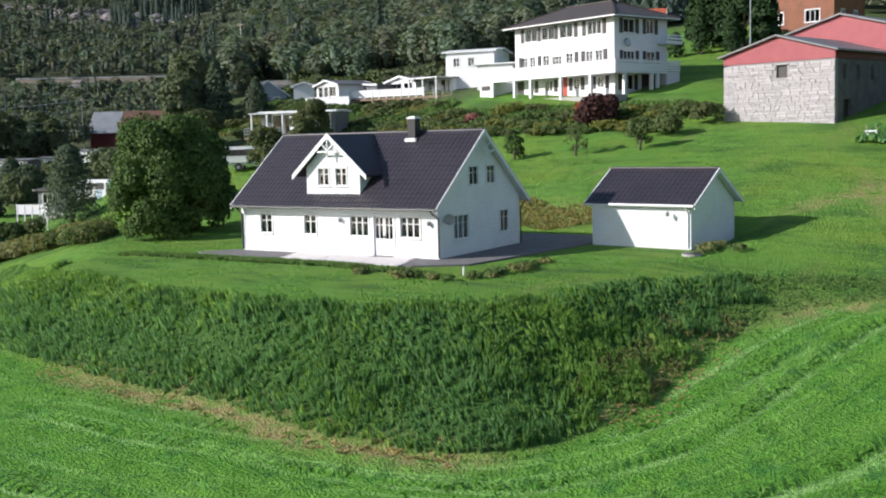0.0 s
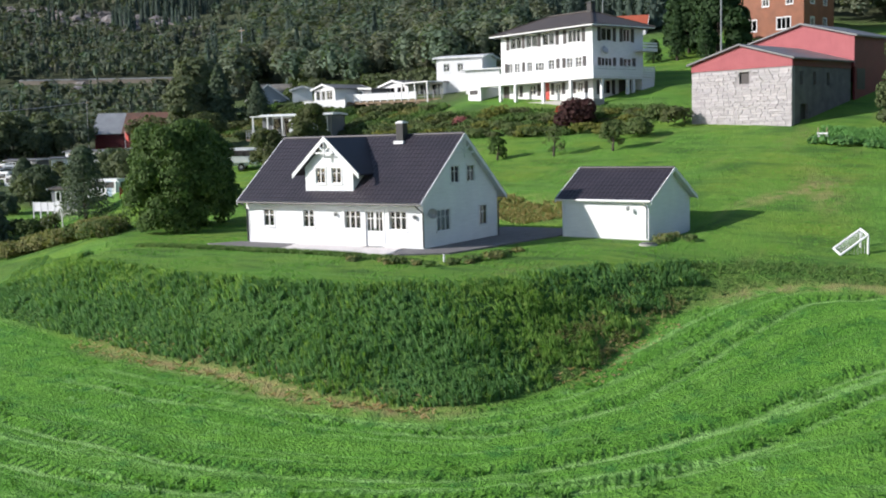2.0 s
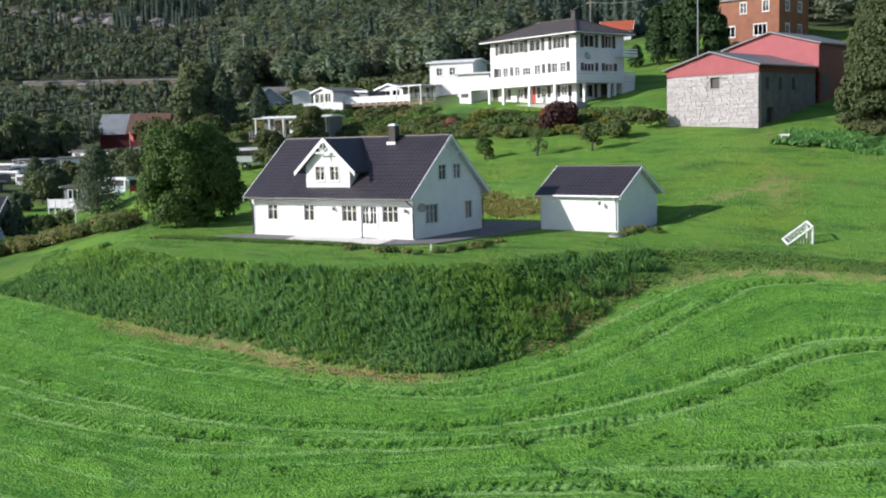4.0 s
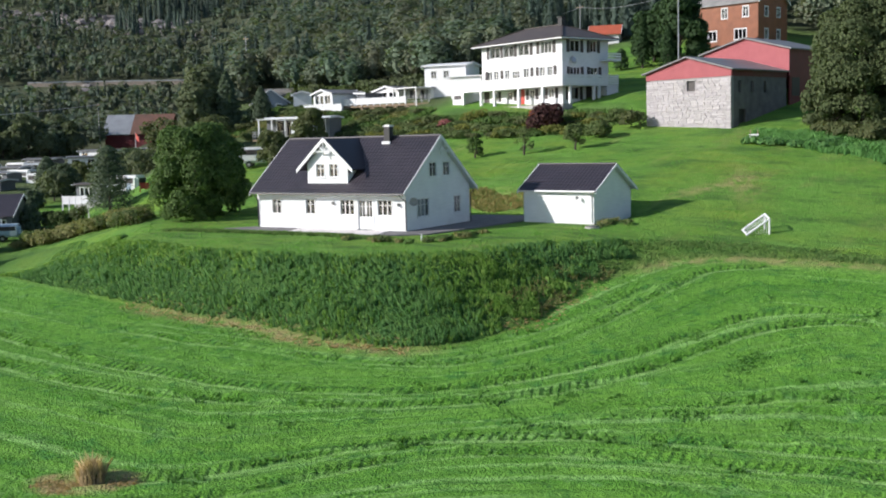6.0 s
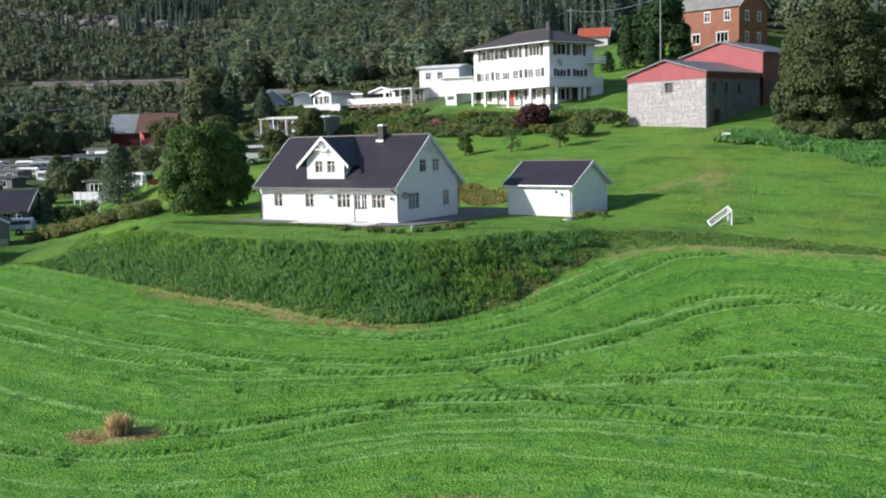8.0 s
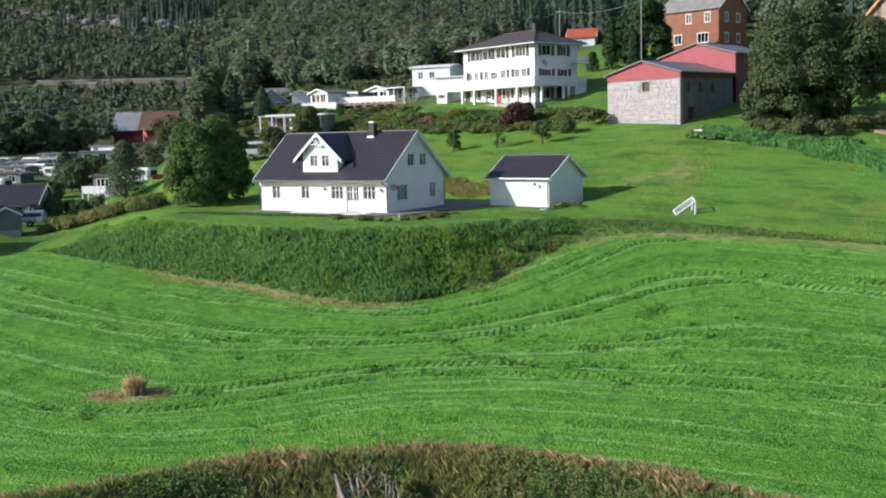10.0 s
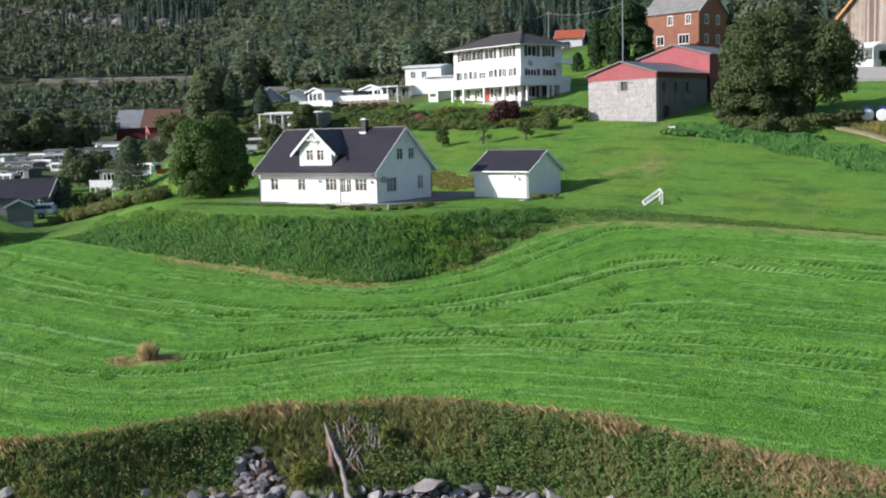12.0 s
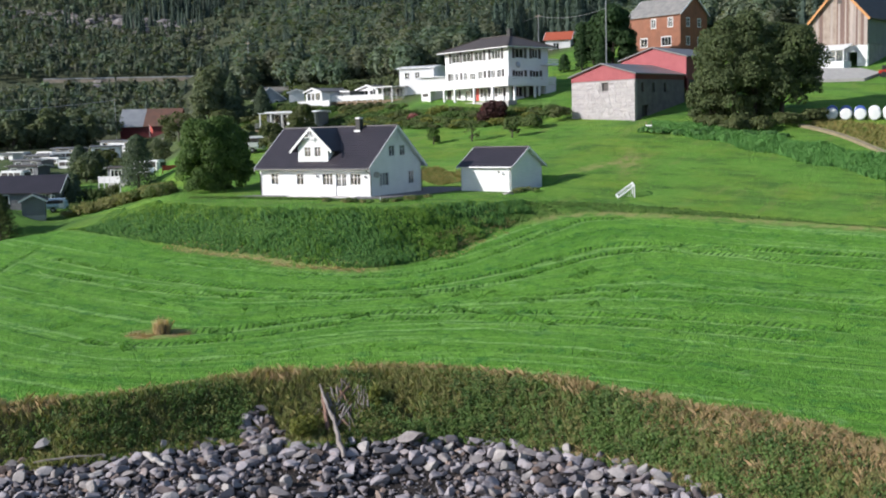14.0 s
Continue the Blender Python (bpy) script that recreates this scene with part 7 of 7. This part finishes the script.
# ragged darker rows thrown up beside the tyre tracks
x, y, z, _, df, al = scatter(120000, -20, 50, -42, 3, lambda x, y, db, df, ds, al: (df < 0.0) & (ds > 0.6))
off, _, _, deep = near_track(x, y)
k = (np.abs(off - 0.5 - 0.25 * rng.normal(0, 1, len(x))) < 0.25) & (rng.random(len(x)) < deep) & (drift(x, y, 0.5, 6) > -0.1)
tufts("track_grass", x[k], y[k], z[k], rng.uniform(0.08, 0.20, k.sum()), 0.03, 6, 1.3, GRASS_LAWN, "ragged grass ridges beside the tyre tracks")
# stubble of the hay field
x, y, z, _, df, al = scatter(56000, -32, 62, -52, 3, lambda x, y, db, df, ds, al: (df < 0.0) & (ds > 0.2))
d = drift(x, y, 0.6, 4)
row = np.sin(swath_at(x, y)[0] * 2.1 + 1.4 * drift(x, y, 0.08, 2))
k = ((d + 0.3 * row) > 0.0) & (np.abs(near_track(x, y)[0] + 0.1) > 0.3)
tufts("field_grass", x[k], y[k], z[k], 0.06 + 0.10 * np.clip(d[k] + 0.2, 0, 1), 0.03, 4, 1.0, GRASS_LAWN, "short bright green stubble of the hay field")
# thick dark clumps that the mower has missed, most of them between the tracks
CLOVER = leafy("field_clover", (0.078, 0.215, 0.038), (0.105, 0.265, 0.050), (0.160, 0.330, 0.100), 0.9, rise=0.9)
x, y, z, _, df, al = scatter(60000, -14, 50, -42, 0, lambda x, y, db, df, ds, al: (df < -0.8) & (ds > 0.8))
d, busy = drift(x, y, 0.55, 61), np.exp(-((swath_at(x, y)[0] - 9.5) / 6.0) ** 2)
k = d > 0.70 - 0.40 * busy * step(x, 4, 14) * step(-x, -40, -28)
tufts("field_clumps", x[k], y[k], z[k], rng.uniform(0.10, 0.26, k.sum()), 0.035, 6, 0.9, CLOVER, "thick dark green clumps left in the hay field")
# undergrowth below the cabins and through the garden, dry bank behind the yard
x, y, z, *_ = scatter(5500, -58, -29, 39.5, 50.5, lambda x, y, db, df, ds, al: (y < 51 + 0.08 * (x + 46)) & ((x < -49) | (y < 46)))
d = drift(x, y, 0.25, 31)
tufts("slope_grass", x[d > 0], y[d > 0], z[d > 0], 0.45 + 0.4 * d[d > 0], 0.06, 7, 0.7, GRASS_SHORE, "rank brownish undergrowth below the cabins")
tufts("slope_weeds", x[d <= 0], y[d <= 0], z[d <= 0], 0.45 - 0.4 * d[d <= 0], 0.06, 7, 0.7, RANK, "rank green undergrowth below the cabins")
x, y, z, *_ = scatter(7000, -33, -3.5, 35.5, 43.5, lambda x, y, db, df, ds, al: y > 36.5 + 0.6 * np.sin(x * 0.7))
tufts("garden_weeds", x, y, z, np.full(len(x), 0.4), 0.06, 4, 0.7, RANK, "leafy green undergrowth between garden shrubs")
BANK_MIX = leafy("tan_green_grass", (0.16, 0.20, 0.06), (0.28, 0.25, 0.10), (0.36, 0.28, 0.14), 0.8, rise=0.9)
x, y, z, *_ = scatter(2600, -6, 7, 13.4, 17.4, lambda x, y, db, df, ds, al: np.abs(y - 15.3 - 0.5 * np.sin(x)) < 1.3)
tufts("dry_bank_grass", x, y, z, np.full(len(x), 0.26), 0.025, 7, 0.9, BANK_MIX, "green and tan grass on the bank behind the yard")
for i, (bx, by, s) in enumerate(((20.0, 35.2, 1.5), (22.5, 34.4, 1.7), (25.0, 35.4, 1.6), (27.2, 37.4, 1.6), (18.4, 36.6, 1.3), (29.0, 40.0, 1.5))):
    shrub(at(bx, by, -0.1), s, s * 1.1, int(900 * s), 0.13, LEAF_DULL, "dull green bush at the foot of the tree", 400 + i, group="tree foot bushes")
# worn path down the slope beside the bales
bm = bmesh.new()
rows = []
for i in range(15):
    f = i / 14
    cx, cy = 28.5 + 14.5 * f, 37.4 - 12.0 * f + 0.8 * math.sin(f * 5)
    rows.append([bm.verts.new((cx + e * 0.2, cy + e * 0.22, ground_at(cx + e * 0.2, cy + e * 0.22) + 0.06)) for e in (-1, 0, 1)])
for u, v in zip(rows, rows[1:]):
    for c in range(2):
        bm.faces.new((u[c], u[c + 1], v[c + 1], v[c]))
bmesh.ops.recalc_face_normals(bm, faces=bm.faces)
bmesh.ops.solidify(bm, geom=bm.faces[:], thickness=0.25)
solo("path", bm, plain("worn_dirt", (0.28, 0.23, 0.15), (0.2, 0.18, 0.1), 1.5, 0.95), "pale worn dirt path on the slope", "path", kind="structure")
# brushwood at the edge of the wood behind the cabins
for i in range(46):
    x, y = rnd.uniform(-64, -31), rnd.uniform(57.5, 61.5)
    h = rnd.uniform(1.2, 2.4)
    shrub(at(x, y, -0.2), h, h * 0.8, 420, 0.17, (LEAF_BELT, LEAF_SHRUB, LEAF_BELT)[i % 3], "green brushwood at the edge of the wood", 700 + i, group="wood edge bushes")
# low weeds in the bed along the gravel and beside the garage
WEEDS = curve_points([(-1.5, -5.6), (1.8, -5.9), (4.0, -6.0), (5.5, -4.7), (5.9, -1.9), (5.4, 1.4)], 8)
for i in range(34):
    x, y = WEEDS[rnd.randrange(len(WEEDS))]
    if i >= 26:
        x, y = 12.0 + rnd.uniform(-0.9, 0.9), 8.2 + rnd.uniform(-1.2, 1.0)
    h = rnd.uniform(0.22, 0.5)
    shrub(at(x + rnd.uniform(-0.3, 0.3), y + rnd.uniform(-0.35, 0.35), -0.05), h, h * 1.2, 150, 0.07, (LEAF_SHRUB, RANK, GRASS_SHORE)[i % 3], "low weed clump beside the gravel", 800 + i, group="weed clumps")
# rank grass and nettles below the big tree
NETTLE = leafy("nettle_green", (0.075, 0.215, 0.060), (0.105, 0.270, 0.075), (0.16, 0.33, 0.11), 0.6, rise=0.8)
x, y, z, *_ = scatter(20000, 12.5, 48, 17, 36, lambda x, y, db, df, ds, al: (y > 34.0 - 0.5 * (x - 13) + 0.5 * np.sin(x * 0.9)) & (y < 39.0 - 0.46 * (x - 13) + 0.4 * np.sin(x)))
d = drift(x, y, 0.5, 17)
tufts("nettle_grass", x, y, z, 0.42 + 0.4 * np.clip(d + 0.2, 0, 1), 0.030, 8, 0.7, NETTLE, "rank tall grass and nettles below the trees")
# withered grass on the slope below the wrapped bales
x, y, z, *_ = scatter(5000, 29, 46, 26, 41, lambda x, y, db, df, ds, al: (y > 38.6 - 0.83 * (x - 28.5)) & (y < 41.2 - 0.2 * (x - 29)))
tufts("withered_grass", x, y, z, rng.uniform(0.2, 0.5, len(x)), 0.03, 6, 0.8, BANK_MIX, "withered tan grass below the wrapped bales")
# lawn edge and slope grass
x, y, z, *_ = scatter(7000, -20, 8, -5.2, -2.9, lambda x, y, db, df, ds, al: (db > 0.5) & (np.abs(y + 3.7 + 0.02 * (x + 6) ** 2 * (x > -4)) < 0.55))
tufts("lawn_edge_grass", x, y, z, np.full(len(x), 0.24), 0.03, 6, 0.8, RANK, "uncut grass edge before the gravel")
x, y, z, *_ = scatter(30000, -28, 45, -13, 36, lambda x, y, db, df, ds, al: (db > 0.3) & ~((x > -16) & (x < 4.5) & (y > -3.4) & (y < 13.5)) & ~((x > 3.5) & (x < 11.5) & (y > 7.5) & (y < 14.5)))
d = drift(x, y, 0.4, 8)
k = d > 0.0
tufts("lawn_grass", x[k], y[k], z[k], np.full(k.sum(), 0.10), 0.035, 5, 1.2, GRASS_LAWN, "mown lawn grass on the slope")
# shore bank: herbs, dry grass along the brow
FRINGE = leafy("reddish_dry_grass", (0.38, 0.27, 0.175), (0.53, 0.395, 0.265), (0.24, 0.22, 0.12), 0.6, rise=1.0)
HERB = leafy("herb_leaves", (0.10, 0.19, 0.06), (0.13, 0.215, 0.07), (0.18, 0.22, 0.09), 0.5, rise=0.7)
HERB_DARK = leafy("nettle_leaves", (0.055, 0.115, 0.042), (0.080, 0.150, 0.055), (0.13, 0.18, 0.07), 0.6, rise=0.6)


def in_scree(x, y):
    u, v = (x - 25.3) * 0.83 - (y + 41.4) * 0.55, (x - 25.3) * 0.55 + (y + 41.4) * 0.83
    return (u / 1.9) ** 2 + (v / 1.0) ** 2 < 1


x, y, z, ds, *_ = scatter(84000, 8, 62, -60, -28, lambda x, y, db, df, ds, al: (ds < 0.15 + 2.6 * step(x, 42, 50)) & (ds > -bank_width(x) - 0.3) & ~in_scree(x, y))
d = drift(x, y, 0.3, 12)
fringe = 0.35 + 1.1 * np.clip(d, -0.3, 1) + 1.2 * step(x, 39, 45) + 0.35 * np.exp(-((x - 28) / 4) ** 2) + 0.4 * np.exp(-((x - 14) / 2) ** 2)
low = (ds > -fringe) & (rng.random(len(x)) < 0.8) | (ds < -bank_width(x) + 0.5) & (x > 38) & (rng.random(len(x)) < 0.4)
tufts("shore_dry_grass", x[low], y[low], z[low], 0.30 + 0.2 * d[low] + 0.25 * rng.random(low.sum()) ** 3, 0.014, 8, 0.9, FRINGE, "dry reddish brown grass along the shore bank brow")
green = ~low & (drift(x, y, 0.25, 15) + 0.35 * step(x, 27, 33) + 0.2 * rng.normal(0, 1, len(x)) > 0.12)
low |= green
tufts("shore_grass", x[~low], y[~low], z[~low], 0.46 + 0.25 * d[~low], 0.018, 7, 0.6, GRASS_SHORE, "rank olive and brown grass on the shore bank")
tufts("shore_weeds", x[green], y[green], z[green], 0.34 + 0.2 * d[green], 0.024, 7, 0.9, HERB, "leafy green weeds on the shore bank")
x, y, z, ds, *_ = scatter(42000, 8, 62, -60, -28, lambda x, y, db, df, ds, al: (ds < -0.9) & (ds > -bank_width(x) + 0.3) & ~in_scree(x, y))
d = drift(x, y, 0.25, 15) + 0.35 * step(x, 27, 33) - 0.15
k = (d + 0.16 * rng.normal(0, 1, len(x)) > 0.0) & (np.hypot(x - 27.6, y + 38.2) > 1.5) & (np.abs((x - 27.6) * 0.75 + (y + 38.6) * 0.66) > 0.5 - 9.0 * ((x < 26) | (x > 31)))
x, y, z, d = x[k], y[k], z[k], d[k]
tone = drift(x, y, 0.7, 77) + 0.2 * rng.normal(0, 1, len(x))
for k, mat, label in ((tone > 0.05, HERB, "dense leafy green herbs on the shore bank"), ((tone <= 0.05) & (tone > -0.3), HERB_DARK, "dark leafy nettles on the shore bank"), (tone <= -0.3, GRASS_SHORE, "withered brownish herbs on the shore bank")):
    n, m_ = k.sum(), 26
    size = np.repeat(rng.uniform(0.5, 1.25, n), m_)
    px = np.repeat(x[k], m_) + rng.normal(0, 0.17, n * m_) * size
    py = np.repeat(y[k], m_) + rng.normal(0, 0.17, n * m_) * size
    pz = np.repeat(z[k] + 0.12 * np.clip(d[k], 0, 1), m_) + rng.uniform(0.05, 0.62, n * m_) * size
    me = mesh_from("shore_herbs", leaf_quads(np.stack([px, py, pz], 1), np.tile((-0.25, -0.45, 0.8), (len(px), 1)), 0.055), quads(len(px)))
    me.materials.append(mat)
    tagged(new("shore_herbs", me), label, "herbs", kind="stuff")
shrub(at(27.0, -40.2, -0.2), 1.3, 0.8, 900, 0.08, LEAF_YELLOW, "bright yellow green bush among shore stones", 41, group="")
shrub(at(28.7, -36.6, -0.2), 1.2, 0.5, 600, 0.08, LEAF_YELLOW, "bright green sapling beside driftwood", 42, group="")
# dry tuft on a patch of mown straw in the field
tx, ty = 11.4, -35.5
a = rng.uniform(0, 6.283, 200)
r = 0.42 * np.sqrt(rng.uniform(0, 1, 200))
x, y = tx + np.cos(a) * r, ty + np.sin(a) * r
tufts("dry_tussock", x, y, lay(x, y)[0], rng.uniform(0.55, 1.25, len(x)) * (1.1 - 0.5 * r / 0.42), 0.016, 8, 0.45, GRASS_DRY, "dry brown tussock standing in the green field")
a = rng.uniform(0, 6.283, 700)
r = np.sqrt(rng.uniform(0, 1, 700))
u, v = np.cos(a) * r * 2.0, np.sin(a) * r * 1.15
x, y = tx - 0.1 + u * 0.82 - v * 0.57, ty - 0.3 + u * 0.57 + v * 0.82
tufts("cut_straw", x, y, lay(x, y)[0], np.full(700, 0.07), 0.022, 5, 2.4, GRASS_DRY, "ring of pale cut straw round the tussock")


# ---- the stony shore ----
def stones(name, places, mat, label, detail=1):
    base = bmesh.new()
    bmesh.ops.create_icosphere(base, subdivisions=detail, radius=1.0)
    bv = np.array([v.co[:] for v in base.verts])
    bf = np.array([[v.index for v in f.verts] for f in base.faces])
    base.free()
    vs, fs = [], []
    for i, (x, y, z, s) in enumerate(places):
        v = bv.copy()
        for _ in range(13 if detail > 3 else 9):
            n = rng.normal(0, 1, 3)
            n /= np.linalg.norm(n)
            lim = rng.uniform(0.30, 0.62)
            over = np.maximum(v @ n - lim, 0)
            v -= over[:, None] * n * 0.92
        v *= np.array((rng.uniform(0.8, 1.5), rng.uniform(0.75, 1.1), rng.uniform(0.55, 0.95))) * s
        t, u = rng.uniform(0, 6.283), rng.normal(0, 0.35)
        rz = np.array(((math.cos(t), -math.sin(t), 0), (math.sin(t), math.cos(t), 0), (0, 0, 1)))
        rx = np.array(((1, 0, 0), (0, math.cos(u), -math.sin(u)), (0, math.sin(u), math.cos(u))))
        vs.append(v @ rx.T @ rz.T + (x, y, z))
        fs.append(bf + i * len(bv))
    me = mesh_from(name, np.vstack(vs), np.vstack(fs))
    me.polygons.foreach_set("use_smooth", [detail > 5] * len(me.polygons))
    me.materials.append(mat)
    return me


def stone_material():
    m, t, p = material("mixed_shore_stone")
    geo = t.nodes.new("ShaderNodeNewGeometry")
    grain, blot = noise_of(t, 10, 4), noise_of(t, 2.2, 3)
    c = mixed(t, geo.outputs["Random Per Island"], (0.050, 0.045, 0.052), (0.30, 0.28, 0.305))
    turn = t.nodes.new("ShaderNodeMath")
    turn.operation = "PINGPONG"
    turn.inputs[1].default_value = 0.13
    t.links.new(geo.outputs["Random Per Island"], turn.inputs[0])
    c = mixed(t, ramp(t, turn.outputs[0], 0.095, 0.12), c, mixed(t, 1.0, c, (1.0, 0.80, 0.62), "MULTIPLY"))
    c = mixed(t, ramp(t, blot, 0.5, 0.7), c, mixed(t, 1.0, c, (0.78, 0.68, 0.64), "MULTIPLY"))
    c = mixed(t, ramp(t, grain, 0.5, 0.8), c, mixed(t, 1.0, c, (0.65, 0.65, 0.66), "MULTIPLY"))
    t.links.new(c, p.inputs["Base Color"])
    p.inputs["Roughness"].default_value = 0.85
    bumped(t, p, grain, 0.5, 0.03)
    return m


STONES = stone_material()
x, y, z, ds, *_ = scatter(60000, 10, 58, -64, -30, lambda x, y, db, df, ds, al: (ds < -bank_width(x) + 0.4) & (ds > -11.5))
wet = drift(x, y, 0.33, 44) > 0.30 + 0.5 * step(ds + bank_width(x), -4.0, -1.0)
k = (rng.random(len(x)) < np.clip((-ds - bank_width(x) + 0.5) / 0.8, 0, 1)) & (~wet | (rng.random(len(x)) < 0.15))
x, y, z = x[k], y[k], z[k]
s = rng.uniform(0.12, 0.25, len(x))
few = rng.random(len(x)) < 0.16
s = np.where(few, rng.uniform(0.27, 0.50, len(x)), s)
order = np.argsort(-s[:8200])
kept, cells = [], {}
for i in order:
    cx, cy = int(x[i] * 2), int(y[i] * 2)
    if all(math.hypot(x[i] - x[j], y[i] - y[j]) > 0.54 * (s[i] + s[j]) for ex in (-2, -1, 0, 1, 2) for ey in (-2, -1, 0, 1, 2) for j in cells.get((cx + ex, cy + ey), ())):
        cells.setdefault((cx, cy), []).append(i)
        kept.append(i)
me = stones("shore_stones", np.stack([x, y, z + s * 0.32, s], 1)[kept[280:]], STONES, "", 2)
bed = tagged(new("shore_stones", me), "grey, mauve and brown rounded shore stones", "stones", kind="stuff")
shapes = [stones("stone", [(0, 0, 0, 1.0)], (STONES, ROCK, STONES, ROCK_PALE)[i % 4], "", 2) for i in range(28)]
for i in kept[:280]:
    ob = new("stone", rnd.choice(shapes))
    ob.parent = bed
    ob.location = (x[i], y[i], z[i] + s[i] * 0.3)
    ob.rotation_euler = (0, 0, rnd.uniform(0, 6.283))
    ob.scale = (s[i], s[i], s[i])
# small shingle that fills the gaps
x, y, z, ds, *_ = scatter(16000, 12, 56, -60, -32, lambda x, y, db, df, ds, al: (ds < -bank_width(x) + 0.1) & (ds > -9.5))
s = rng.uniform(0.05, 0.12, len(x))
me = stones("shore_shingle", np.stack([x, y, z + s * 0.3, s], 1)[:4500], STONES, "", 1)
tagged(new("shore_shingle", me), "small dark grey shingle between larger stones", "stones", kind="stuff")
# broken stones that climb the bank beside the driftwood
x, y, z, ds, *_ = scatter(900, 22.8, 27.8, -44, -39, lambda x, y, db, df, ds, al: in_scree(x, y))
s = rng.uniform(0.16, 0.40, len(x))
me = stones("bank_stones", np.stack([x, y, z + 0.12, s], 1)[:90], STONES, "", 2)
tagged(new("bank_stones", me), "grey broken stones on the shore bank", "stones", kind="stuff")
for x, y, dz, s, tall, mat, label in ((36.7, -37.6, 0.35, 0.5, 1.5, ROCK_PALE, "pale upright pointed boulder among shore stones"), (17.2, -48.2, 0.3, 0.6, 0.95, ROCK_PALE, "pale round boulder on the shore bank"), (42.7, -37.2, 0.2, 0.62, 0.75, ROCK_PALE, "large pale flat boulder at the bank foot"), (44.6, -37.2, 0.2, 0.55, 0.85, ROCK_PALE, "pale rounded boulder at the bank foot"), (38.9, -37.4, 0.15, 0.6, 0.75, ROCK, "brownish boulder at the bank foot"), (40.4, -37.3, 0.15, 0.55, 0.7, ROCK, "grey low boulder at the bank foot"), (31.8, -37.6, 0.45, 0.95, 0.55, ROCK, "dark flat rock slab on the shore"), (33.3, -37.9, 0.3, 0.42, 1.2, ROCK, "grey boulder beside the rock slab")):
    me = stones("boulder", [(0, 0, 0, s)], mat, label, 4)
    ob = new("boulder", me)
    ob.matrix_world = at(x, y, dz) @ Matrix.Diagonal((1, 1, tall, 1))
    tagged(ob, label, "boulder", "boulders")

# driftwood
def log(p, q, r, mat, label, group="driftwood"):
    p, q = Vector(p), Vector(q)
    rr = random.Random(int(p.x * 100))
    pts = [p.lerp(q, i / 6) + Vector((rr.uniform(-1, 1), rr.uniform(-1, 1), rr.uniform(-1, 1))) * r * 0.5 for i in range(7)]
    return solo("driftwood", rod(bmesh.new(), pts, [r * f for f in (0.75, 1, 0.95, 0.9, 0.8, 0.7, 0.45)], 8), mat, label, "driftwood", group=group)


def on(x, y, dz):
    return (x, y, ground_at(x, y) + dz)


def lying(p, q, r, mat, label, lift=0.2, drop=0.2):
    return log(on(*p, lift), on(*q, drop), r, mat, label)


lying((30.2, -41.1), (27.6, -38.8), 0.13, DRIFT, "long bleached driftwood log lying down the bank", 0.3, 0.45)
lying((28.0, -39.6), (26.3, -38.0), 0.12, DRIFT_RED, "dark reddish driftwood log lying down the bank", 0.25, 0.45)
lying((27.9, -39.1), (26.0, -37.8), 0.11, DRIFT, "bleached driftwood log lying down the bank", 0.45, 0.5)
for i in range(62):
    x, y = 27.5 + rnd.uniform(-0.9, 1.0), -37.8 + rnd.uniform(-1.1, 0.9)
    a, l = rnd.gauss(-0.9, 0.6), rnd.uniform(0.25, 0.7)
    h = rnd.uniform(0.08, 0.34)
    lying((x - math.cos(a) * l, y - math.sin(a) * l), (x + math.cos(a) * l, y + math.sin(a) * l), rnd.uniform(0.03, 0.065), rnd.choice((DRIFT, DRIFT, DRIFT_RED, DRIFT_DARK)), "broken driftwood piece in a heap", h, h + rnd.uniform(-0.1, 0.1))
for i in range(4):
    x, y = 27.8 + i * 0.17, -36.9 + rnd.uniform(-0.2, 0.2)
    lying((x + 0.35, y - 0.5), (x - 0.3 + rnd.uniform(-0.15, 0.15), y + 0.35), 0.06, DRIFT, "bleached split driftwood stave in a heap", 0.3, 0.35)
lying((21.9, -46.1), (23.8, -46.4), 0.16, ROCK_PALE, "short pale driftwood log on the stones", 0.4, 0.35)
lying((17.9, -49.4), (20.3, -47.2), 0.07, DRIFT, "thin grey driftwood stick on the stones", 0.4, 0.4)
